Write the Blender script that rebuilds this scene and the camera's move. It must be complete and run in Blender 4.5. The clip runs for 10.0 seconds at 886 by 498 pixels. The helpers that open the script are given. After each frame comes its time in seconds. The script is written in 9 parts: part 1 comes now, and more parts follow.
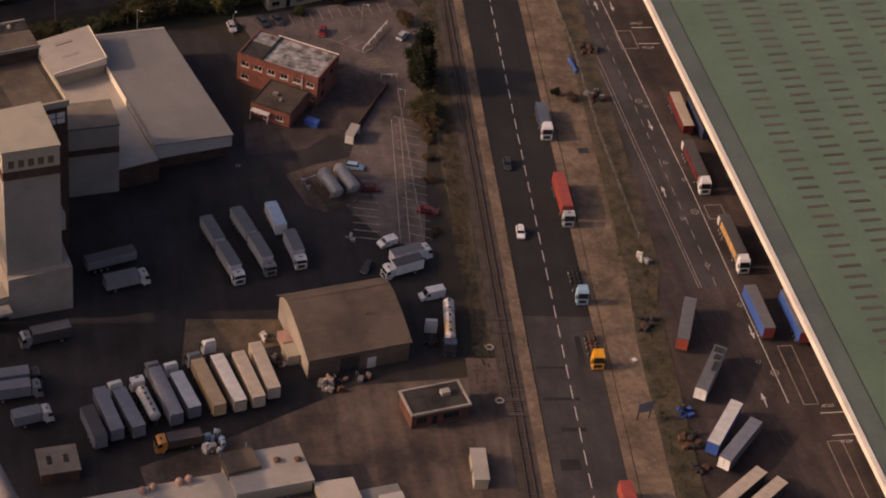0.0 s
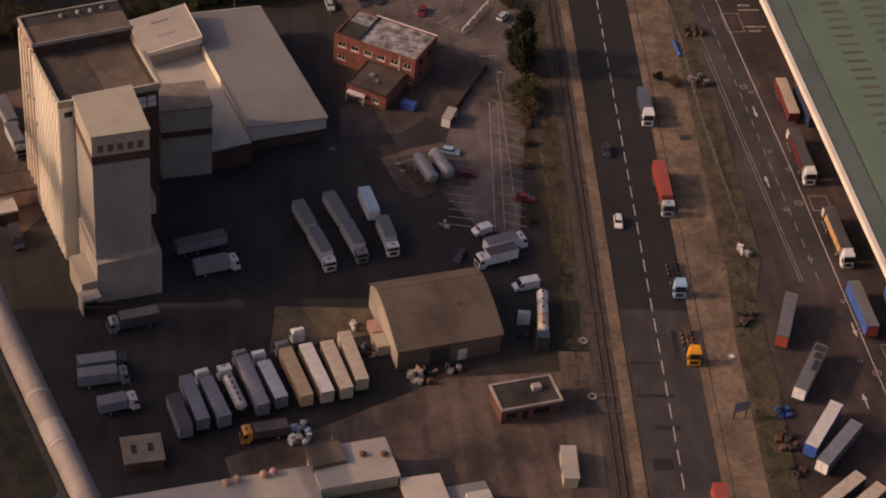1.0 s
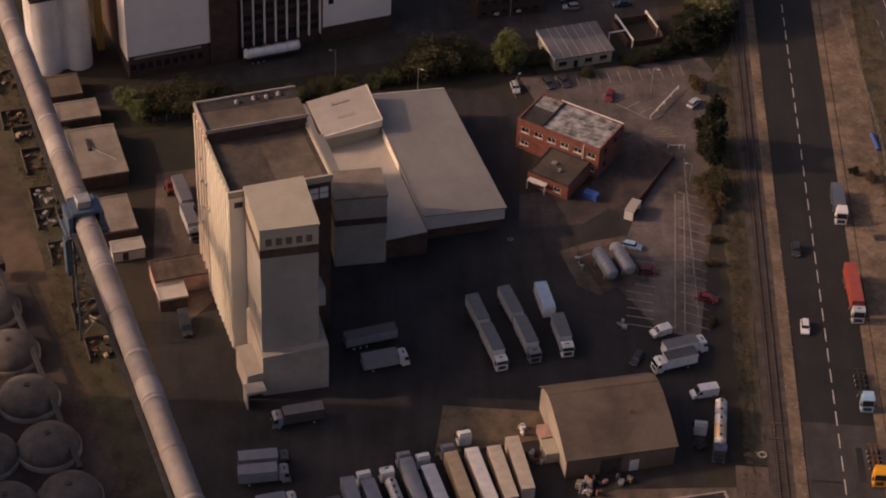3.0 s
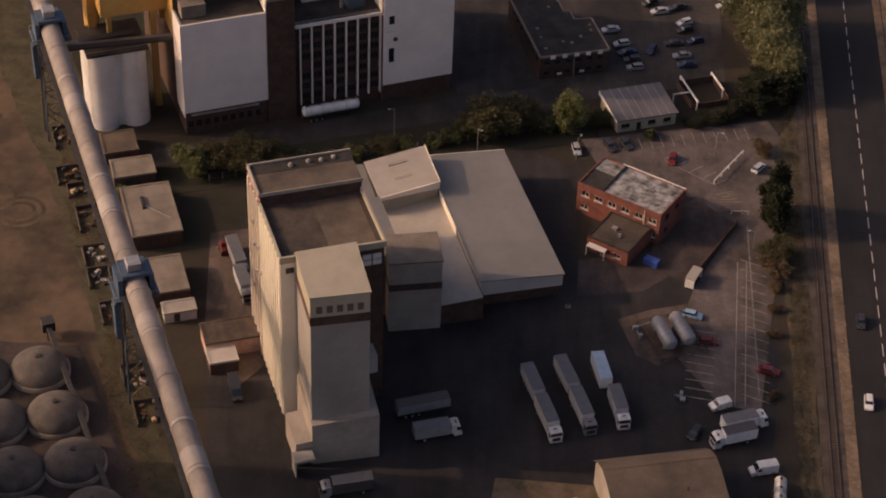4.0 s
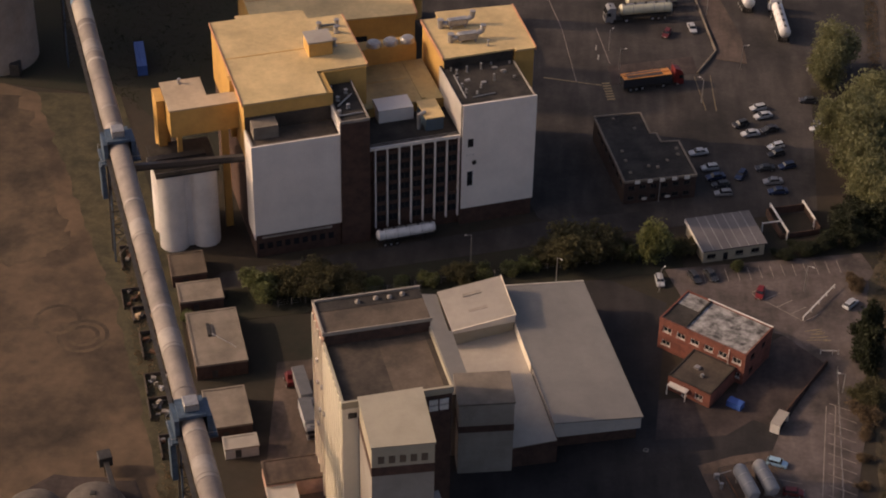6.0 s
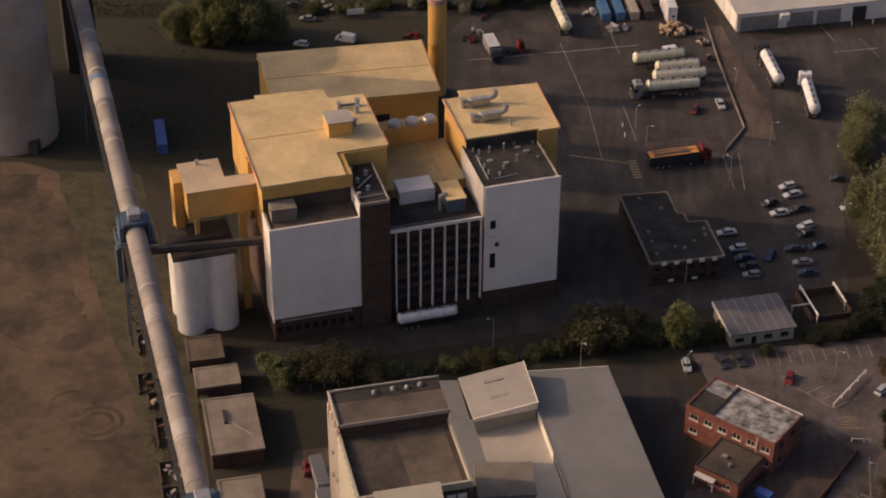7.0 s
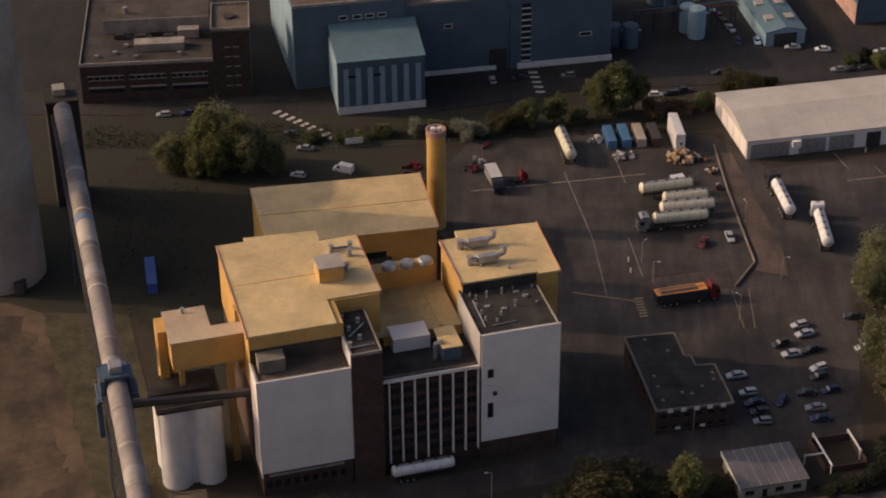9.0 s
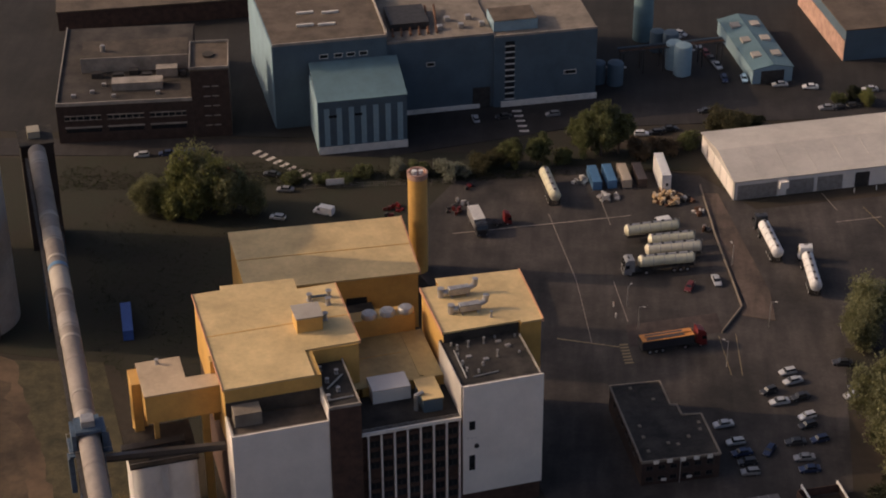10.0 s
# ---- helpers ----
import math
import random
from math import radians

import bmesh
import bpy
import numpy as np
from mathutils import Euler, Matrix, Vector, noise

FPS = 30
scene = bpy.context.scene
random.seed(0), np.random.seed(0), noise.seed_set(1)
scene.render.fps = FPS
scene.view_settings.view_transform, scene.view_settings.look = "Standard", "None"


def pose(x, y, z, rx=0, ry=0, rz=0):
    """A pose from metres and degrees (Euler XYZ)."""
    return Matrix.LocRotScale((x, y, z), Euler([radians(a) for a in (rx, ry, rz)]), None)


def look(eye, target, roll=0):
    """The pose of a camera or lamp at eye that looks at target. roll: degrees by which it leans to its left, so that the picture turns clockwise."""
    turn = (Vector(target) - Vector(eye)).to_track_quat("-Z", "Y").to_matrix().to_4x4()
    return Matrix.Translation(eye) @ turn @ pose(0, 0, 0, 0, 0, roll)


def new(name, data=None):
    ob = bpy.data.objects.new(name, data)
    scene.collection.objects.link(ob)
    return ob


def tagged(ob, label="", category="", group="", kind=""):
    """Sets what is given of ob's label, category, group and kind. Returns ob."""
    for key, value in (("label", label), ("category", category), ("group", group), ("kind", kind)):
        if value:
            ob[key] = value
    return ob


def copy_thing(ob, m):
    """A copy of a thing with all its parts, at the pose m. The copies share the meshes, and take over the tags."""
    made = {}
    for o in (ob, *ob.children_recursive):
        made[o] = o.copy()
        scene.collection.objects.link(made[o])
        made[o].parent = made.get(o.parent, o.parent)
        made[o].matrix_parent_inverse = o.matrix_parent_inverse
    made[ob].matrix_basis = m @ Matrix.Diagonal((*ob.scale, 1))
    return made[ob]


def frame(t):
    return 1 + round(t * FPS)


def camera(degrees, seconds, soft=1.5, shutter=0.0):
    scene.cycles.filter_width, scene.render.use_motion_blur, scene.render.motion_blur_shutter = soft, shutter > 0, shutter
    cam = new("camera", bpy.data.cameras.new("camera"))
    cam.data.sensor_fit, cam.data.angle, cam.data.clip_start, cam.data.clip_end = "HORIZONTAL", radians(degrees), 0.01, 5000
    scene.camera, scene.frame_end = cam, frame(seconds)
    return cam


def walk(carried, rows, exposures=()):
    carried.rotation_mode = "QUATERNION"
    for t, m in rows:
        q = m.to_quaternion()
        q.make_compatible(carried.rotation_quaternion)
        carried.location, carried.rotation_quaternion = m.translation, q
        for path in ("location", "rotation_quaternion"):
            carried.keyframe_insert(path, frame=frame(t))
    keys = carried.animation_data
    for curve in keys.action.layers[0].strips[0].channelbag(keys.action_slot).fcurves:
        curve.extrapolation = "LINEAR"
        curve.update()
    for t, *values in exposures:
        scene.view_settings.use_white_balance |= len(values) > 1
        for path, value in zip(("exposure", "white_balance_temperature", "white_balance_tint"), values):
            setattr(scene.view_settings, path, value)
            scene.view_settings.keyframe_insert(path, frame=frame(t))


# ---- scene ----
cam = camera(25.0, 10.0, soft=1.95)
PATH = [
    (0, (-15.549, -395.945, 265.764), (-15.142, -394.442, 264.51), 7.5),
    (0.5, (-12.93, -391.388, 265.288), (-12.576, -389.89, 264.01), 6.8),
    (1, (-10.616, -386.817, 265.566), (-10.319, -385.322, 264.271), 6.0),
    (1.5, (-8.524, -381.913, 266.731), (-8.284, -380.418, 265.425), 5.1),
    (2, (-6.689, -377.343, 267.41), (-6.503, -375.84, 266.104), 4.2),
    (2.5, (-5.067, -373.422, 267.517), (-4.93, -371.905, 266.221), 3.5),
    (4, (-0.43, -360.313, 267.386), (-0.407, -358.756, 266.131), 2.2),
    (4.5, (0.714, -354.889, 267.766), (0.708, -353.324, 266.52), 2.0),
    (5, (1.723, -349.887, 267.617), (1.692, -348.312, 266.385), 1.8),
    (5.5, (2.781, -344.644, 267.888), (2.726, -343.06, 266.669), 1.5),
    (7, (6.612, -329.693, 267.239), (6.494, -328.063, 266.085), 0.3),
    (7.5, (7.728, -323.821, 267.524), (7.597, -322.178, 266.391), -0.0),
    (8, (8.644, -318.355, 267.325), (8.504, -316.698, 266.213), -0.3),
    (8.5, (9.829, -313.259, 267.817), (9.684, -311.591, 266.722), -0.5),
    (9, (11.266, -307.667, 268.309), (11.119, -305.991, 267.226), -0.5),
    (9.5, (11.28, -302.461, 268.178), (11.139, -300.778, 267.106), -0.5),
    (10, (12.222, -297.11, 268.495), (12.085, -295.423, 267.43), -0.4),
]
walk(cam, [(t, look(eye, target, roll)) for t, eye, target, roll in PATH], [(0, -0.35, 7200, 30), (2.5, -0.39, 7300, 32), (5, -0.23, 7150, 23), (7.5, -0.27, 6820, 20), (10, -0.36, 6720, 17)])

# ---- world, sun ----
SUN_ELEV, SHADOW_AZ = 25.0, -2.0
world = bpy.data.worlds.new("sky")
scene.world = world
world.use_nodes = True
wn = world.node_tree.nodes
sky = wn.new("ShaderNodeTexSky")
sky.sky_type = 'NISHITA'
sky.sun_disc = False
sky.sun_elevation = radians(SUN_ELEV)
sky.sun_rotation = radians(-90)
sky.air_density, sky.dust_density, sky.ozone_density = 0.7, 4.5, 0.4
wn["Background"].inputs["Strength"].default_value = 0.166
world.node_tree.links.new(sky.outputs["Color"], wn["Background"].inputs["Color"])
sun_data = bpy.data.lights.new("sun", 'SUN')
sun_data.energy = 2.7
sun_data.angle = radians(0.6)
sun_data.color = (1.0, 0.74, 0.47)
sun = new("sun", sun_data)
ce, se = math.cos(radians(SUN_ELEV)), math.sin(radians(SUN_ELEV))
sun.matrix_world = look((0, 0, 300), (ce * math.cos(radians(SHADOW_AZ)), ce * math.sin(radians(SHADOW_AZ)), 300 - se))


# ---- materials ----
def mat(name, col, rough=0.8, metal=0.0, var=0.25, scale=0.25, fine=3.0, bump=0.15, ribs=0.0, axis="X", col2=None, per=0.0, streak=0.0, turn=0.0):
    """A surface with large stains, fine grain, relief and, where asked, ribs across one axis."""
    m = bpy.data.materials.new(name)
    m.use_nodes = True
    n, l = m.node_tree.nodes, m.node_tree.links
    b = n["Principled BSDF"]
    b.inputs["Roughness"].default_value, b.inputs["Metallic"].default_value = rough, metal
    tc = n.new("ShaderNodeTexCoord")
    n1, n2 = n.new("ShaderNodeTexNoise"), n.new("ShaderNodeTexNoise")
    n1.inputs["Scale"].default_value, n1.inputs["Detail"].default_value = scale, 6.0
    n1.inputs["Roughness"].default_value = 0.65
    n2.inputs["Scale"].default_value, n2.inputs["Detail"].default_value = fine, 4.0
    l.new(tc.outputs["Object"], n1.inputs["Vector"])
    l.new(tc.outputs["Object"], n2.inputs["Vector"])
    mix = n.new("ShaderNodeMix")
    mix.data_type = 'RGBA'
    dark = col2 or tuple(c * (1 - 1.6 * var) for c in col)
    mix.inputs["A"].default_value = (*(max(c, 0.002) for c in dark), 1)
    mix.inputs["B"].default_value = (*(min(c * (1 + 0.5 * var), 1) for c in col), 1)
    ramp = n.new("ShaderNodeMapRange")
    ramp.inputs["From Min"].default_value, ramp.inputs["From Max"].default_value = 0.34, 0.62
    l.new(n1.outputs["Fac"], ramp.inputs["Value"])
    l.new(ramp.outputs["Result"], mix.inputs["Factor"])
    grain = n.new("ShaderNodeMapRange")
    grain.inputs["From Min"].default_value, grain.inputs["From Max"].default_value = 0.25, 0.75
    grain.inputs["To Min"].default_value, grain.inputs["To Max"].default_value = 1 - 0.5 * var, 1 + 0.25 * var
    l.new(n2.outputs["Fac"], grain.inputs["Value"])
    mul = n.new("ShaderNodeMix")
    mul.data_type, mul.blend_type = 'RGBA', 'MULTIPLY'
    mul.inputs["Factor"].default_value = 1.0
    l.new(mix.outputs["Result"], mul.inputs["A"])
    l.new(grain.outputs["Result"], mul.inputs["B"])
    colour = mul.outputs["Result"]
    if per:
        info, pr, m3 = n.new("ShaderNodeObjectInfo"), n.new("ShaderNodeMapRange"), n.new("ShaderNodeMix")
        pr.inputs["To Min"].default_value, pr.inputs["To Max"].default_value = 1 - per, 1 + per
        l.new(info.outputs["Random"], pr.inputs["Value"])
        m3.data_type, m3.blend_type = 'RGBA', 'MULTIPLY'
        m3.inputs["Factor"].default_value = 1.0
        l.new(colour, m3.inputs["A"])
        l.new(pr.outputs["Result"], m3.inputs["B"])
        colour = m3.outputs["Result"]
    if streak:
        mp, n4, sr, m4 = n.new("ShaderNodeMapping"), n.new("ShaderNodeTexNoise"), n.new("ShaderNodeMapRange"), n.new("ShaderNodeMix")
        mp.inputs["Rotation"].default_value[2] = radians(turn)
        mp.inputs["Scale"].default_value = (0.35, 0.05, 1.0)
        n4.inputs["Scale"].default_value, n4.inputs["Detail"].default_value, n4.inputs["Distortion"].default_value = 1.0, 5.0, 0.4
        sr.inputs["From Min"].default_value, sr.inputs["From Max"].default_value = 0.3, 0.7
        sr.inputs["To Min"].default_value, sr.inputs["To Max"].default_value = 1 - streak, 1 + streak
        m4.data_type, m4.blend_type = 'RGBA', 'MULTIPLY'
        m4.inputs["Factor"].default_value = 1.0
        l.new(tc.outputs["Object"], mp.inputs["Vector"])
        l.new(mp.outputs["Vector"], n4.inputs["Vector"])
        l.new(n4.outputs["Fac"], sr.inputs["Value"])
        l.new(colour, m4.inputs["A"])
        l.new(sr.outputs["Result"], m4.inputs["B"])
        colour = m4.outputs["Result"]
    l.new(colour, b.inputs["Base Color"])
    bp = n.new("ShaderNodeBump")
    bp.inputs["Strength"].default_value, bp.inputs["Distance"].default_value = bump, 0.05
    l.new(n2.outputs["Fac"], bp.inputs["Height"])
    out = bp
    if ribs:
        w = n.new("ShaderNodeTexWave")
        w.wave_type, w.bands_direction = 'BANDS', axis
        w.inputs["Scale"].default_value = ribs
        l.new(tc.outputs["Object"], w.inputs["Vector"])
        b2 = n.new("ShaderNodeBump")
        b2.inputs["Strength"].default_value, b2.inputs["Distance"].default_value = 0.5, 0.04
        l.new(w.outputs["Fac"], b2.inputs["Height"])
        l.new(bp.outputs["Normal"], b2.inputs["Normal"])
        out = b2
    l.new(out.outputs["Normal"], b.inputs["Normal"])
    return m


def paint(name, col, rough=0.35, metal=0.0):
    return mat(name, col, rough, metal, var=0.12, scale=0.5, fine=4, bump=0.03)


EARTH = mat("earth", (0.0358, 0.0244, 0.0146), 0.95, var=0.35, scale=0.03, fine=0.6, bump=0.4, col2=(0.0146, 0.0146, 0.00715))
# Grass kept near black: the meadow's shade is put into this colour.
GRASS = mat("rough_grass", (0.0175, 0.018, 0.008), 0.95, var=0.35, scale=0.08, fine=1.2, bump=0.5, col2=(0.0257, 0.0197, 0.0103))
STRIP = mat("weedy_strip", (0.062, 0.050, 0.024), 0.95, var=0.45, scale=0.22, fine=2.0, bump=0.5, col2=(0.030, 0.028, 0.012))
SAND_D = mat("rough_dark_land", (0.086, 0.058, 0.034), 0.95, var=0.45, scale=0.06, fine=0.5, bump=0.4)
SAND = mat("bare_sand", (0.104, 0.068, 0.040), 0.95, var=0.48, scale=0.035, fine=0.35, bump=0.3)
VERGE = mat("sandy_verge", (0.172, 0.118, 0.076), 0.95, var=0.6, scale=0.11, fine=0.8, bump=0.5, col2=(0.085, 0.060, 0.037))
SCRUB_D = mat("dark_scrub", (0.078, 0.058, 0.034), 0.95, var=0.4, scale=0.25, fine=2.0, bump=0.5, col2=(0.03, 0.027, 0.014))
SCRUB = mat("dry_scrub", (0.132, 0.092, 0.0575), 0.95, var=0.4, scale=0.2, fine=2.0, bump=0.5, col2=(0.0633, 0.0483, 0.0276))
ROAD = mat("road_asphalt", (0.0151, 0.0131, 0.0126), 0.85, var=0.3, scale=0.07, fine=1.3, bump=0.1, streak=0.25, turn=0)
ROAD_OLD = mat("worn_asphalt", (0.0488, 0.0416, 0.0377), 0.85, var=0.3, scale=0.07, fine=1.3, bump=0.1, streak=0.25, turn=0)
YARD = mat("yard_asphalt", (0.025, 0.0205, 0.0195), 0.9, var=0.4, scale=0.06, fine=1.2, bump=0.1, streak=0.3, turn=20)
LANE = mat("worn_lane_asphalt", (0.042, 0.035, 0.032), 0.9, var=0.35, scale=0.08, fine=4, bump=0.1, streak=0.3, turn=70)
YARD_RED = mat("reddish_yard_asphalt", (0.058, 0.040, 0.034), 0.9, var=0.45, scale=0.07, fine=1.2, bump=0.1, streak=0.28, turn=0)
FAR_YARD = mat("far_works_asphalt", (0.018, 0.015, 0.0135), 0.9, var=0.35, scale=0.06, fine=4, bump=0.1, streak=0.3, turn=15)
YARD_N = mat("tanker_yard_asphalt", (0.050, 0.041, 0.036), 0.9, var=0.42, scale=0.05, fine=1.2, bump=0.1, streak=0.28, turn=12)
CARPARK = mat("car_park_asphalt", (0.116, 0.090, 0.079), 0.9, var=0.42, scale=0.09, fine=1.1, bump=0.1, streak=0.2, turn=8)
CONCRETE = mat("concrete", (0.30, 0.26, 0.22), 0.9, var=0.25, scale=0.2, fine=4)
CONC_SLAB = mat("brown_concrete_apron", (0.100, 0.070, 0.053), 0.9, var=0.4, scale=0.07, fine=1.0, streak=0.35, turn=15)
LINE = mat("white_road_paint", (0.62, 0.55, 0.50), 0.8, var=0.3, scale=0.8, fine=6)
LINE_Y = mat("yellow_road_paint", (0.27, 0.205, 0.115), 0.8, var=0.3, scale=0.8, fine=6)
LINE_F = mat("faded_road_paint", (0.30, 0.25, 0.21), 0.85, var=0.3, scale=0.8, fine=6)
BRICK = mat("red_brick", (0.185, 0.062, 0.042), 0.9, var=0.25, scale=0.5, fine=6, bump=0.3)
BRICK_R = mat("dull_red_brick", (0.125, 0.05, 0.034), 0.9, var=0.25, scale=0.5, fine=6, bump=0.3)
BRICK_D = mat("dark_brick", (0.076, 0.04, 0.028), 0.9, var=0.25, scale=0.5, fine=6, bump=0.3)
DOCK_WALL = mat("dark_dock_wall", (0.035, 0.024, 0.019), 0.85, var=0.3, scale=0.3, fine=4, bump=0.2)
BRICK_W = mat("blackish_brick", (0.050, 0.029, 0.022), 0.9, var=0.25, scale=0.5, fine=6, bump=0.3)
FELT_W = mat("blackish_roof_felt", (0.048, 0.038, 0.030), 0.9, var=0.4, scale=0.15, fine=2, bump=0.2)
BRICK_P = mat("pink_brick", (0.42, 0.255, 0.195), 0.9, var=0.2, scale=0.4, fine=6, bump=0.3)
WHITE_CLAD = mat("white_cladding", (0.76, 0.695, 0.625), 0.55, var=0.06, scale=0.12, fine=1.2, bump=0.04, ribs=0.9)
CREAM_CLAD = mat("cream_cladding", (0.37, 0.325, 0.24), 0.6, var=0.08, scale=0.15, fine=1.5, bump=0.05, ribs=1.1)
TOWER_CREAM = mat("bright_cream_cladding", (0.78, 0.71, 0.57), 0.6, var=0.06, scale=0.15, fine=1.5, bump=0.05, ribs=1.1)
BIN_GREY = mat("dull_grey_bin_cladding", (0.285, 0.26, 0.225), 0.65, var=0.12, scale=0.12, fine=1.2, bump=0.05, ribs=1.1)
GREY_CLAD = mat("pale_grey_cladding", (0.46, 0.423, 0.377), 0.6, var=0.1, scale=0.15, fine=1.5, bump=0.05, ribs=1.1)
DULL_CLAD = mat("dull_grey_brown_cladding", (0.33, 0.285, 0.235), 0.7, var=0.15, scale=0.15, fine=1.5, bump=0.05, ribs=1.1)
YELLOW = mat("yellow_cladding", (0.558, 0.324, 0.09), 0.6, var=0.12, scale=0.15, fine=1.5, bump=0.05, ribs=1.1)
YELLOW_ROOF = mat("yellow_roof_sheet", (0.62, 0.45, 0.215), 0.6, var=0.17, scale=0.10, fine=1.0, bump=0.05, ribs=0.8, axis="X")
TAN_ROOF = mat("faded_tan_roof_sheet", (0.50, 0.375, 0.24), 0.6, var=0.15, scale=0.12, fine=1.0, bump=0.05, ribs=0.8)
# Darkened copy of the yellow roof sheet, for the link roof in shade.
YELLOW_ROOF_SHADE = mat("shaded_yellow_roof_sheet", (0.42, 0.315, 0.135), 0.6, var=0.22, scale=0.12, fine=1.0, bump=0.05, ribs=0.8)
YELLOW_TRIM = mat("orange_red_trim", (0.50, 0.25, 0.14), 0.6, var=0.15)
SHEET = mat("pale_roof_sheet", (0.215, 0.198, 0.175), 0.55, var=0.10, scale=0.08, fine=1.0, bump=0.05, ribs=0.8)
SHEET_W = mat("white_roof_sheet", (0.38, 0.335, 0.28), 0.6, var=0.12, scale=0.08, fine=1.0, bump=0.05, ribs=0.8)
SHEET_N = mat("bright_roof_sheet", (0.50, 0.455, 0.395), 0.55, var=0.12, scale=0.08, fine=1.0, bump=0.05, ribs=0.8)
SHEET_BR = mat("stained_fibre_cement", (0.118, 0.086, 0.06), 0.85, var=0.25, scale=0.12, fine=2, bump=0.15, ribs=2.0)
GREEN_ROOF = mat("green_roof_sheet", (0.102, 0.152, 0.098), 0.55, var=0.12, scale=0.05, fine=0.8, bump=0.05, ribs=0.6, axis="Y")
GREEN_DARK = mat("dark_green_gutter_strip", (0.098, 0.122, 0.098), 0.5, var=0.15, scale=0.07, fine=1)
ROOFLIGHT = mat("brown_rooflight", (0.085, 0.072, 0.055), 0.45, var=0.2, per=0.2)
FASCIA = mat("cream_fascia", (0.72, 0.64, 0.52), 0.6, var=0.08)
FELT = mat("dark_roof_felt", (0.038, 0.031, 0.025), 0.9, var=0.5, scale=0.2, fine=2, bump=0.2)
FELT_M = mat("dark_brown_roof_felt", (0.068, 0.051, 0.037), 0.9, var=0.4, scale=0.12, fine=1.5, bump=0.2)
FELT_B = mat("brown_roof_felt", (0.115, 0.085, 0.060), 0.9, var=0.3, scale=0.15, fine=2, bump=0.2)
FELT_G = mat("weathered_grey_roof", (0.30, 0.285, 0.265), 0.9, var=0.55, scale=0.45, fine=2, bump=0.2)
STONE = mat("grey_roof_chippings", (0.22, 0.18, 0.14), 0.95, var=0.2, scale=0.2, fine=5, bump=0.2)
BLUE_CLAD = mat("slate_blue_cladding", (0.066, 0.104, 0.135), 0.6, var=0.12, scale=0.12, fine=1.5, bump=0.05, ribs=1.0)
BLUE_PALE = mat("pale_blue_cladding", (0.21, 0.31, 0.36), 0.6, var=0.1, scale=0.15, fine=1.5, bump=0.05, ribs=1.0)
TEAL = mat("teal_roof_sheet", (0.105, 0.18, 0.205), 0.6, var=0.12, scale=0.15, fine=1.5, ribs=1.0)
GLASS = mat("window_glass", (0.020, 0.022, 0.026), 0.12, var=0.2, scale=0.6, fine=2, bump=0.0)
FRAME = paint("white_window_frame", (0.70, 0.66, 0.60), 0.5)
GREYMET = mat("galvanised_metal", (0.42, 0.40, 0.38), 0.45, 0.6, var=0.15, scale=0.8, fine=5)
DARKMET = mat("dark_steel", (0.050, 0.046, 0.044), 0.6, 0.3, var=0.25, scale=0.8, fine=5)
RUST = mat("rusty_steel", (0.16, 0.075, 0.04), 0.85, 0.1, var=0.35, scale=0.6, fine=4)
RAIL = mat("rail_steel", (0.20, 0.15, 0.12), 0.5, 0.6, var=0.2)
SLEEPER = mat("track_sleeper", (0.070, 0.052, 0.042), 0.9, var=0.25, per=0.15)
BALLAST = mat("ballast", (0.0735, 0.056, 0.0434), 0.95, var=0.35, scale=0.3, fine=6, bump=0.5)
RUBBER = mat("tyre_rubber", (0.018, 0.017, 0.016), 0.85, var=0.15)
RIM = mat("wheel_rim", (0.40, 0.39, 0.38), 0.4, 0.5, var=0.1)
CHASSIS = mat("chassis_steel", (0.035, 0.032, 0.030), 0.7, 0.2, var=0.25)
PIPE = mat("conveyor_tube_sheet", (0.235, 0.20, 0.175), 0.7, 0.05, var=0.2, scale=0.12, fine=1.5)
PIPE_RING = mat("pale_tube_band", (0.31, 0.275, 0.245), 0.7, 0.05, var=0.15)
STEEL_BLUE = mat("blue_painted_steel", (0.055, 0.09, 0.135), 0.6, 0.0, var=0.3, scale=0.4, fine=3)
TANK_TOP = mat("weathered_tank_dome", (0.115, 0.095, 0.08), 0.85, var=0.3, scale=0.2, fine=2)
TANKW = mat("white_tank_paint", (0.68, 0.64, 0.60), 0.5, var=0.1, scale=0.1, fine=1)
TOWER_CONC = mat("tower_concrete", (0.31, 0.275, 0.24), 0.85, var=0.2, scale=0.08, fine=1.0)
LEAF = mat("leaf_green", (0.135, 0.148, 0.055), 0.7, var=0.35, scale=0.6, fine=3, per=0.15)
LEAF_L = mat("light_leaf", (0.195, 0.205, 0.068), 0.7, var=0.35, scale=0.6, fine=3, per=0.1)
LEAF_G = mat("grey_green_leaf", (0.21, 0.21, 0.10), 0.7, var=0.35, scale=0.6, fine=3, per=0.1)
LEAF_O = mat("olive_leaf", (0.086, 0.077, 0.031), 0.75, var=0.2, scale=0.6, fine=3, per=0.15)
LEAF_B = mat("brown_scrub_leaf", (0.19, 0.132, 0.075), 0.85, var=0.4, scale=0.4, fine=3, per=0.15)
LEAF_W = mat("pale_blossom_leaf", (0.26, 0.27, 0.20), 0.7, var=0.3, scale=0.6, fine=3, per=0.1)
LEAF_D = mat("dark_leaf", (0.030, 0.036, 0.014), 0.8, var=0.35, scale=0.6, fine=3)
BARK = mat("bark", (0.085, 0.060, 0.042), 0.95, var=0.3, scale=1.5, fine=8)

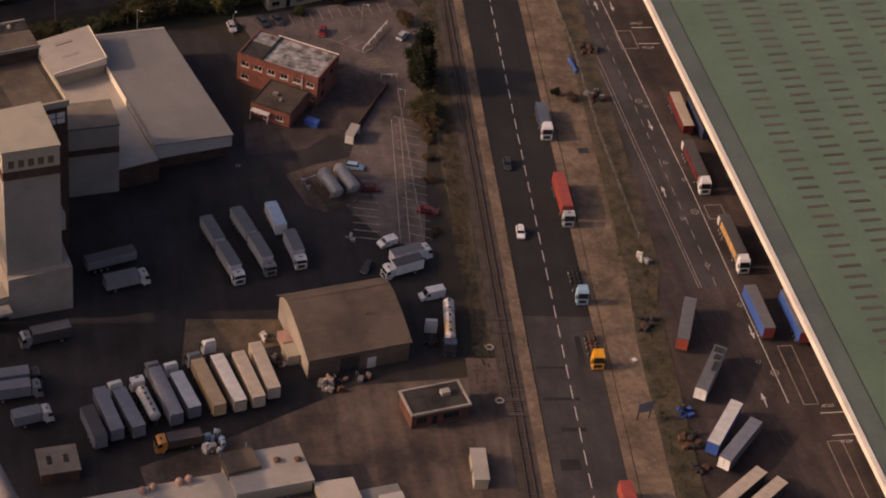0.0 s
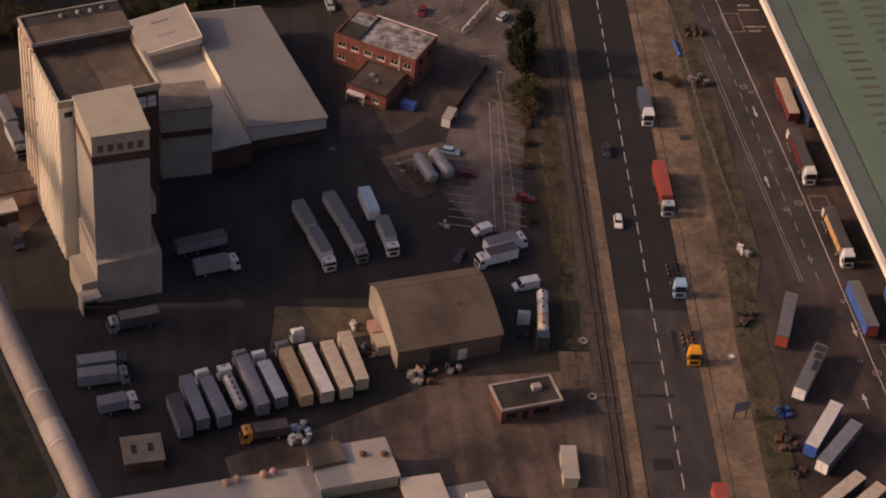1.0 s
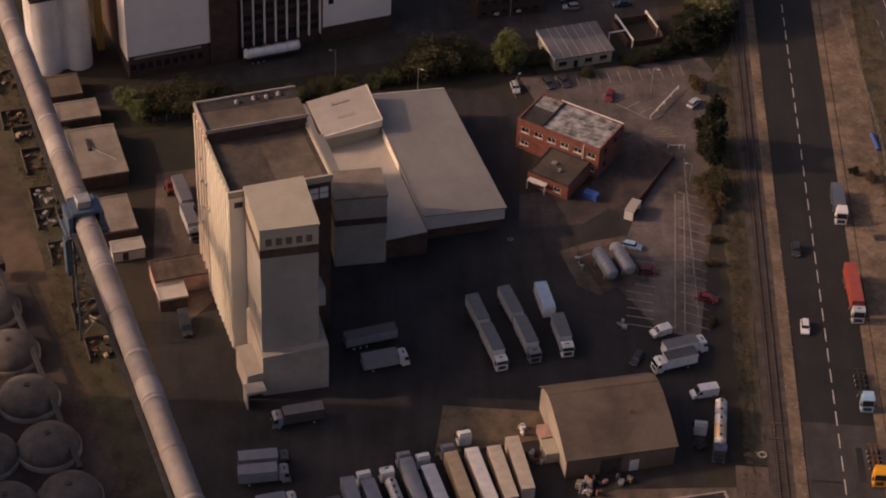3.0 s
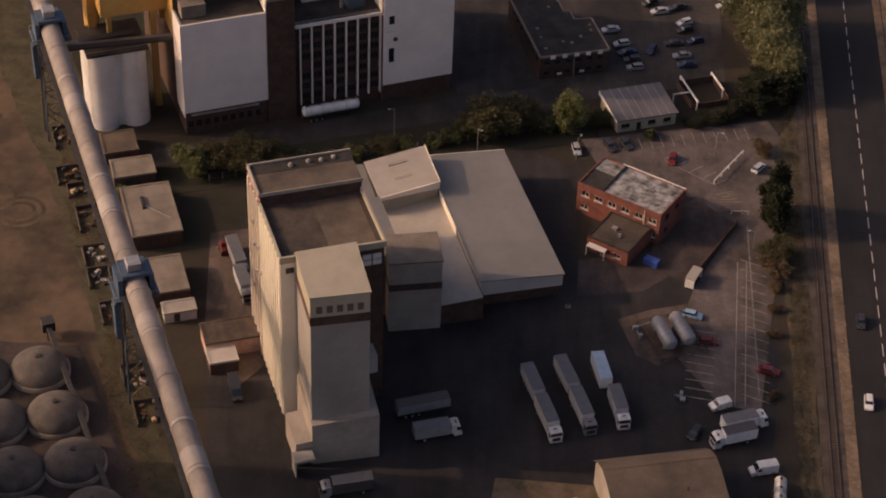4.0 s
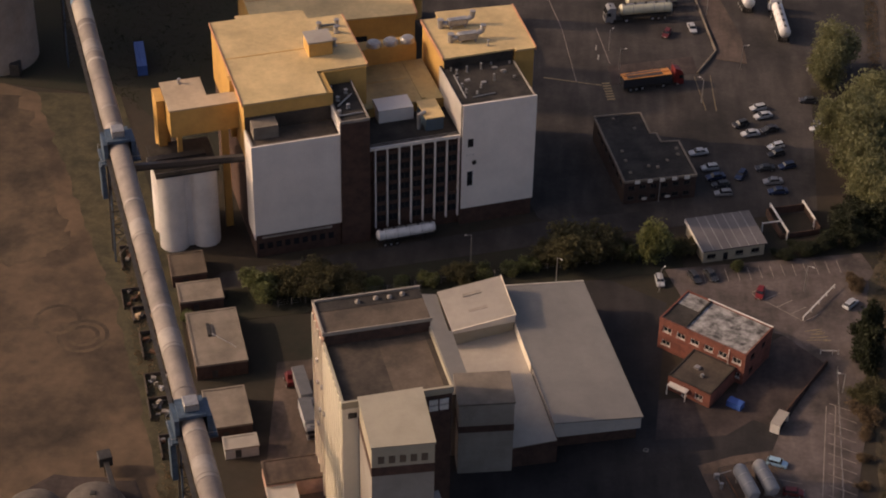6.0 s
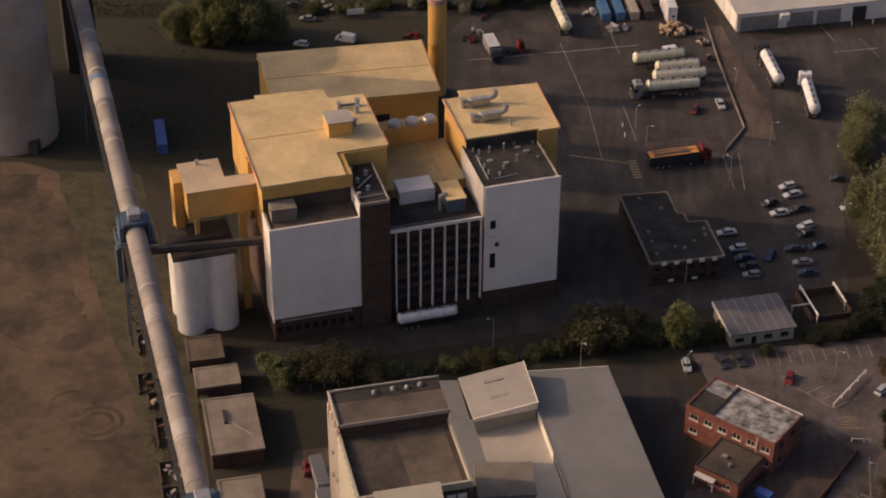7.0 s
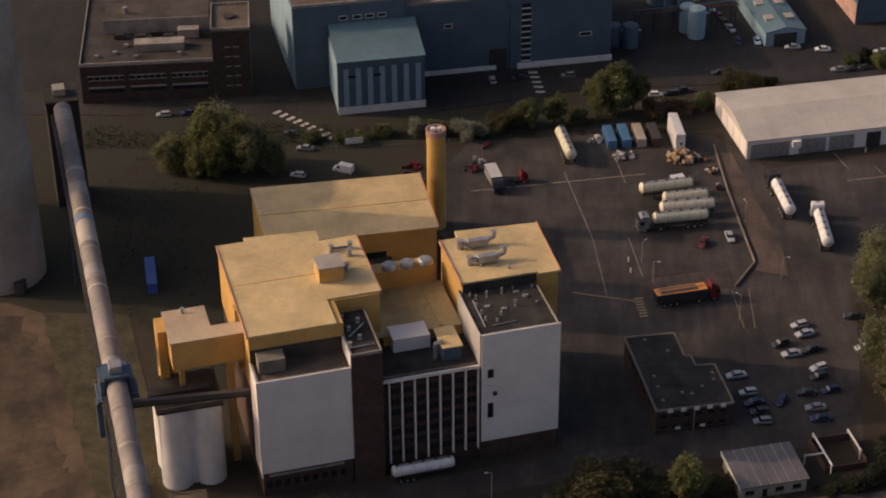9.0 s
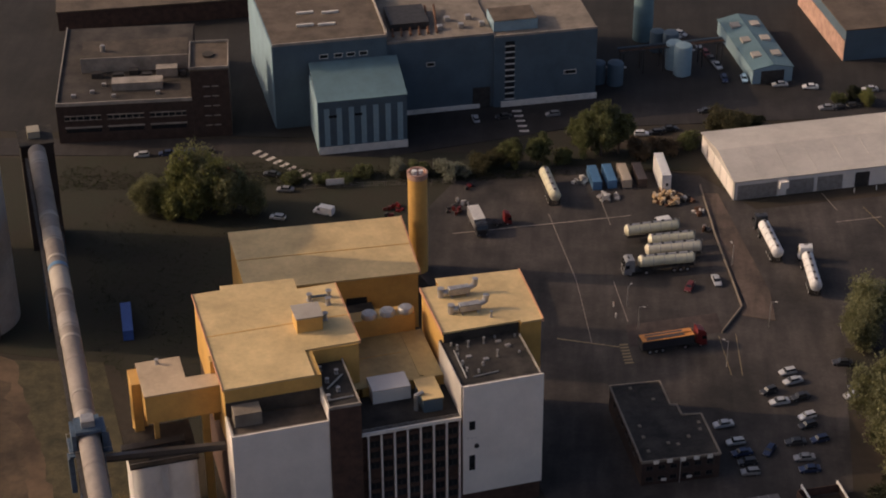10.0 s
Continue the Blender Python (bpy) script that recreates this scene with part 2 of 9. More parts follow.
SLATE_SHEET = mat("dark_grey_roof_sheet", (0.135, 0.122, 0.12), 0.6, var=0.15, scale=0.2, fine=2, bump=0.08, ribs=0.8)
for leafy in (LEAF, LEAF_L, LEAF_G, LEAF_O, LEAF_B, LEAF_W, LEAF_D):
    n, l = leafy.node_tree.nodes, leafy.node_tree.links
    b = n["Principled BSDF"]
    tr, mx = n.new("ShaderNodeBsdfTranslucent"), n.new("ShaderNodeMixShader")
    mx.inputs[0].default_value = 0.45
    l.new(b.inputs["Base Color"].links[0].from_socket, tr.inputs["Color"])
    l.new(b.outputs["BSDF"], mx.inputs[1])
    l.new(tr.outputs["BSDF"], mx.inputs[2])
    l.new(mx.outputs["Shader"], n["Material Output"].inputs["Surface"])
PAINTS = {k: paint(k + "_paint", c) for k, c in {
    "white": (0.72, 0.70, 0.67), "silver": (0.42, 0.43, 0.44), "grey": (0.23, 0.23, 0.235), "dark": (0.035, 0.037, 0.042),
    "red": (0.18, 0.016, 0.015), "maroon": (0.13, 0.02, 0.02), "blue": (0.02, 0.035, 0.085), "sky": (0.30, 0.47, 0.60),
    "yellow": (0.80, 0.36, 0.02), "orange": (0.62, 0.26, 0.06), "cream": (0.66, 0.60, 0.46), "tan": (0.52, 0.36, 0.20),
    "container_red": (0.34, 0.07, 0.045), "contblue": (0.09, 0.20, 0.34), "tealgrey": (0.095, 0.11, 0.13), "royal": (0.04, 0.10, 0.33), "navy": (0.03, 0.045, 0.09), "green": (0.05, 0.11, 0.07),
    "roofgrey": (0.07, 0.064, 0.062), "roofmid": (0.135, 0.132, 0.13), "pale": (0.56, 0.53, 0.49), "slate": (0.175, 0.18, 0.205), "beige": (0.46, 0.38, 0.29),
    "brownroof": (0.075, 0.058, 0.052), "wood": (0.55, 0.32, 0.13), "lightblue": (0.36, 0.47, 0.56), "tankcream": (0.62, 0.58, 0.42)}.items()}


# ---- mesh helpers ----
class M:
    """A mesh in the making: lists of corners and faces."""

    def __init__(self):
        self.v, self.f = [], []

    def add(self, vs, fs):
        k = len(self.v)
        self.v += [tuple(p) for p in vs]
        self.f += [[k + i for i in q] for q in fs]
        return self

    def box(self, x0, x1, y0, y1, z0, z1):
        return self.add([(x, y, z) for z in (z0, z1) for y in (y0, y1) for x in (x0, x1)],
                        [(0, 2, 3, 1), (4, 5, 7, 6), (0, 1, 5, 4), (2, 6, 7, 3), (0, 4, 6, 2), (1, 3, 7, 5)])

    def cbox(self, x0, x1, y0, y1, z0, z1, c=0.05):
        """A box with chamfered edges."""
        vs, ix = [], {}
        for sx in (0, 1):
            for sy in (0, 1):
                for sz in (0, 1):
                    p = [(x0, x1)[sx], (y0, y1)[sy], (z0, z1)[sz]]
                    d = [(c, -c)[sx], (c, -c)[sy], (c, -c)[sz]]
                    for a in range(3):
                        q = [p[i] + (0 if i == a else d[i]) for i in range(3)]
                        ix[sx, sy, sz, a] = len(vs)
                        vs.append(q)
        fs = []
        for a in range(3):
            b, e = [i for i in range(3) if i != a]
            for s in (0, 1):
                ring = []
                for tb, te in ((0, 0), (1, 0), (1, 1), (0, 1)):
                    k = [0, 0, 0]
                    k[a], k[b], k[e] = s, tb, te
                    ring.append(ix[(*k, a)])
                fs.append(ring)
                for s2 in (0, 1):
                    k0, k1 = [0, 0, 0], [0, 0, 0]
                    k0[a], k0[b], k0[e] = s, s2, 0
                    k1[a], k1[b], k1[e] = s, s2, 1
                    fs.append([ix[(*k0, a)], ix[(*k1, a)], ix[(*k1, b)], ix[(*k0, b)]])
        for sx in (0, 1):
            for sy in (0, 1):
                for sz in (0, 1):
                    fs.append([ix[sx, sy, sz, 0], ix[sx, sy, sz, 1], ix[sx, sy, sz, 2]])
        return self.add(vs, fs)

    def prism(self, poly, z0, z1):
        n = len(poly)
        tops = z1 if isinstance(z1, (list, tuple)) else [z1] * n
        vs = [(x, y, z0) for x, y in poly] + [(x, y, t) for (x, y), t in zip(poly, tops)]
        return self.add(vs, [list(range(n))[::-1], list(range(n, 2 * n))] + [(i, (i + 1) % n, n + (i + 1) % n, n + i) for i in range(n)])

    def profile(self, prof, x0, x1):
        """A closed outline of (y, z), drawn along x."""
        n = len(prof)
        vs = [(x0, y, z) for y, z in prof] + [(x1, y, z) for y, z in prof]
        return self.add(vs, [list(range(n)), list(range(n, 2 * n))[::-1]] + [(i, n + i, n + (i + 1) % n, (i + 1) % n) for i in range(n)])

    def cyl(self, p0, p1, r, n=12, r2=None):
        a, b = Vector(p0), Vector(p1)
        q = (b - a).to_track_quat("Z", "Y")
        r2 = r if r2 is None else r2
        vs = []
        for c, rr in ((a, r), (b, r2)):
            vs += [c + q @ Vector((rr * math.cos(2 * math.pi * i / n), rr * math.sin(2 * math.pi * i / n), 0)) for i in range(n)]
        return self.add(vs, [list(range(n))[::-1], list(range(n, 2 * n))] + [(i, (i + 1) % n, n + (i + 1) % n, n + i) for i in range(n)])

    def lathe(self, rings, n=20, axis="Z"):
        """A round body from (radius, height) rings."""
        vs = []
        for r, h in rings:
            for i in range(n):
                c, s = r * math.cos(2 * math.pi * i / n), r * math.sin(2 * math.pi * i / n)
                vs.append((c, s, h) if axis == "Z" else (c, h, s))
        m = len(rings)
        fs = [(j * n + i, j * n + (i + 1) % n, (j + 1) * n + (i + 1) % n, (j + 1) * n + i) for j in range(m - 1) for i in range(n)]
        return self.add(vs, fs + [list(range(n))[::-1], list(range((m - 1) * n, m * n))])

    def shift(self, dx, dy, dz, frm=0):
        self.v[frm:] = [(x + dx, y + dy, z + dz) for x, y, z in self.v[frm:]]
        return self

    def data(self, name, smooth=False):
        me = bpy.data.meshes.new(name)
        me.from_pydata(self.v, [], self.f)
        bm = bmesh.new()
        bm.from_mesh(me)
        bmesh.ops.recalc_face_normals(bm, faces=bm.faces[:])
        if smooth:
            for e in bm.edges:
                e.smooth = len(e.link_faces) != 2 or e.calc_face_angle(0.0) < 0.7
        bm.to_mesh(me)
        bm.free()
        if smooth:
            for p in me.polygons:
                p.use_smooth = len(p.vertices) == 4
        return me


def part(name, m, material, parent=None, label="", smooth=False):
    """One mesh object under a thing or under a part; m is an M or finished mesh data."""
    me = m if isinstance(m, bpy.types.Mesh) else m.data(name, smooth)
    if not me.materials:
        me.materials.append(material)
    ob = new(name, me)
    ob.parent = parent
    return tagged(ob, label)


def thing(name, x, y, rz, label, category, group="", kind="", z=0.0, s=1.0, sz=1.0):
    ob = new(name)
    ob.empty_display_size = 0.5
    ob.matrix_world = pose(x, y, z, 0, 0, rz) @ Matrix.Diagonal((s, s, s * sz, 1))
    return tagged(ob, label, category, group, kind)


def structure(name, m, material, label, category, at=None, smooth=False):
    ob = part(name, m, material, None, "", smooth)
    if at is not None:
        ob.matrix_world = at
    return tagged(ob, label, category, kind="structure")


CACHE = {}


def cached(key, make, smooth=False):
    if key not in CACHE:
        CACHE[key] = make().data(str(key[0]), smooth)
    return CACHE[key]

# ---- ground, roads, railway ----
ROADF = pose(85.87, -148.71, 0, 0, 0, -4.95)      # y along the main road, x across it
structure("ground", M().add([(-2500, -2500, 0), (2500, -2500, 0), (2500, 2500, 0), (-2500, 2500, 0)], [(0, 1, 2, 3)]), EARTH,
          "dark earth and rough ground", "ground")


def patch(name, poly, top, material, label, category="ground", at=None):
    return structure(name, M().prism(poly, -0.3, top), material, label, category, at)


def ragged(poly, step=6.0, amp=0.9, seed=1):
    """The same outline with uneven, worn edges."""
    rnd, out = random.Random(seed), []
    for (x0, y0), (x1, y1) in zip(poly, poly[1:] + poly[:1]):
        d = math.dist((x0, y0), (x1, y1))
        k = max(1, min(60, int(d / step)))
        for i in range(k):
            w = amp if i else 0.0
            out.append((x0 + (x1 - x0) * i / k + rnd.uniform(-w, w), y0 + (y1 - y0) * i / k + rnd.uniform(-w, w)))
    return out


patch("road", [(-6.6, -300), (7.2, -300), (7.2, 48.5), (-6.6, 48.5)], 0.03, ROAD_OLD, "worn grey asphalt main road", "road", ROADF)
patch("road", [(-6.6, 48.5), (7.2, 48.5), (7.8, 900), (-7.6, 900)], 0.034, ROAD, "newer black asphalt main road", "road", ROADF)
patch("pavement", [(7.2, -300), (9.0, -300), (9.6, 900), (7.8, 900)], 0.13, VERGE, "sandy roadside kerb strip", "pavement", ROADF)
patch("ground_verge", [(9.0, -300), (20.0, -300), (20.5, 100), (20.0, 300), (9.6, 300)], 0.11, VERGE, "bare sandy verge beside the road", "verge", ROADF)
patch("ground_scrub", [(15.4, -300), (21.8, -300), (21.6, 4), (22.2, 32), (22.4, 54), (25.0, 66), (23.5, 150), (21.5, 300), (17.5, 300), (17.2, 60), (15.8, 40)], 0.16, SCRUB_D, "dry scrubby grass strip between roads", "verge", ROADF)
patch("pavement", [(-9.2, -300), (-6.6, -300), (-7.6, 900), (-9.2, 900)], 0.12, VERGE, "sandy gravel strip beside the road", "pavement", ROADF)
patch("ground_trackbed", [(-14.0, -300), (-9.2, -300), (-9.2, 900), (-14.0, 900)], 0.10, BALLAST, "dark stone ballast under the railway", "trackbed", ROADF)
patch("ground_embankment", ragged([(-18.0, 36), (-14.0, 36), (-14.0, 175), (-19.5, 160)], 2.5, 0.4), 0.14, SCRUB_D, "brown scrub strip beside the railway", "verge", ROADF)
patch("ground_crossing", [(-22.0, -60), (-14.0, -60), (-14.0, 35.5), (-20.0, 35.5)], 0.13, CONC_SLAB, "worn brown concrete beside the crossing", "yard", ROADF)
patch("road", [(79.85, -403.47), (153.74, -400.58), (143.55, 295.07), (112.76, 293.67), (119.49, -48), (114.31, -84.76), (106.66, -145.67)], 0.05, YARD_RED,
      "reddish brown asphalt dock road", "road")
patch("road", [(120.65, -93.68), (131.52, -93.22), (122.87, 294.12), (114.74, 293.76)], 0.07, ROAD_OLD, "two-way dock service road", "road")

# railway: two rails on sleepers
railway = tagged(new("railway"), "rusty single railway track beside the road", "railway", kind="structure")
railway.matrix_world = ROADF
for x in (-12.15, -10.7):
    part("rail", M().box(x - 0.05, x + 0.05, -250, 800, 0.18, 0.33), RAIL, railway)
sl = cached(("sleeper",), lambda: M().cbox(-1.25, 1.25, -0.13, 0.13, 0.06, 0.2, 0.02))
for i in range(290):
    s = part("sleeper", sl, SLEEPER, railway)
    s.location = (-11.43 + random.uniform(-0.05, 0.05), -12 + i * 0.72, 0)
more = M()
for i in range(700):
    y = -12 + (290 + i) * 0.72
    more.box(-12.68, -10.18, y - 0.13, y + 0.13, 0.06, 0.2)
tagged(part("sleeper", more, SLEEPER, railway), kind="stuff")
# level-crossing beams near the gatehouse
for s0, w in ((19, 1.0), (23, 1.0), (27, 0.8), (43, 0.7), (47, 0.7)):
    part("crossing_board", M().cbox(-13.4, -9.6, s0, s0 + w, 0.1, 0.26, 0.03), SLEEPER, railway, "weathered timber crossing board")

# road markings
marks = tagged(new("road_marking"), "painted lines on the road", "road marking", kind="structure")
marks.matrix_world = ROADF
for i in range(60):
    y = -60 + i * 6.0
    part("dash", cached(("dash",), lambda: M().box(-0.09, 0.09, 0, 3.9, 0.02, 0.05)), LINE, marks).location = (0.1, y, 0)
lane = tagged(new("road_marking"), "faded dashes, edge lines and arrows on the dock road", "road marking", kind="structure")
for i in range(46):
    part("dash", cached(("dash2",), lambda: M().box(-0.08, 0.08, 0, 3.0, 0.02, 0.085)), LINE_F, lane).location = (127.0 - i * 0.062, -93 + i * 5.21, 0)
part("edge_line", M().prism([(122.91, -93.59), (123.06, -93.58), (119.27, 120.56), (119.12, 120.56)], 0.02, 0.085), LINE_F, lane)
part("edge_line", M().prism([(123.52, -93.56), (123.68, -93.56), (120.48, 120.62), (120.33, 120.61)], 0.02, 0.085), LINE_F, lane)
part("edge_line", M().prism([(130.88, -57.63), (131.04, -57.62), (127.55, 120.94), (127.4, 120.93)], 0.02, 0.085), LINE, lane)
part("edge_line", M().prism([(131.25, -129.17), (131.41, -129.16), (131.04, -57.62), (130.88, -57.63)], 0.02, 0.085), LINE, lane)
part("joint_line", M().prism([(123.25, -78.27), (123.45, -78.26), (129.06, -170.75), (128.86, -170.75)], 0.02, 0.085), DARKMET, lane)


def arrow():
    return M().prism([(-0.12, -2), (0.12, -2), (0.12, 0.5), (0.55, 0.3), (0, 2.2), (-0.55, 0.3), (-0.12, 0.5)], 0.02, 0.088)


for x, y, r in ((127.55, 16.14, 0), (131.54, 15.92, 180), (128, -35.02, 180), (124.36, -60.45, 0), (130.24, -107.81, 180), (126.62, -128.13, 0)):
    a = part("arrow", cached(("arrow",), arrow), LINE, lane)
    a.matrix_local = pose(x, y, 0, 0, 0, r)
for x0, x1, y0, y1 in ((134.4, 137.44, -112.56, -129.93), (135.67, 138.72, -140.34, -165.12), (132.22, 136.19, -65.68, -70.59), (132.37, 136.28, -77.88, -77.91), (129.39, 133.62, 4.66, -3.15)):
    bay = M()
    for a, b, c, d in ((x0, x1, y0 - 0.09, y0 + 0.09), (x0, x1, y1 - 0.09, y1 + 0.09), (x0 - 0.09, x0 + 0.09, min(y0, y1), max(y0, y1)), (x1 - 0.09, x1 + 0.09, min(y0, y1), max(y0, y1))):
        bay.box(a, b, c, d, 0.02, 0.088)
    part("bay_outline", bay, LINE_F, lane)
for x, y in ((131.28, -120.41), (127.75, -25.47), (129.48, -67.84)):
    ring = M()
    for k in range(10):
        a0, a1 = 2 * math.pi * k / 10, 2 * math.pi * (k + 1) / 10
        ring.prism([(x + 0.95 * math.cos(a0), y + 0.95 * math.sin(a0)), (x + 0.95 * math.cos(a1), y + 0.95 * math.sin(a1)),
                    (x + 0.72 * math.cos(a1), y + 0.72 * math.sin(a1)), (x + 0.72 * math.cos(a0), y + 0.72 * math.sin(a0))], 0.02, 0.088)
    ring.box(x - 0.5, x + 0.5, y - 0.1, y + 0.1, 0.02, 0.088)
    part("roundel", ring, LINE_F, lane)

# the word on the dock road, with its stop line
cu = bpy.data.curves.new("stop_word", 'FONT')
cu.body, cu.size, cu.align_x, cu.align_y, cu.extrude = "STOP", 1.9, 'CENTER', 'CENTER', 0.004
word = new("stop_word", cu)
dg = bpy.context.evaluated_depsgraph_get()
word_mesh = bpy.data.meshes.new_from_object(word.evaluated_get(dg))
bpy.data.objects.remove(word)
for x, y, r in ((136.18, -3.03, 0), (135.98, 8.15, 180), (139.19, -130.47, 180), (139.59, -140.69, 0)):
    part("word", word_mesh, LINE if y > -100 else LINE_F, lane, "white painted word").matrix_local = pose(x, y, 0.09, 0, 0, r) @ Matrix.Scale(0.68 if y > -100 else 0.6, 4)
for x, y in ((134.1, -1.13), (134.17, 6.07), (136.94, -132.53), (137.3, -138.82)):
    part("stop_line", cached(("stop_line",), lambda: M().box(0, 5.3, -0.12, 0.12, 0.02, 0.088)), LINE, lane).location = (x, y, 0)
# repairs, covers and stains in the asphalt
for k, (x, y, w, d, c) in enumerate(((-3.2, 33.0, 6.0, 0.8, ROAD), (-2.2, 24.0, 7.5, 1.0, ROAD), (-1.0, 15.5, 5.0, 1.2, ROAD), (3.6, 38.0, 1.4, 9.0, ROAD), (-3.0, 6.0, 4.0, 3.0, ROAD))):
    q = structure("road_patch", M().prism([(-w / 2, -d / 2), (w / 2, -d / 2 + 0.15), (w / 2 - 0.1, d / 2), (-w / 2 + 0.1, d / 2 - 0.1)], 0, 0.004), c, "patched strip of asphalt in the road", "road patch")
    q.matrix_world = ROADF @ pose(x, y, 0.036)
for k, (x, y) in enumerate(((127.7, -49.67), (126.12, -70.01), (130.35, -56.13), (129.01, -27.43), (127.03, -86.26), (130.36, -99.41), (128.89, -116.91), (30.42, -46.24), (44.91, -93.37), (18.88, -102.29))):
    mh = thing("manhole_cover", x, y, 10 * k, "dark iron manhole cover in the asphalt", "manhole", "manhole covers", z=0.07)
    part("frame", cached(("mh_frame",), lambda: M().cbox(-0.5, 0.5, -0.5, 0.5, -0.05, 0.012, 0.01)), CONCRETE, mh)
    part("lid", cached(("mh_lid",), lambda: M().cyl((0, 0, -0.02), (0, 0, 0.03), 0.36, 16)), DARKMET, mh)
# left side: yards, car park, bare land
EDGE = ragged([(-28.5, -150.0), (-45.5, -112.0), (-56.7, -83.0), (-65.0, -59.0), (-83.5, -5.0), (-92.0, 14.0), (-101.0, 35.0), (-111.0, 57.0), (-118.0, 73.0)], 2.5, 0.7)
EDGE = EDGE[:1 + max(range(len(EDGE)), key=lambda k: EDGE[k][1])]
TRACK = [(-20.6, -150.0), (-36.5, -112.0), (-46.5, -83.0), (-54.5, -59.0), (-69.5, -5.0), (-77.0, 20.0), (-84.0, 38.0), (-92.0, 60.0), (-97.0, 73.5)]
patch("ground_bare_land", [(-595.4, -407.0), (-28.5, -406.0)] + EDGE + [(-126.65, 76.34), (-597.3, 51.8)], 0.06, SAND, "bare tan sandy land", "ground")
patch("ground_strip", [(-28.5, -406.0), (-20.6, -406.0)] + TRACK + EDGE[::-1], 0.08, STRIP, "olive weedy strip under the conveyor", "ground")
patch("ground_rough_land", ragged([(-400.0, 15.0), (-150.0, 14.0), (-120.0, 12.0), (-108.0, 2.0), (-96.5, 9.0), (-103.5, 31.0), (-113.5, 53.0), (-121.0, 71.0), (-400.0, 60.0)], 2.0, 1.6), 0.075, SAND_D,
      "darker rough ground at the edge of the bare land", "ground")
# Dark patch puts the shade between the low tanks into the ground colour.
patch("ground_tank_pad", ragged([(-84.0, -62.0), (-68.0, -62.5), (-62.5, -74.0), (-42.0, -124.0), (-50.0, -150.0), (-104.0, -150.0), (-100.0, -80.0)], 3.0, 0.5), 0.09, YARD_RED, "dark stained ground round the low tanks", "ground")
for x, y, r, z in ((-87.0, -20.0, 4.6, 0.085), (-93.5, -15.0, 4.2, 0.092), (-87.0, -20.0, 2.6, 0.085)):
    ring = [(math.cos(k * math.tau / 40), math.sin(k * math.tau / 40)) for k in range(40)]
    bed = M().add([(c * r, d * r, 0) for c, d in ring] + [(c * (r + 0.9), d * (r + 0.9), 0) for c, d in ring], [(k, (k + 1) % 40, 40 + (k + 1) % 40, 40 + k) for k in range(40)])
    structure("wheel_track", bed, SAND_D, "faint ring worn by turning wheels", "track", pose(x, y, z))
patch("ground_yard", [(-28.57, -175.25), (56.39, -152.56), (72.85, -59.95), (68.56, -37.9), (50.38, -34.52), (33.27, -31.08), (35.9, 0.99), (19.79, 10.39), (-33.62, -11.13), (-43.06, -63.36)], 0.05, YARD,
      "dark asphalt lorry yard", "yard")
patch("ground_apron", [(6.17, -153.89), (53.34, -148.52), (71.57, -152.09), (74.39, -116.95), (46.1, -117.86), (21.06, -129.85), (3.1, -136.46)], 0.07, CONC_SLAB,
      "reddish brown concrete apron", "yard")
patch("ground_grass_patch", [(12.93, -109.59), (33.94, -104.92), (36, -112.02), (34.89, -97.75), (14.84, -96.29)], 0.09, SCRUB, "rough grass patch beside the hut", "grass")
patch("ground_car_park", [(35.75, 12.92), (79.84, 22.5), (86.18, 4.84), (73.66, -41.75), (66.95, -76.37), (58.85, -74.62), (50.63, -58.7), (57.47, -38.3), (68.29, -16.83), (60.12, -8.13), (50.01, -4.5), (39.91, 1.13)], 0.08, CARPARK,
      "pinkish grey asphalt car park", "car park")
patch("ground_forecourt", [(50.38, -34.52), (57.47, -38.3), (68.29, -16.83), (60.12, -8.13), (53.15, -14.38), (49.28, -26.53)], 0.06, YARD_RED, "asphalt forecourt beside the brick office", "yard")
patch("ground_lane", [(33.27, -31.08), (49.29, -27.53), (53.39, -34.42), (46.42, -40.69), (32.39, -43.16)], 0.065, YARD_RED, "asphalt lane between buildings", "yard")
patch("road", [(-69.17, -6.15), (34.54, 28.74), (31.46, 34.57), (11.58, 29.93), (-61.39, 3.96)], 0.055, LANE, "dark service lane in front of the mill", "road")
patch("ground_hedge_strip", [(-57.3, -12.77), (39.75, 13.06), (39.62, 22.98), (9.71, 19.97), (-59.37, -1.92)], 0.06, GRASS, "grassy bank behind the sheds", "grass")
patch("ground_tanker_yard", [(-35.21, 129.89), (-21.87, 162.22), (7.51, 172.06), (43.16, 169.66), (57.41, 152.87), (137.07, 174.72), (139.28, 92.16), (74.61, 91.3), (71.52, 38.03), (19.62, 24.26), (7.6, 29.79), (-21.11, 105.21)], 0.05, YARD_N,
      "dark asphalt tanker yard", "yard")
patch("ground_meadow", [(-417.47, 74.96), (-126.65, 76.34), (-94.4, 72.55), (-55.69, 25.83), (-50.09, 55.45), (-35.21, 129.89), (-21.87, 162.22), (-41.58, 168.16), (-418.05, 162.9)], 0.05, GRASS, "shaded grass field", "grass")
patch("ground_bank", [(-129.23, 156.95), (-41.55, 166.25), (-21.89, 163.18), (7.49, 173.02), (43.12, 171.59), (44.84, 185.14), (-41.67, 175.83), (-129.31, 168.39)], 0.12, GRASS, "grass bank with shrubs", "grass")
patch("road", [(-158.39, 167.12), (-41.65, 173.92), (7.16, 193.17), (115.97, 209.36), (115.61, 221.81), (6.93, 206.58), (-37.86, 183.66), (-158.45, 176.61)], 0.14, YARD, "street beyond the tanker yard", "road")
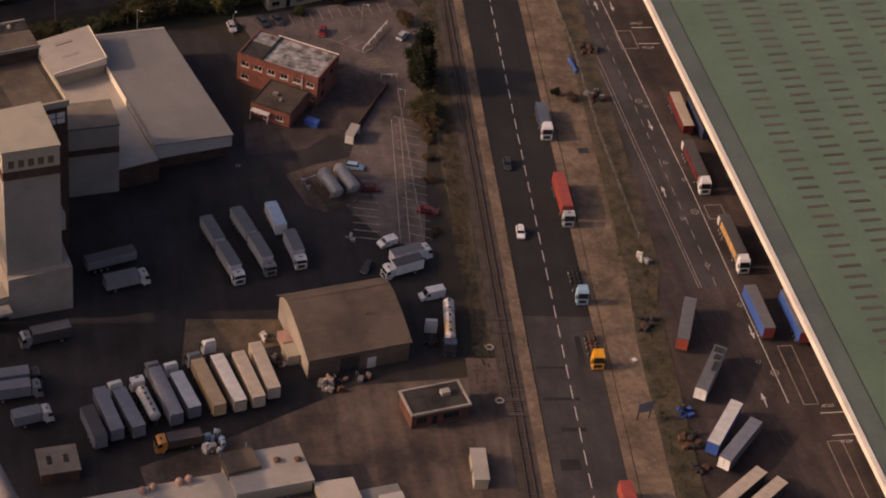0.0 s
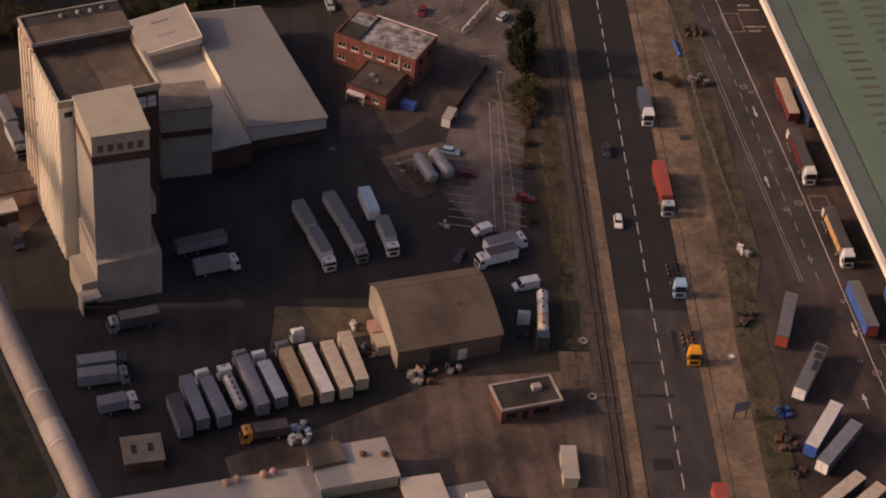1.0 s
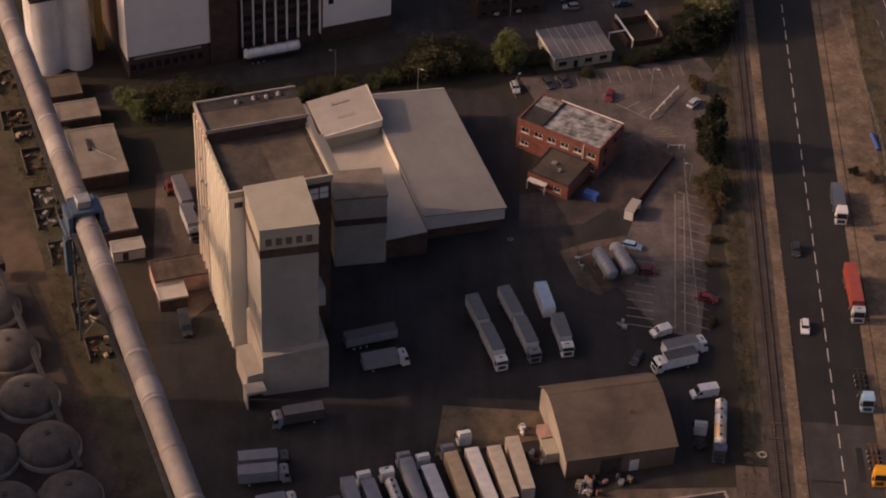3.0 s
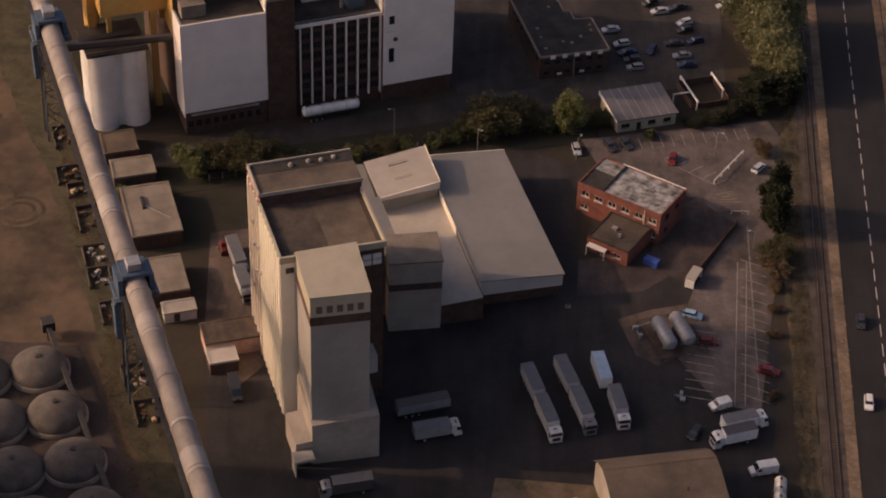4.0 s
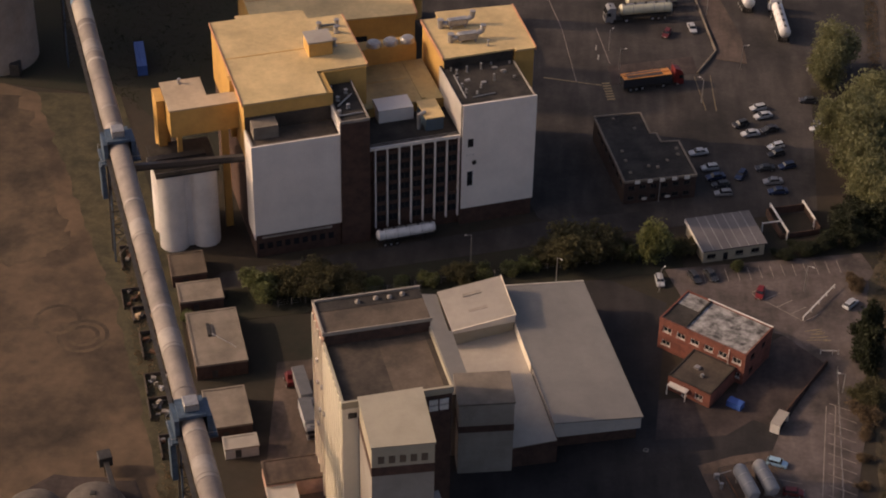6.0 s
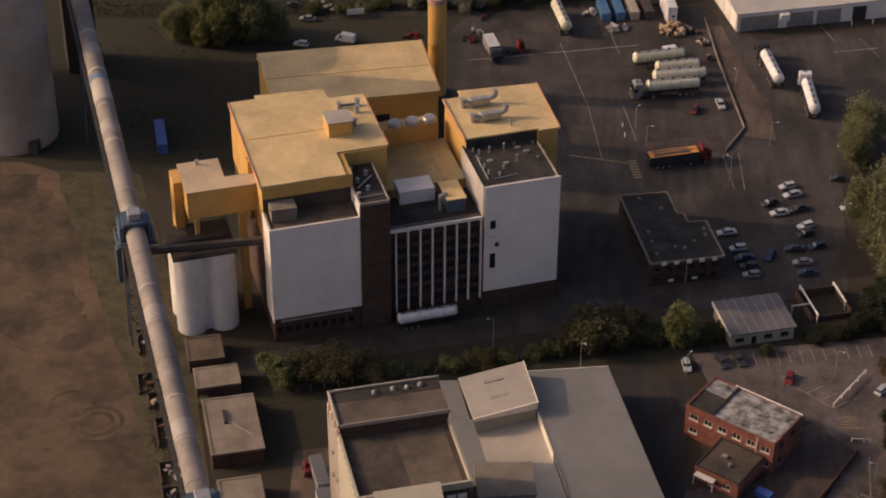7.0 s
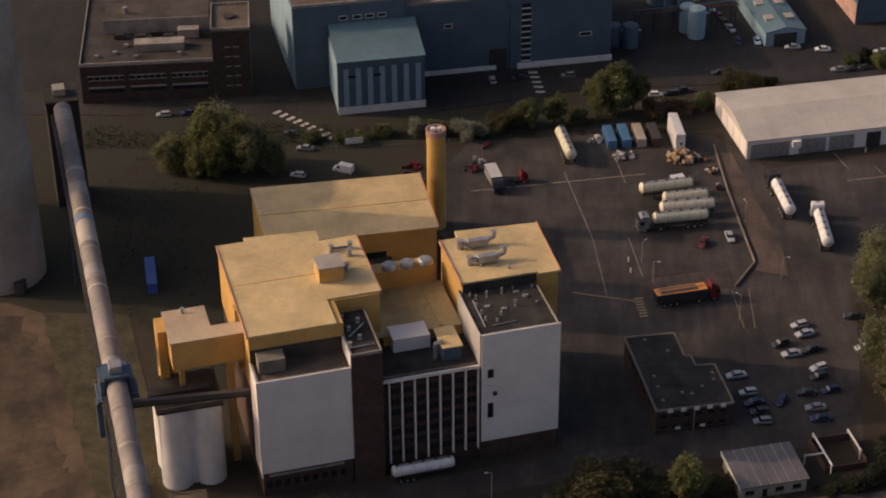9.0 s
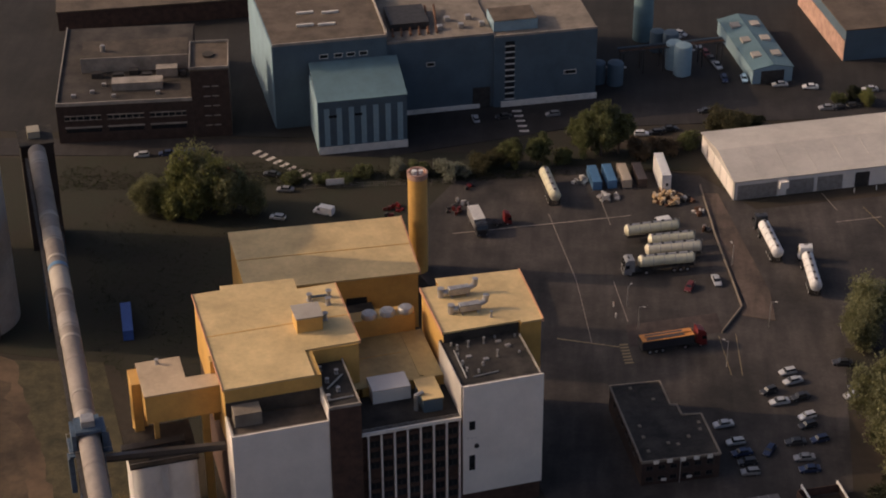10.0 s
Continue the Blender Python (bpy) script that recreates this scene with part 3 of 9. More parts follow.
patch("ground_far_yard", [(-418.12, 176.16), (-37.86, 183.66), (6.93, 206.58), (115.61, 221.81), (153.51, 415.54), (-418.47, 400.23)], 0.05, FAR_YARD, "asphalt of the works beyond", "yard")
patch("ground_island", [(44.14, 160.05), (47.81, 160.2), (58.66, 114.09), (59.29, 101.34), (51.26, 103.17), (52.24, 109.94), (46.29, 140.79)], 0.16, CONC_SLAB, "raised traffic island of pale paving", "pavement")
patch("ground_island", [(23.57, 97.12), (45.36, 103.81), (46.49, 96.05), (24.7, 88.38)], 0.10, YARD_RED, "paved parking bay of the tanker", "pavement")

yl = tagged(new("road_marking"), "faint lines in the tanker yard", "road marking", kind="structure")
for x0, y0, x1, y1, w, c in ((-20.52, 135.57, 24.92, 147.58, 0.2, LINE_F), (3.67, 147.03, 11.67, 115.27, 0.12, LINE_F), (7.48, 90.48, 22.21, 87.99, 0.25, LINE_Y),
                             (16.75, 156.53, 19.76, 142.45, 0.12, LINE_F), (20.69, 115.91, 24.14, 98.8, 0.15, LINE_F), (11.67, 115.27, 15.74, 89.02, 0.1, LINE_F),
                             (77.47, 147.9, 89.41, 151.31, 0.2, LINE_F), (85.29, 155.98, 89.52, 146.47, 0.12, LINE_Y), (93.14, 163.08, 100.59, 145.01, 0.15, LINE_Y), (100.59, 145.01, 105.59, 146.2, 0.15, LINE_Y),
                             (75.16, 162.31, 78.34, 153.74, 0.1, LINE_F), (45.53, 94.06, 47.79, 78.48, 0.12, LINE_Y), (49.51, 95.19, 50.29, 78.58, 0.12, LINE_Y)):
    d = Vector((y0 - y1, x1 - x0)).normalized() * w * 0.65
    part("line", M().prism([(x0 - d.x, y0 - d.y), (x1 - d.x, y1 - d.y), (x1 + d.x, y1 + d.y), (x0 + d.x, y0 + d.y)], 0.02, 0.11), c, yl)
for k in range(7):
    part("hatch_bar", cached(("hatch",), lambda: M().box(-1.0, 1.0, -0.28, 0.28, 0.02, 0.12)), LINE_Y, yl).matrix_local = pose(23.1 + k * 0.22, 89.0 - k * 1.2, 0, 0, 0, 15)

# car park bays
cp = tagged(new("road_marking"), "faded white parking bays", "road marking", kind="structure")
cp.location = (0.5, -0.4, 0)


def bayline(x0, y0, x1, y1, w=0.07, c=None):
    d = Vector((y0 - y1, x1 - x0)).normalized() * w
    part("bay_line", M().prism([(x0 - d.x, y0 - d.y), (x1 - d.x, y1 - d.y), (x1 + d.x, y1 + d.y), (x0 + d.x, y0 + d.y)], 0.02, 0.11), c or LINE_F, cp)


for k in range(15):
    y = -29 - k * 3.0
    bayline(67.6 + y * 0.10 + 2.7, y, 67.6 + y * 0.10 + 8.0, y - 2.6)
for k in range(9):
    y = -52 - k * 2.5
    bayline(54.2 + (y + 52) * 0.12, y, 59.8 + (y + 52) * 0.12, y - 1.2, 0.08, LINE_F)
bayline(66.74, -29.93, 61.48, -74.53, 0.09, LINE_F)
bayline(68.66, -29.86, 63.5, -74.46, 0.09, LINE_F)
for k in range(13):
    bayline(43.5 + k * 2.5, 13.6 + k * 0.5, 44.2 + k * 2.5, 9.2 + k * 0.5)
for k in range(5):
    bayline(54 + k * 2.6, 6.5 - k * 2.3, 57.5 + k * 2.6, 9.2 - k * 2.3, 0.08)
bayline(53.89, 6.1, 64.47, -2.68)
for k in range(4):
    bayline(64.5 + k * 1.2, -6 - k * 1.0, 68 + k * 0.6, -5 - k * 1.2, 0.1, LINE_Y)
    bayline(64.5 + k * 0.8, -9 + k * 1.0, 69 - k * 0.3, -8.5 + k * 0.9, 0.1, LINE_Y)

# ---- buildings ----
def facade(m, side, off, a0, a1, z0, z1, th, holes=()):
    """A wall with openings. side: 'f' front (outward -y), 'b' back, 'l' left, 'r' right; off: place of its outer face."""
    ca = sorted({a0, a1, *(h[0] for h in holes), *(h[1] for h in holes)})
    cz = sorted({z0, z1, *(h[2] for h in holes), *(h[3] for h in holes)})
    inner = off + th if side in "fl" else off - th
    na, nz = len(ca), len(cz)
    vs = [((a, d, z) if side in "fb" else (d, a, z)) for d in (off, inner) for z in cz for a in ca]

    def ix(layer, i, j):
        return layer * na * nz + j * na + i

    def solid(i, j):
        if not (0 <= i < na - 1 and 0 <= j < nz - 1):
            return False
        a, z = (ca[i] + ca[i + 1]) / 2, (cz[j] + cz[j + 1]) / 2
        return not any(h[0] < a < h[1] and h[2] < z < h[3] for h in holes)
    fs = []
    for i in range(na - 1):
        for j in range(nz - 1):
            if not solid(i, j):
                continue
            for k in (0, 1):
                fs.append((ix(k, i, j), ix(k, i + 1, j), ix(k, i + 1, j + 1), ix(k, i, j + 1)))
            for di, dj, p, q in ((-1, 0, (i, j), (i, j + 1)), (1, 0, (i + 1, j), (i + 1, j + 1)), (0, -1, (i, j), (i + 1, j)), (0, 1, (i, j + 1), (i + 1, j + 1))):
                if not solid(i + di, j + dj):
                    fs.append((ix(0, *p), ix(0, *q), ix(1, *q), ix(1, *p)))
    used = sorted({i for q in fs for i in q})
    at = {k: n for n, k in enumerate(used)}
    return m.add([vs[k] for k in used], [[at[k] for k in q] for q in fs])


def at_side(side, off, a, z, d=0.0):
    """Pose of a fitting on a wall; local x along the wall, -y outward."""
    return {"f": pose(a, off + d, z), "b": pose(a, off - d, z, 0, 0, 180), "l": pose(off + d, a, z, 0, 0, -90), "r": pose(off - d, a, z, 0, 0, 90)}[side]


def window(parent, side, off, hole, frame_mat=None, bars=1, sill=True, name="window"):
    w, h = hole[1] - hole[0], hole[3] - hole[2]
    f = 0.14

    def mk():
        m = M().box(-w / 2, w / 2, 0.10, 0.18, 0, f).box(-w / 2, w / 2, 0.10, 0.18, h - f, h)
        m.box(-w / 2, -w / 2 + f, 0.10, 0.18, f, h - f).box(w / 2 - f, w / 2, 0.10, 0.18, f, h - f)
        for i in range(bars):
            x = -w / 2 + w * (i + 1) / (bars + 1)
            m.box(x - 0.04, x + 0.04, 0.11, 0.17, f, h - f)
        if sill:
            m.cbox(-w / 2 - 0.12, w / 2 + 0.12, -0.12, 0.10, -0.14, -0.002, 0.02)
        return m
    fm = frame_mat or FRAME
    key = (name, round(w, 2), round(h, 2), bars, sill, fm.name)
    o = part(name, cached(key, mk), fm, parent)
    o.matrix_local = at_side(side, off, (hole[0] + hole[1]) / 2, hole[2])
    part("pane", cached(("pane", round(w, 2), round(h, 2)), lambda: M().box(-w / 2 + 0.05, w / 2 - 0.05, 0.13, 0.145, 0.05, h - 0.05)), GLASS, o)
    return o


def walls4(parent, w, d, h, th, material, holes=None, name="wall", z0=0.0):
    """Four walls of a box w by d by h with the origin at the front left corner; holes: {side: [(a0, a1, z0, z1)]}."""
    holes = holes or {}
    for side, off, a0, a1 in (("f", 0, 0, w), ("b", d, 0, w), ("l", 0, th, d - th), ("r", w, th, d - th)):
        part(name, facade(M(), side, off, a0, a1, z0, h, th, holes.get(side, ())), material, parent)


def flat_roof(parent, w, d, z, material, lip=0.35, lip_mat=None, over=0.0, th=0.3, lipw=0.3):
    part("roof", M().box(0.31, w - 0.31, 0.31, d - 0.31, z - th, z), material, parent)
    p = M()
    for x0, x1, y0, y1 in ((-over, w + over, -over, lipw), (-over, w + over, d - lipw, d + over), (-over, lipw, lipw, d - lipw), (w - lipw, w + over, lipw, d - lipw)):
        p.box(x0, x1, y0, y1, z - th + 0.003, z + lip)
    part("parapet", p, lip_mat or material, parent)


def vent(parent, x, y, z, h=1.2, r=0.28, name="roof_vent"):
    part(name, cached((name, r, h), lambda: M().cyl((0, 0, -0.1), (0, 0, h), r, 10).cyl((0, 0, h), (0, 0, h + 0.25), r * 1.5, 10).box(-r * 1.3, r * 1.3, -r * 1.3, r * 1.3, -0.1, 0.15)), GREYMET, parent).location = (x, y, z)


def block(parent, name, x0, x1, y0, y1, z0, z1, material, label=""):
    return part(name, M().cbox(x0, x1, y0, y1, z0, z1, 0.04), material, parent, label)


# -- flour mill: white blocks, mullioned middle, yellow halls --
mill = thing("mill_building", -54.9, 9.75, 20.2, "white and yellow clad mill with a brick plinth and flat roofs", "factory", s=0.985, sz=0.99)
part("wall", M().box(0.7, 20.1, 0, 7.0, 0, 29.4), BRICK_D, mill, "dark brick core and plinth")
part("cladding", M().box(0.45, 20.3, -0.3, -0.002, 6.3, 30.2), WHITE_CLAD, mill, "large blank white panel")
part("cladding", M().box(0.45, 0.698, 0, 7.0, 5.0, 30.2), WHITE_CLAD, mill, "white side panel")
part("roof", M().box(0.75, 20.05, 0.1, 6.9, 29.402, 29.7), FELT_B, mill)
part("parapet", M().box(0.7, 20.1, -0.001, 0.35, 29.403, 30.2).box(0.7, 1.05, 0.35, 7, 29.403, 30.2), CONCRETE, mill)
block(mill, "plant_room", 1.8, 7.4, 3.2, 6.9, 29.7, 32.8, STONE, "grey felted plant room on the roof")
part("rooftop_box", M().box(2, 18, -0.5, 0, 5.4, 5.7), CONCRETE, mill)
for k in range(9):
    part("window", M().box(1.2 + k * 2.0, 2.4 + k * 2.0, -0.05, 0.02, 2.2, 3.8), GLASS, mill)
# stair tower
part("wall", M().box(20.32, 26.9, -0.6, 15.5, 0, 33.0), BRICK_D, mill, "dark brown brick stair tower")
part("cladding", M().box(20.1, 20.31, -0.6, 15.5, 30.3, 33.4), WHITE_CLAD, mill)
part("roof", M().box(20.5, 26.7, -0.4, 15.3, 33.002, 33.3), FELT, mill)
part("parapet", M().box(20.32, 26.9, -0.6, -0.3, 33.003, 33.7).box(26.6, 26.9, -0.3, 15.5, 33.003, 33.7).box(20.32, 20.62, -0.3, 15.5, 33.003, 33.7), CONCRETE, mill)
for x, y in ((21, 3), (23.5, 5), (22, 8.5), (24.5, 11), (21.5, 13)):
    vent(mill, x, y, 33.3, 0.8, 0.3)
part("roof_pipe", M().cyl((20.5, 2, 33.6), (26.0, 2.2, 33.6), 0.15, 8).cyl((21.5, 6, 33.6), (25.5, 10, 33.6), 0.18, 8), GREYMET, mill)
# mullioned middle
part("wall", M().box(26.9, 48.2, 1.2, 13.2, 0, 24.0), BRICK_D, mill)
part("roof", M().box(26.9, 48.1, 0.9, 13.2, 24.002, 24.3), FELT, mill)
part("coping", M().cbox(26.9, 48.2, 0.3, 0.9, 24.0, 24.7, 0.05), WHITE_CLAD, mill, "white coping over the window wall")
for k in range(8):
    x = 28.4 + k * 2.77
    part("mullion", cached(("mullion",), lambda: M().cbox(-0.17, 0.17, 0.25, 1.19, 2.5, 24.0, 0.03)), WHITE_CLAD, mill).location = (x, 0, 0)
for j in range(7):
    part("spandrel", M().box(26.95, 48.15, 0.85, 1.19, 5.6 + j * 2.75, 6.5 + j * 2.75), BRICK_D, mill)
win = cached(("mill_window",), lambda: M().box(-1.22, 1.22, 0.98, 1.08, 0, 0.12).box(-1.22, 1.22, 0.98, 1.08, 1.72, 1.84).box(-1.22, -1.12, 0.98, 1.08, 0.12, 1.72).box(1.12, 1.22, 0.98, 1.08, 0.12, 1.72).box(-0.05, 0.05, 0.98, 1.08, 0.12, 1.72))
mpane = cached(("mill_pane",), lambda: M().box(-1.15, 1.15, 1.02, 1.04, 0.06, 1.78))
for k in range(7):
    for j in range(7):
        if random.random() < 0.93:
            o = part("window", win, DARKMET, mill)
            o.location = (28.4 + (k + 0.5) * 2.77, 0, 3.75 + j * 2.75)
            part("pane", mpane, GLASS, o)
block(mill, "plant_room", 31.8, 40.0, 10.2, 15.6, 24.3, 27.6, WHITE_CLAD, "pale grey rooftop plant box")
block(mill, "plant_room", 41.2, 45.3, 4.4, 11.6, 24.3, 27.6, BLUE_CLAD, "small plant room with a yellow roof")
part("roof", M().box(41.0, 45.5, 4.2, 11.8, 27.602, 27.85), YELLOW_ROOF, mill)
part("duct", M().cyl((40.0, 6, 24.3), (40.0, 6, 28.2), 0.5, 10).cyl((40.0, 6, 28.0), (41.6, 6.4, 28.3), 0.45, 10), GREYMET, mill, smooth=True)
part("handrail", M().box(27, 48, 1.0, 1.05, 25.3, 25.36).box(27, 48, 1.0, 1.05, 24.9, 24.95), GREYMET, mill)
# right white block
part("wall", M().box(48.2, 65.3, 0, 18.0, 0, 32.0), BRICK_D, mill, "dark brick core and plinth")
part("cladding", M().box(48.3, 65.6, -0.3, -0.002, 4.6, 32.8), WHITE_CLAD, mill, "large blank white panel")
part("cladding", M().box(47.95, 48.19, 0, 17.0, 24.8, 32.8), GREY_CLAD, mill)
part("roof", M().box(48.3, 65.2, 0.1, 17.9, 32.002, 32.4), FELT, mill)
part("parapet", M().box(48.2, 65.3, -0.001, 0.3, 32.003, 32.8).box(65.0, 65.3, 0.3, 15.0, 32.003, 32.8), CONCRETE, mill)
for x, y, h in ((51, 13.5, 1.6), (53.5, 13.8, 2.2), (57, 14.2, 2.2), (58.4, 8.8, 2.4), (50.6, 8, 1.2), (50.8, 5.5, 1.2), (54.6, 6.6, 0.9), (61.5, 11.5, 0.7), (53, 4.4, 0.8)):
    vent(mill, x, y, 32.4, h * 0.6, 0.19)
for x, y, h in ((50.2, 15.2, 1.0), (59.8, 15.4, 0.7), (64.0, 14.8, 0.7), (63.2, 8.8, 0.5), (50.4, 11.0, 1.2)):
    vent(mill, x, y, 32.4, h * 0.5, 0.17)
for x, y in ((52.0, 9.8), (55.2, 8.0), (61.0, 11.5), (59.5, 13.4)):
    block(mill, "skylight", x, x + 1.2, y, y + 0.8, 32.35, 32.7, GREYMET)
part("roof_pipe", M().cyl((50, 3, 32.6), (50.2, 13, 32.6), 0.16, 8).cyl((51.5, 3, 32.6), (57, 3.4, 32.6), 0.12, 8), GREYMET, mill)
for zz, hh in ((21.5, 2.2), (10.9, 3.9)):
    part("window", M().box(49.6, 50.9, -0.36, -0.29, zz, zz + hh), GLASS, mill, "narrow dark window")
part("vent_grille", M().cyl((51.2, -0.32, 17.2), (51.2, -0.55, 17.2), 0.55, 12), DARKMET, mill)
for k in range(3):
    block(mill, "wall_fitting", 49.2 + k * 0.8, 49.5 + k * 0.8, -0.45, -0.28, 19.3, 19.5, GREYMET)
# yellow main hall
# Walls are dark below 22 m and yellow above.
part("wall", M().prism([(0.8, 7.02), (20.4, 7.02), (20.4, 15.51), (30.2, 15.51), (30.2, 38.3), (22.1, 38.3), (22.1, 42.6), (7.0, 44.0), (7.0, 42.4), (0.8, 42.4)], 0, 21.99), BRICK_D, mill, "dark brick lower walls")
part("wall", M().prism([(0.6, 7.02), (20.6, 7.02), (20.6, 15.51), (30.4, 15.51), (30.4, 38.5), (22.3, 38.5), (22.3, 42.8), (6.8, 44.2), (6.8, 42.6), (0.6, 42.6)], 22.0, 36.6), YELLOW, mill, "yellow ribbed walls")
part("roof", M().prism([(0.4, 6.8), (19.15, 6.8), (19.15, 15.9), (30.7, 15.9), (30.7, 38.7), (22.5, 38.7), (22.5, 43.0), (6.6, 44.4), (6.6, 42.8), (0.4, 42.8)], 36.602, 37.0), YELLOW_ROOF, mill, "pale yellow sheet roof")
# Dark band added over the wall, standing for roof that reaches further back.
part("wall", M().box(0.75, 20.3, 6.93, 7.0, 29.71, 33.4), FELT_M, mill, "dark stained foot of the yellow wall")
part("verge_trim", M().box(0.2, 0.4, 6.8, 42.8, 36.3, 37.2), YELLOW_TRIM, mill)
part("verge_trim", M().box(30.7, 30.95, 15.9, 38.7, 36.3, 37.2), YELLOW_TRIM, mill)
part("ridge_cap", M().box(0.4, 30.7, 25.9, 26.2, 36.95, 37.06), YELLOW, mill)
block(mill, "lift_house", 18.9, 24.4, 22.0, 27.2, 36.99, 40.4, YELLOW, "yellow rooftop lift house")
part("roof", M().cbox(18.7, 24.6, 21.8, 27.4, 40.402, 40.7, 0.04), SHEET_W, mill)
for x, y in ((21, 29.6), (24, 33.5), (27.5, 31.0), (25.6, 25.5), (28.3, 33.8)):
    vent(mill, x, y, 37.0, 1.5, 0.45)
part("roof_duct", M().cyl((20.4, 28.8, 37.7), (25.0, 28.6, 37.7), 0.5, 10), BLUE_CLAD, mill, smooth=True)
part("roof_duct", M().cyl((24.2, 34, 37.5), (28.3, 33.8, 37.5), 0.3, 10), BLUE_CLAD, mill, smooth=True)
block(mill, "side_turret", -0.4, 0.6, 17.0, 19.2, 22.0, 37.0, YELLOW)
# low yellow link with tanks on it
part("wall", M().box(30.42, 48.0, 13.22, 31.0, 0, 26.4), YELLOW, mill)
part("roof", M().box(27.0, 47.9, 13.3, 31.0, 26.402, 26.7), YELLOW_ROOF_SHADE, mill)
part("ridge_cap", M().box(31, 41.4, 23.5, 23.65, 26.69, 26.76), YELLOW, mill)
part("gutter", M().box(43.0, 43.9, 14, 30.8, 26.69, 26.9), YELLOW_ROOF_SHADE, mill, "raised ochre roof seam")
for k in range(3):
    c = M().lathe([(0.3, 32.5), (1.4, 32.35), (1.75, 31.9), (1.75, 31.25)], 16)
    part("dust_collector", c, GREYMET, mill, "round metal filter housing", True).location = (36.6 + k * 4.1, 32.2, 0)
part("wall", M().box(31.5, 46.6, 31.02, 34.6, 0, 31.2), YELLOW, mill)
# yellow hall behind the right white block
part("wall", M().prism([(48.9, 16.6), (65.6, 16.6), (65.6, 15.8), (70.2, 15.8), (71.0, 35.2), (53.0, 36.6), (53.0, 33.9), (48.9, 33.9)], 0, 34.8), YELLOW, mill, "yellow hall walls")
# Dark strip added over the yellow wall, where roof and hall meet.
part("upstand", M().box(48.9, 65.4, 16.35, 16.598, 32.41, 34.6), FELT, mill, "dark felted upstand")
part("roof", M().prism([(48.7, 16.3), (65.8, 16.3), (65.8, 15.5), (70.4, 15.5), (71.3, 35.4), (52.8, 36.9), (52.8, 34.1), (48.7, 34.1)], 34.802, 35.2), YELLOW_ROOF, mill, "pale yellow sheet roof")
part("verge_trim", M().box(48.45, 48.7, 16.3, 34.1, 34.5, 35.45), YELLOW_TRIM, mill)
part("verge_trim", M().prism([(70.4, 15.5), (70.7, 15.5), (71.6, 35.4), (71.3, 35.4)], 34.5, 35.45), YELLOW_TRIM, mill)
for x0, y0 in ((54.0, 21.5), (53.6, 28.2)):
    a = part("air_handler", M().cbox(x0, x0 + 4.6, y0 + 0.2, y0 + 2.0, 35.7, 37.3, 0.1).box(x0 + 0.4, x0 + 0.8, y0, y0 + 2.2, 35.2, 35.7).box(x0 + 3.8, x0 + 4.2, y0, y0 + 2.2, 35.2, 35.7), GREYMET, mill, "grey rooftop air handling unit")
    part("duct", M().cyl((x0 + 4.7, y0 + 1.2, 36.6), (x0 + 6.0, y0 + 1.5, 37.0), 0.6, 12).cyl((x0 + 6.0, y0 + 1.5, 36.8), (x0 + 6.2, y0 + 1.6, 38.5), 0.6, 12, 0.7), GREYMET, a, smooth=True)
    part("duct", M().cyl((x0 - 0.1, y0 + 1, 36.4), (x0 - 1.6, y0 + 1.4, 36.2), 0.65, 12).cyl((x0 - 1.6, y0 + 1.4, 35.2), (x0 - 1.6, y0 + 1.4, 37.4), 0.65, 12, 0.8), GREYMET, a, smooth=True)
vent(mill, 60.2, 19.2, 35.2, 1.3, 0.22)
# rear hall and round flue
part("wall", M().prism([(16.8, 72.6), (57.4, 69.2), (59.1, 93.0), (17.4, 97.4)], 0, 15.6), YELLOW, mill, "yellow rear hall")
part("roof", M().prism([(16.5, 72.3), (57.7, 68.9), (59.4, 93.3), (17.1, 97.7)], 15.602, [16.0, 16.0, 17.0, 17.0]), YELLOW_ROOF, mill)
part("verge_trim", M().prism([(57.7, 68.9), (58.0, 68.9), (59.7, 93.3), (59.4, 93.3)], 15.3, [16.2, 16.2, 17.2, 17.2]), YELLOW_TRIM, mill)
part("ridge_cap", M().prism([(16.8, 85.0), (58.5, 81.0), (58.5, 81.2), (16.8, 85.2)], 16.0, 16.6), YELLOW, mill)
part("door", M().prism([(40.0, 70.35), (45.0, 69.95), (45.0, 70.2), (40.0, 70.6)], 5.0, 10.5), GLASS, mill, "dark doorway")
part("wall", M().box(22, 46, 44.6, 69.9, 0, 9.0), FELT, mill, "low dark link building")
chim = thing("chimney_stack", -27.6, 118.3, 0, "round yellow chimney with a pale banded top", "chimney")
part("shaft", M().lathe([(2.35, 0), (2.35, 26.6)], 28), YELLOW, chim, "yellow painted shaft", True)
part("rim", M().lathe([(2.5, 26.6), (2.5, 28.0), (2.1, 28.05), (2.1, 27.2)], 28), BRICK_P, chim, "pinkish rim", True)
part("flue", M().cyl((-0.7, 0, 26.5), (-0.7, 0, 28.3), 0.7, 12).cyl((0.8, 0.3, 26.5), (0.8, 0.3, 28.3), 0.6, 12), TANKW, chim)
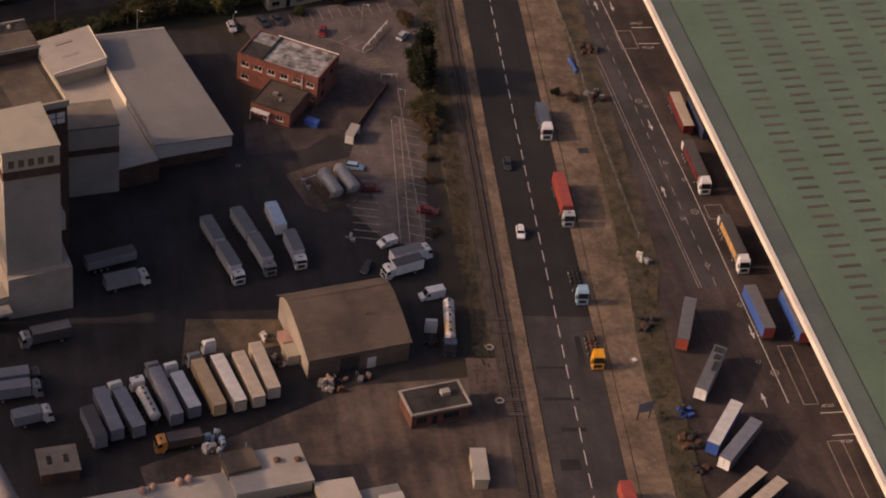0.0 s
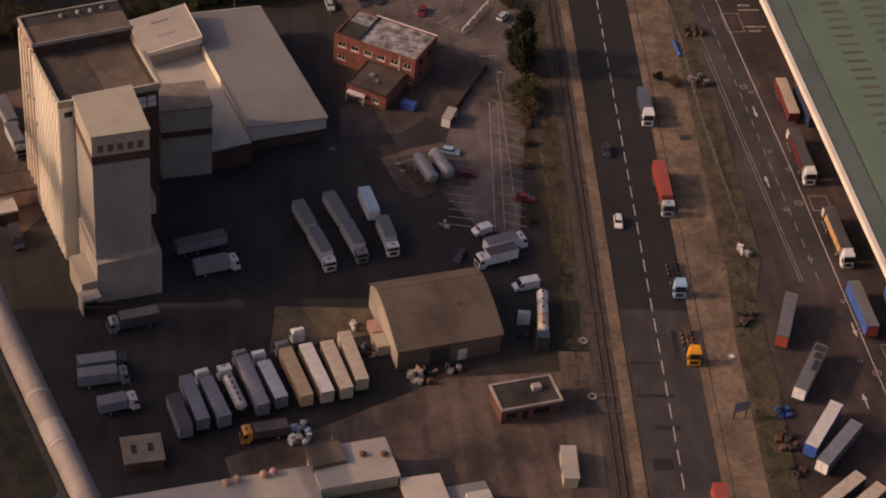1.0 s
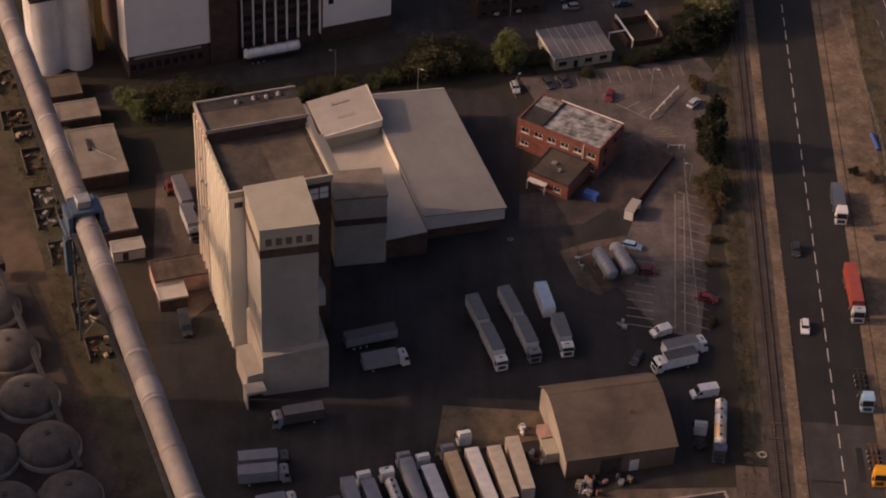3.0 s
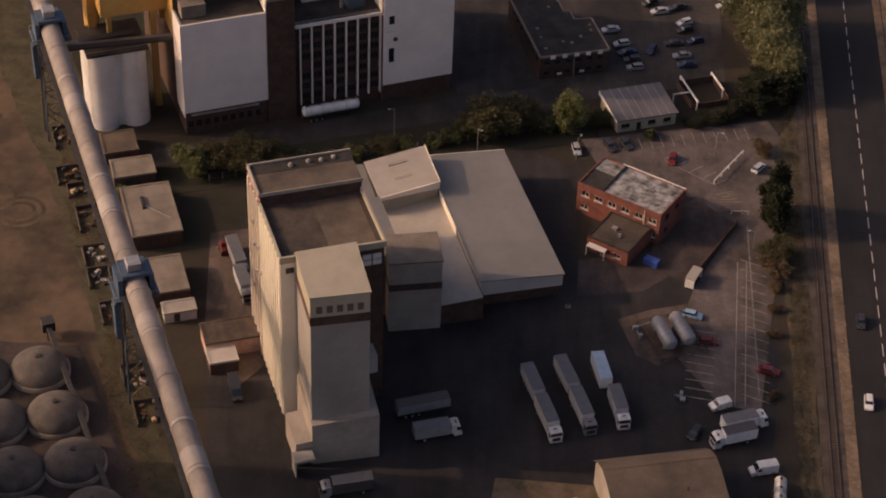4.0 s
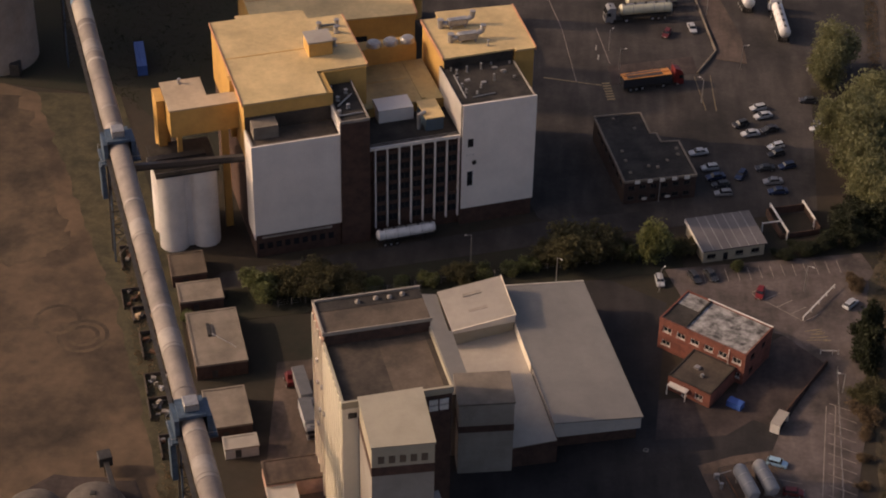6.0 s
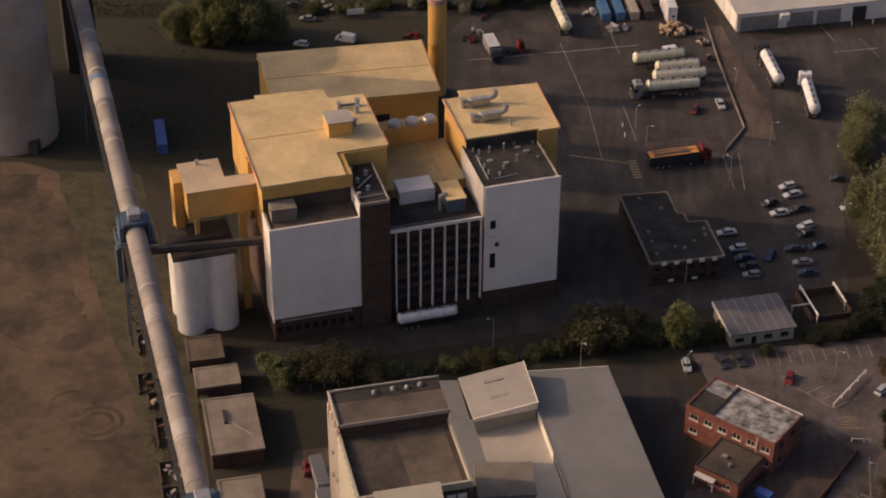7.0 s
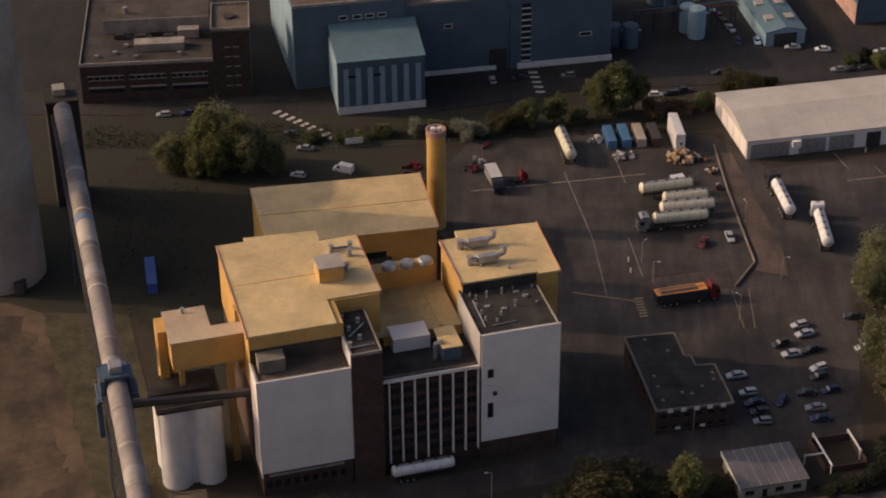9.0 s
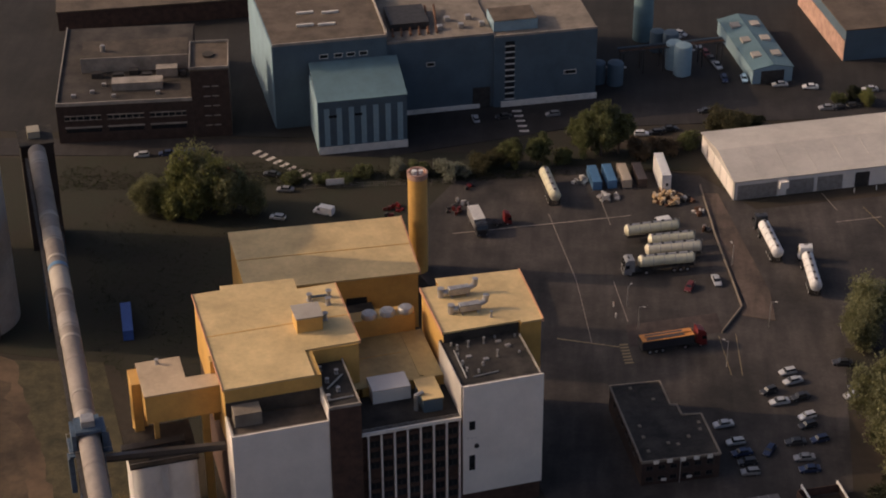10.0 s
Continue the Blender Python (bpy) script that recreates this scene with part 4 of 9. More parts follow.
# raised yellow bin house left of the mill, on legs
part("bin_house", M().prism([(-14.6, 13.0), (1.6, 13.0), (1.6, 17.0), (-5.8, 17.0), (-5.8, 24.8), (-14.6, 24.8)], 27.0, 33.8), YELLOW, mill, "raised yellow bin house on legs")
part("roof", M().prism([(-14.8, 12.8), (1.8, 12.8), (1.8, 17.2), (-5.6, 17.2), (-5.6, 25.0), (-14.8, 25.0)], 33.802, 34.1), TAN_ROOF, mill)
vent(mill, -10.5, 23.5, 34.1, 1.0, 0.3)
for x0, x1, y0, y1 in ((-16.6, -14.7, 19, 24.7), (-13.2, -12.2, 13.5, 15), (-3.4, -1.8, 13.5, 14.5), (-14.2, -13.4, 23, 24)):
    part("leg", M().cbox(x0, x1, y0, y1, 0, 26.99 if x0 > -14.5 else 33.0, 0.05), YELLOW, mill)
# white grain silos
silo = thing("grain_silo", -54.9, 9.75, 20.2, "cluster of white round concrete grain silos", "silo", s=0.985, sz=0.99)
for u in (-16.0, -8.9):
    for v in (10.2, 17.0):
        part("silo_drum", M().lathe([(3.35, 0), (3.35, 20.6)], 28), TANKW, silo, smooth=True).location = (u, v, 0)
part("web", M().box(-13.1, -11.8, 8.6, 19.6, 0, 20.5), TANKW, silo)
part("roof", M().prism([(-19.5, 7.0), (-5.4, 7.0), (-5.4, 20.4), (-19.5, 20.4)], 20.61, 21.0), FELT, silo)
part("handrail", M().box(-19.3, -5.6, 7.3, 7.36, 21.9, 22.0), GREYMET, silo)
part("conveyor", M().cbox(-20.5, -7.5, 11.5, 13.5, 21.0, 22.6, 0.05), DARKMET, silo)
bridge = thing("conveyor_bridge", -54.9, 9.75, 20.2, "thin enclosed conveyor bridge to the mill", "conveyor", s=0.985, sz=0.99)
part("gallery", M().prism([(-27, 8.2), (-0.1, 5.2), (-0.1, 6.3), (-27, 9.3)], 23.6, 24.6), PAINTS["roofgrey"], bridge)
part("truss", M().prism([(-27, 8.4), (-0.1, 5.4), (-0.1, 6.1), (-27, 9.1)], 22.9, 23.5), DARKMET, bridge)

# -- silo tower and its block --
tw = thing("silo_tower", -25.65, -80.95, 17.6, "tall cream silo tower with flat roofs", "industrial tower", sz=1.057)
part("wall", M().box(0.3, 19.7, 0.3, 26.2, 0, 35.4), BRICK_D, tw, "dark red brick core")
part("cladding", M().box(-0.02, 3.4, -0.02, 0.28, 0, 36.6), TOWER_CREAM, tw)
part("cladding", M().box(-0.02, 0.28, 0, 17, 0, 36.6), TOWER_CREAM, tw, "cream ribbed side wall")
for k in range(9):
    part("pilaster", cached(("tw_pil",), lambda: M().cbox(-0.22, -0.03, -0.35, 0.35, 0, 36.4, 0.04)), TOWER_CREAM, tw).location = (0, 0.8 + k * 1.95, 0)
part("wall", M().box(0, 0.28, 17.02, 26.4, 0, 37.2), BRICK_P, tw, "pinkish rear bay of the side wall")
for k in range(4):
    part("pilaster", cached(("tw_pil2",), lambda: M().cbox(-0.35, -0.03, -0.28, 0.28, 0, 37.0, 0.05)), TOWER_CREAM, tw).location = (0, 18.2 + k * 2.4, 0)
part("roof", M().box(0.4, 19.6, 0.4, 17.0, 35.402, 35.8), FELT_M, tw, "stained brown lower roof")
part("parapet", M().box(-0.05, 20.0, -0.05, 0.4, 35.41, 36.8).box(19.6, 20.0, 0.4, 17.0, 35.41, 36.8).box(-0.05, 0.4, 0.4, 17, 35.41, 36.8), CREAM_CLAD, tw, "cream parapet")
part("wall", M().box(0.3, 19.9, 17.02, 26.3, 35.41, 38.2), BRICK_D, tw)
part("roof", M().box(0.2, 20.0, 16.8, 26.4, 38.202, 38.5), FELT_B, tw, "gravelled upper roof")
part("parapet", M().cbox(-0.1, 20.2, 16.75, 17.0, 38.1, 38.8, 0.03).cbox(-0.1, 0.3, 17.0, 26.5, 38.0, 38.9, 0.03).cbox(-0.1, 20.2, 26.2, 26.6, 38.0, 38.9, 0.03), DULL_CLAD, tw)
part("roof", M().box(0.31, 20.0, 23.2, 26.19, 38.504, 38.56), FELT, tw, "dark rear strip of the upper roof")
for x, y in ((8, 24.5), (11.5, 24.8), (14, 24.6), (16.5, 24.9)):
    part("roof_vent", cached(("tw_vent",), lambda: M().lathe([(0.5, 0), (0.5, 0.3), (0.35, 0.5), (0.1, 0.6)], 14), True), CONCRETE, tw).location = (x, y, 38.56)
part("roof_stain", M().box(9.8, 18.6, 1.2, 16.2, 35.802, 35.82), FELT_B, tw, "ochre stained half of the roof")
for zz in (0, 1):
    for k in range(2):
        part("window", M().box(15.6 + k * 1.9, 17.2 + k * 1.9, 0.05, 0.32, 33.2 - zz * 1.3, 34.2 - zz * 1.3), FRAME, tw)
part("glazing_strip", M().box(14.6, 19.4, 0.12, 0.29, 1.0, 32.0), BRICK_D, tw)
part("window", M().box(1.0, 2.6, -0.06, 0.0, 33.2, 34.4), GLASS, tw)
for k, (y, z) in enumerate(((20, 30), (20, 25), (18.2, 20), (16, 27), (20.5, 15), (14.5, 22))):
    block(tw, "wall_vent", -0.75, -0.3, y, y + 0.8, z, z + 0.6, GREYMET)
BIN = [(2.3, -13.1), (13.0, -14.2), (14.1, -0.06), (2.9, -0.06)]


def grown(poly, d):
    """The outline pushed out by d on all sides."""
    cx, cy = sum(p[0] for p in poly) / len(poly), sum(p[1] for p in poly) / len(poly)
    return [(x + math.copysign(d, x - cx), y + (math.copysign(d, y - cy) if y < -1 else 0)) for x, y in poly]


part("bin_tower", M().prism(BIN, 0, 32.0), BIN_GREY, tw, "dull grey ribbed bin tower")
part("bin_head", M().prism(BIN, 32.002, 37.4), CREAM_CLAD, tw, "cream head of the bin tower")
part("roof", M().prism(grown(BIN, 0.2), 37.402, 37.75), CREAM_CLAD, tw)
part("band", M().prism(grown(BIN, 0.1), 31.4, 33.2), BRICK_D, tw, "dark brown band")
for k in range(5):
    lv = part("louvre", cached(("louvre",), lambda: M().box(-0.55, 0.55, -0.1, 0.05, 34.0, 35.5)), SHEET_BR, tw)
    lv.matrix_local = pose(3.9 + k * 1.85, -13.27 - k * 0.19, 0, 0, 0, -5.9)
part("annex", M().prism([(2.0, -14.4), (14.6, -15.6), (15.2, -3.0), (2.2, -2.0)], 0, [9.4, 10.2, 12.0, 11.2]), DULL_CLAD, tw, "dull brown skirt block with a sloped top")
part("annex", M().prism([(-1.0, -14.0), (1.98, -14.2), (2.18, -6.0), (-1.0, -5.6)], 0, [5.2, 5.6, 6.0, 5.6]), DULL_CLAD, tw)
part("canopy", M().cbox(-2.0, 1.9, -17.2, -14.3, 3.4, 3.9, 0.05).box(-1.9, -1.7, -17.1, -14.3, 0, 3.4), SHEET_W, tw)
part("door", M().box(-0.8, 1.7, -14.32, -14.22, 0.1, 3.2), DARKMET, tw)
block(tw, "wall_box", 14.7, 17.6, -3.5, 0.2, 9.5, 13.5, GREY_CLAD)
b2 = thing("bin_house", -6.33, -55.78, 9, "lower cream bin house with a dark band", "industrial building")
part("wall", M().box(0, 10.6, 0, 9.0, 0, 17.4), DULL_CLAD, b2)
part("roof", M().cbox(-0.2, 10.8, -0.2, 9.2, 17.402, 17.8, 0.05), STONE, b2)
part("band", M().box(-0.08, 10.68, -0.08, 9.0, 10.6, 12.2), BRICK_D, b2, "dark brown band")

# -- pale sheet-roofed store --
sh = thing("storage_shed", 12.1, -48.1, 13.7, "large store with pale sheet roofs and cream walls", "warehouse", sz=0.82)
part("wall", M().prism([(0.3, 1.4), (17.2, 1.4), (17.2, 43.2), (0.3, 43.2)], 0, 4.6), BRICK_D, sh, "dark brick base")
part("cladding", M().prism([(0, 0), (17.5, 0), (17.5, 43.5), (0, 43.5)], 4.6, [9.2, 8.3, 8.3, 9.2]), GREY_CLAD, sh, "pale grey upper cladding")
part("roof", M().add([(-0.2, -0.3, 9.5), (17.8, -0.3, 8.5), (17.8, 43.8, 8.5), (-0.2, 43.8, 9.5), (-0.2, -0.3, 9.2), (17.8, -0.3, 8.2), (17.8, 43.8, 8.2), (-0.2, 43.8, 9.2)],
                     [(0, 1, 2, 3), (7, 6, 5, 4), (0, 4, 5, 1), (1, 5, 6, 2), (2, 6, 7, 3), (3, 7, 4, 0)]), SHEET, sh, "pale sloped sheet roof")
part("wall", M().prism([(-15.6, -3), (-0.02, -3), (-0.02, 43.4), (-15.6, 43.4)], 0, [5.6, 7.2, 7.2, 5.6]), BRICK_D, sh)
# Lower roof takes the paler sheet; its sunward brightness is put into the colour.
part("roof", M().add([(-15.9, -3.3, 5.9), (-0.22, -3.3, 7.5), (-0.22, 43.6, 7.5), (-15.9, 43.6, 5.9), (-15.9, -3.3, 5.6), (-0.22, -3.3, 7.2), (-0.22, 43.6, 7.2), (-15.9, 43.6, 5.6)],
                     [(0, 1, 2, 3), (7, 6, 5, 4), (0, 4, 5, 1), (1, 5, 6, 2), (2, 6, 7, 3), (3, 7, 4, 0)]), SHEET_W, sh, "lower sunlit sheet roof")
for k in range(7):
    part("rooflight", cached(("shed_rl",), lambda: M().prism([(-1.6, -0.35), (1.6, -0.35), (1.6, 0.35), (-1.6, 0.35)], -0.1, [0.06, 0.38, 0.38, 0.06])), GREY_CLAD, sh).location = (-3.6 - (k % 2) * 5.2, 0.5 + k * 3.6, 6.85 - (k % 2) * 0.53)
part("penthouse", M().prism([(-13.8, 29.2), (-0.6, 31.1), (-0.8, 43.0), (-14.3, 41.2)], 5.5, [11.0, 12.3, 13.3, 11.8]), CREAM_CLAD, sh, "raised box with a tilted roof")
part("roof", M().add([(-14.0, 28.9, 11.3), (-0.4, 30.9, 12.6), (-0.6, 43.2, 13.6), (-14.5, 41.4, 12.1), (-14.0, 28.9, 11.0), (-0.4, 30.9, 12.3), (-0.6, 43.2, 13.3), (-14.5, 41.4, 11.8)],
                     [(0, 1, 2, 3), (7, 6, 5, 4), (0, 4, 5, 1), (1, 5, 6, 2), (2, 6, 7, 3), (3, 7, 4, 0)]), SHEET_W, sh)
for x, y in ((-9.4, 33.6), (-9.6, 38.4)):
    part("rooflight", M().prism([(x, y), (x + 4, y + 0.6), (x + 4, y + 1.4), (x, y + 0.8)], 11.0, [12.1 + (y - 33.6) * 0.1, 12.55 + (y - 33.6) * 0.1, 12.62 + (y - 33.6) * 0.1, 12.17 + (y - 33.6) * 0.1]), DULL_CLAD, sh)
part("penthouse", M().prism([(-18.3, 29.6), (-14.52, 29.0), (-14.52, 41.8), (-18.3, 42.0)], 0, [11.2, 10.8, 11.0, 11.4]), SHEET, sh)
part("penthouse", M().prism([(-20.5, 2.2), (-15.95, 2.2), (-15.95, 21.3), (-20.5, 21.5)], 0, [19.2, 18.9, 18.9, 19.2]), DULL_CLAD, sh, "taller grey link beside the tower")
part("roof", M().prism([(-20.6, 2.1), (-15.8, 2.1), (-15.8, 21.4), (-20.6, 21.6)], 18.8, [19.4, 19.1, 19.1, 19.4]), SHEET, sh)

part("verge_trim", M().prism([(-0.38, 30.8), (-0.24, 30.8), (-0.4, 43.2), (-0.58, 43.2)], 12.2, [12.85, 12.85, 13.85, 13.85]), FASCIA, sh, "white verge trim")
part("verge_trim", M().prism([(-14.0, 28.6), (-0.4, 30.6), (-0.4, 30.88), (-14.0, 28.88)], 10.6, [11.5, 12.8, 12.8, 11.5]), FASCIA, sh, "white verge trim")
part("verge_trim", M().prism([(-0.2, 43.82), (17.8, 43.82), (17.8, 44.0), (-0.2, 44.0)], 8.2, [9.7, 8.7, 8.7, 9.7]), FASCIA, sh, "white verge trim")
# Bright strip spans only the sunlit length of the step; light painted as trim.
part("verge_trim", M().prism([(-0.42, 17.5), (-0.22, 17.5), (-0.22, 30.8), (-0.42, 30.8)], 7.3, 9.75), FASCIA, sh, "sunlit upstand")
for c in sh.children:
    if c.data.users == 1:
        for v in c.data.vertices:
            v.co.x -= 0.035 * max(v.co.y, 0)
    else:
        c.location.x -= 0.035 * max(c.location.y, 0)

# -- red brick office --
bo = thing("brick_office", 33.38, -13.96, -32.7, "two-storey red brick office with a weathered flat roof", "office building")
BW, BD, BH = 20.4, 11.4, 8.5
fh = [(1.0 + k * 3.3, 3.0 + k * 3.3, 5.4, 6.9) for k in range(6)] + [(1.0, 3.0, 1.6, 3.0), (18.0, 19.6, 1.6, 3.0)]
lh = [(2.0, 3.8, 5.6, 7.0), (6.0, 7.8, 5.6, 7.0), (2.0, 3.8, 1.6, 3.2), (6.0, 7.8, 1.6, 3.2), (9.2, 10.6, 5.6, 7.0)]
rh = [(2.4, 4.0, 5.6, 7.0), (7.0, 8.6, 5.6, 7.0), (2.4, 4.0, 1.6, 3.0)]
walls4(bo, BW, BD, BH, 0.3, BRICK, {"f": fh, "l": lh, "r": rh})
for h in fh:
    window(bo, "f", 0, h)
for h in lh:
    window(bo, "l", 0, h)
for h in rh:
    window(bo, "r", BW, h, DARKMET)
bo.scale.z = 0.9
part("floor", M().box(0.3, BW - 0.3, 0.3, BD - 0.3, 4.2, 4.5), CONCRETE, bo)
flat_roof(bo, BW, BD, BH + 0.1, FELT_G, 0.3, BRICK, 0.05)
part("coping", M().box(5.0, BW, BD - 0.25, BD + 0.08, BH + 0.401, BH + 0.52), FRAME, bo, "white coping on the back edge")
part("roof_strip", M().box(0.4, 5.6, 0.4, 6.6, BH + 0.102, BH + 0.14), FELT, bo, "dark patched felt")
part("roof_strip", M().box(5.6, 6.0, 0.4, 11.8, BH + 0.102, BH + 0.5), FELT, bo)
part("downpipe", M().cyl((16.6, -0.15, 0), (16.6, -0.15, 8.6), 0.08, 8), FRAME, bo)
ah = [(1.0, 2.6, 1.2, 2.6), (3.4, 4.6, 0.05, 2.4), (6.4, 8.2, 1.2, 2.6)]
an = new("annex")
an.parent = bo
an.location = (8.7, -10.4, 0)
walls4(an, 9.9, 10.35, 4.1, 0.3, BRICK, {"f": ah})
for h in ah:
    window(an, "f", 0, h)
flat_roof(an, 9.9, 10.35, 4.15, FELT_M, 0.2, FELT)
block(an, "roof_hatch", 3.0, 4.2, 5.0, 6.0, 4.15, 4.7, GREYMET)
block(an, "roof_hatch", 5.4, 6.0, 3.4, 4.0, 4.15, 4.9, GREYMET)
part("porch", M().cbox(0.6, 5.0, -1.4, -0.02, 2.5, 2.75, 0.03).box(0.6, 0.75, -1.4, -1.2, 0, 2.5).box(4.85, 5.0, -1.4, -1.2, 0, 2.5), FRAME, an, "white porch canopy")
bins = thing("skip", 48.73, -31.77, -32.7, "blue metal skip beside the brick office", "skip")
part("body", M().prism([(-1.6, -0.9), (1.6, -0.9), (1.6, 0.9), (-1.6, 0.9)], 0.1, 1.5), PAINTS["royal"], bins)

# -- brown curved store --
hut = thing("storage_hut", 36.82, -115.37, 11, "store with a stained brown roof and buff gable walls", "warehouse")
prof = [(0.0, 0.0), (0.0, 5.2), (5.2, 7.3), (10.5, 8.6), (13.6, 8.7), (16.6, 7.6), (19.0, 5.6), (19.0, 0.0)]
part("wall", M().profile([(0.3, 0.0), (0.3, 4.9), (5.2, 7.0), (10.5, 8.3), (13.6, 8.4), (16.6, 7.3), (18.7, 5.4), (18.7, 0.0)], 0.0, 20.9), DULL_CLAD, hut, "buff rendered walls")
for (y0, z0), (y1, z1) in zip([(-0.4, 5.0)] + prof[2:6] , prof[2:6] + [(19.4, 5.3)]):
    part("roof_panel", M().profile([(y0, z0), (y1, z1), (y1, z1 + 0.16), (y0, z0 + 0.16)], -0.35, 21.25), SHEET_BR, hut)
part("ridge_cap", M().box(-0.35, 21.25, 13.35, 13.75, 8.80, 8.95), SHEET_BR, hut)
# Darker sheet on the front wall puts its shade into the colour.
part("wall", M().box(0.0, 20.9, -0.06, 0.28, 0, 4.9), SHEET_BR, hut, "dark stained front wall")
part("door", M().box(6.5, 10.5, -0.12, -0.07, 0.05, 4.0), DARKMET, hut, "dark sliding door")
part("door", M().box(12.2, 14.0, -0.12, -0.07, 0.05, 2.8), PAINTS["pale"], hut)
part("roof_vent", M().cyl((14, 7.0, 7.6), (14, 7.0, 9.0), 0.2, 8), RUST, hut)
part("side_store", M().cbox(-2.6, -0.05, 4.5, 8.5, 0, 2.4, 0.05), CREAM_CLAD, hut)
part("side_store", M().cbox(-2.2, -0.05, 9.2, 12.8, 0, 2.0, 0.05), BRICK_P, hut)

# -- gatehouse --
gh = thing("gatehouse", 54.65, -130.64, 10.9, "small brick gatehouse with a dark flat roof", "gatehouse")
gf = [(1.0, 3.2, 1.0, 2.6), (4.2, 5.4, 0.05, 2.4), (6.4, 9.8, 1.0, 2.6)]
walls4(gh, 11.8, 6.6, 3.6, 0.3, BRICK_R, {"f": gf})
for h in gf:
    window(gh, "f", 0, h, DARKMET, bars=2)
flat_roof(gh, 11.8, 6.6, 3.75, FELT, 0.2, CONCRETE, 0.3, lipw=0.12)
block(gh, "roof_box", 7.2, 9.0, 3.2, 4.6, 3.75, 4.7, SHEET_W, "white rooftop air-conditioning box")

# -- dark brick office by the car park --
do = thing("dark_office", 26.8, 36.9, 14.6, "two-storey dark brick office with a flat felt roof", "office building", s=0.98, sz=0.86)
fpoly = [(0, 0), (17.5, 0), (17.4, 14.5), (13.1, 14.8), (13.0, 18.6), (11.5, 18.8), (11.6, 28.0), (0, 28.2)]
holes = [(1.0 + k * 2.7, 2.6 + k * 2.7, 4.6, 6.0) for k in range(6)] + [(1.0 + k * 2.7, 2.6 + k * 2.7, 1.2, 2.6) for k in range(6)]
part("wall", facade(M(), "f", 0, 0, 17.5, 0, 7.2, 0.3, holes), BRICK_W, do)
for h in holes:
    window(do, "f", 0, h, DARKMET)
lholes = [(2.0 + k * 3.4, 3.8 + k * 3.4, 4.6, 6.0) for k in range(7)]
part("wall", facade(M(), "l", 0, 0.3, 28.2, 0, 7.2, 0.3, lholes), BRICK_W, do)
for h in lholes:
    window(do, "l", 0, h, DARKMET)
for (x0, y0), (x1, y1) in zip(fpoly[1:], fpoly[2:]):
    d = Vector((x1 - x0, y1 - y0)).normalized() * 0.3
    part("wall", M().prism([(x0, y0), (x1, y1), (x1 - d.y, y1 + d.x), (x0 - d.y, y0 + d.x)], 0, 7.2), BRICK_W, do)
part("roof", M().prism([(0.05, 0.05), (17.45, 0.05), (17.35, 14.45), (13.05, 14.75), (12.95, 18.55), (11.45, 18.75), (11.55, 27.95), (0.05, 28.15)], 7.202, 7.45), FELT, do)
rim = M()
for (x0, y0), (x1, y1) in zip(fpoly, fpoly[1:] + fpoly[:1]):
    d = Vector((x1 - x0, y1 - y0)).normalized() * 0.2
    rim.prism([(x0 + d.y, y0 - d.x), (x1 + d.y, y1 - d.x), (x1 - d.y, y1 + d.x), (x0 - d.y, y0 + d.x)], 7.1, 7.75)
part("parapet", rim, STONE, do, "weathered concrete coping")
for k in range(5):
    block(do, "coping_block", 2.5 + k * 3.0, 3.7 + k * 3.0, -0.35, -0.21, 6.7, 7.8, FRAME)
for x, y in ((2, 3), (2.2, 8), (2.4, 12), (7, 5), (9, 4.2), (12, 6.5), (15.2, 8.5), (15.6, 11), (8, 21), (4, 26)):
    block(do, "rooflight", x, x + 0.7, y, y + 0.9, 7.45, 7.8, STONE)
part("downpipe", M().cyl((8.6, -0.2, 0), (8.6, -0.2, 7.1), 0.1, 8), GREYMET, do)
for x in (4.5, 10.2):
    block(do, "wall_box", x, x + 1.1, -0.4, -0.02, 1.2, 1.8, FRAME)

# -- low shack with sheet roof --
sk = thing("low_office", 44.2, 16.0, 17.4, "single-storey pale office with a grey sheet roof", "office building", s=0.95)
kh = [(1.0, 3.2, 1.1, 2.3), (5.0, 6.2, 0.05, 2.2), (8.0, 10.0, 1.1, 2.3), (12, 14, 1.1, 2.3)]
walls4(sk, 15.2, 11.6, 3.4, 0.25, CREAM_CLAD, {"f": kh})
for h in kh:
    window(sk, "f", 0, h, DARKMET)
part("roof", M().prism([(-0.4, -0.5), (15.6, -0.5), (15.6, 12.0), (-0.4, 12.0)], 3.402, [3.7, 3.7, 4.4, 4.4]), SLATE_SHEET, sk)
part("fascia", M().prism([(-0.5, -0.6), (-0.41, -0.6), (-0.41, 12.1), (-0.5, 12.1)], 3.3, [3.8, 3.8, 4.5, 4.5]), FRAME, sk)
for k in range(1, 7):
    part("roof_seam", M().prism([(k * 2.2, -0.5), (k * 2.2 + 0.12, -0.5), (k * 2.2 + 0.12, 12), (k * 2.2, 12)], 3.6, [3.76, 3.76, 4.46, 4.46]), GREYMET, sk)
pen = thing("walled_pen", 62.25, 26.29, 17, "small brick pen under two white beams", "enclosure")
part("wall", M().box(0, 9.5, 0, 0.25, 0, 1.4), BRICK_D, pen)
part("wall", M().box(0, 9.5, 9.3, 9.55, 0, 2.0), BRICK_D, pen)
part("wall", M().box(0, 0.25, 0.26, 9.29, 0, 2.0), BRICK_D, pen)
part("wall", M().box(9.25, 9.5, 0.26, 9.29, 0, 2.0), BRICK_D, pen)
part("beam", M().cbox(1.0, 1.35, -0.9, 10.4, 2.3, 2.7, 0.03), FRAME, pen, "white beam")
part("beam", M().cbox(8.8, 9.15, 2.4, 10.0, 2.3, 2.7, 0.03), FRAME, pen, "white beam")
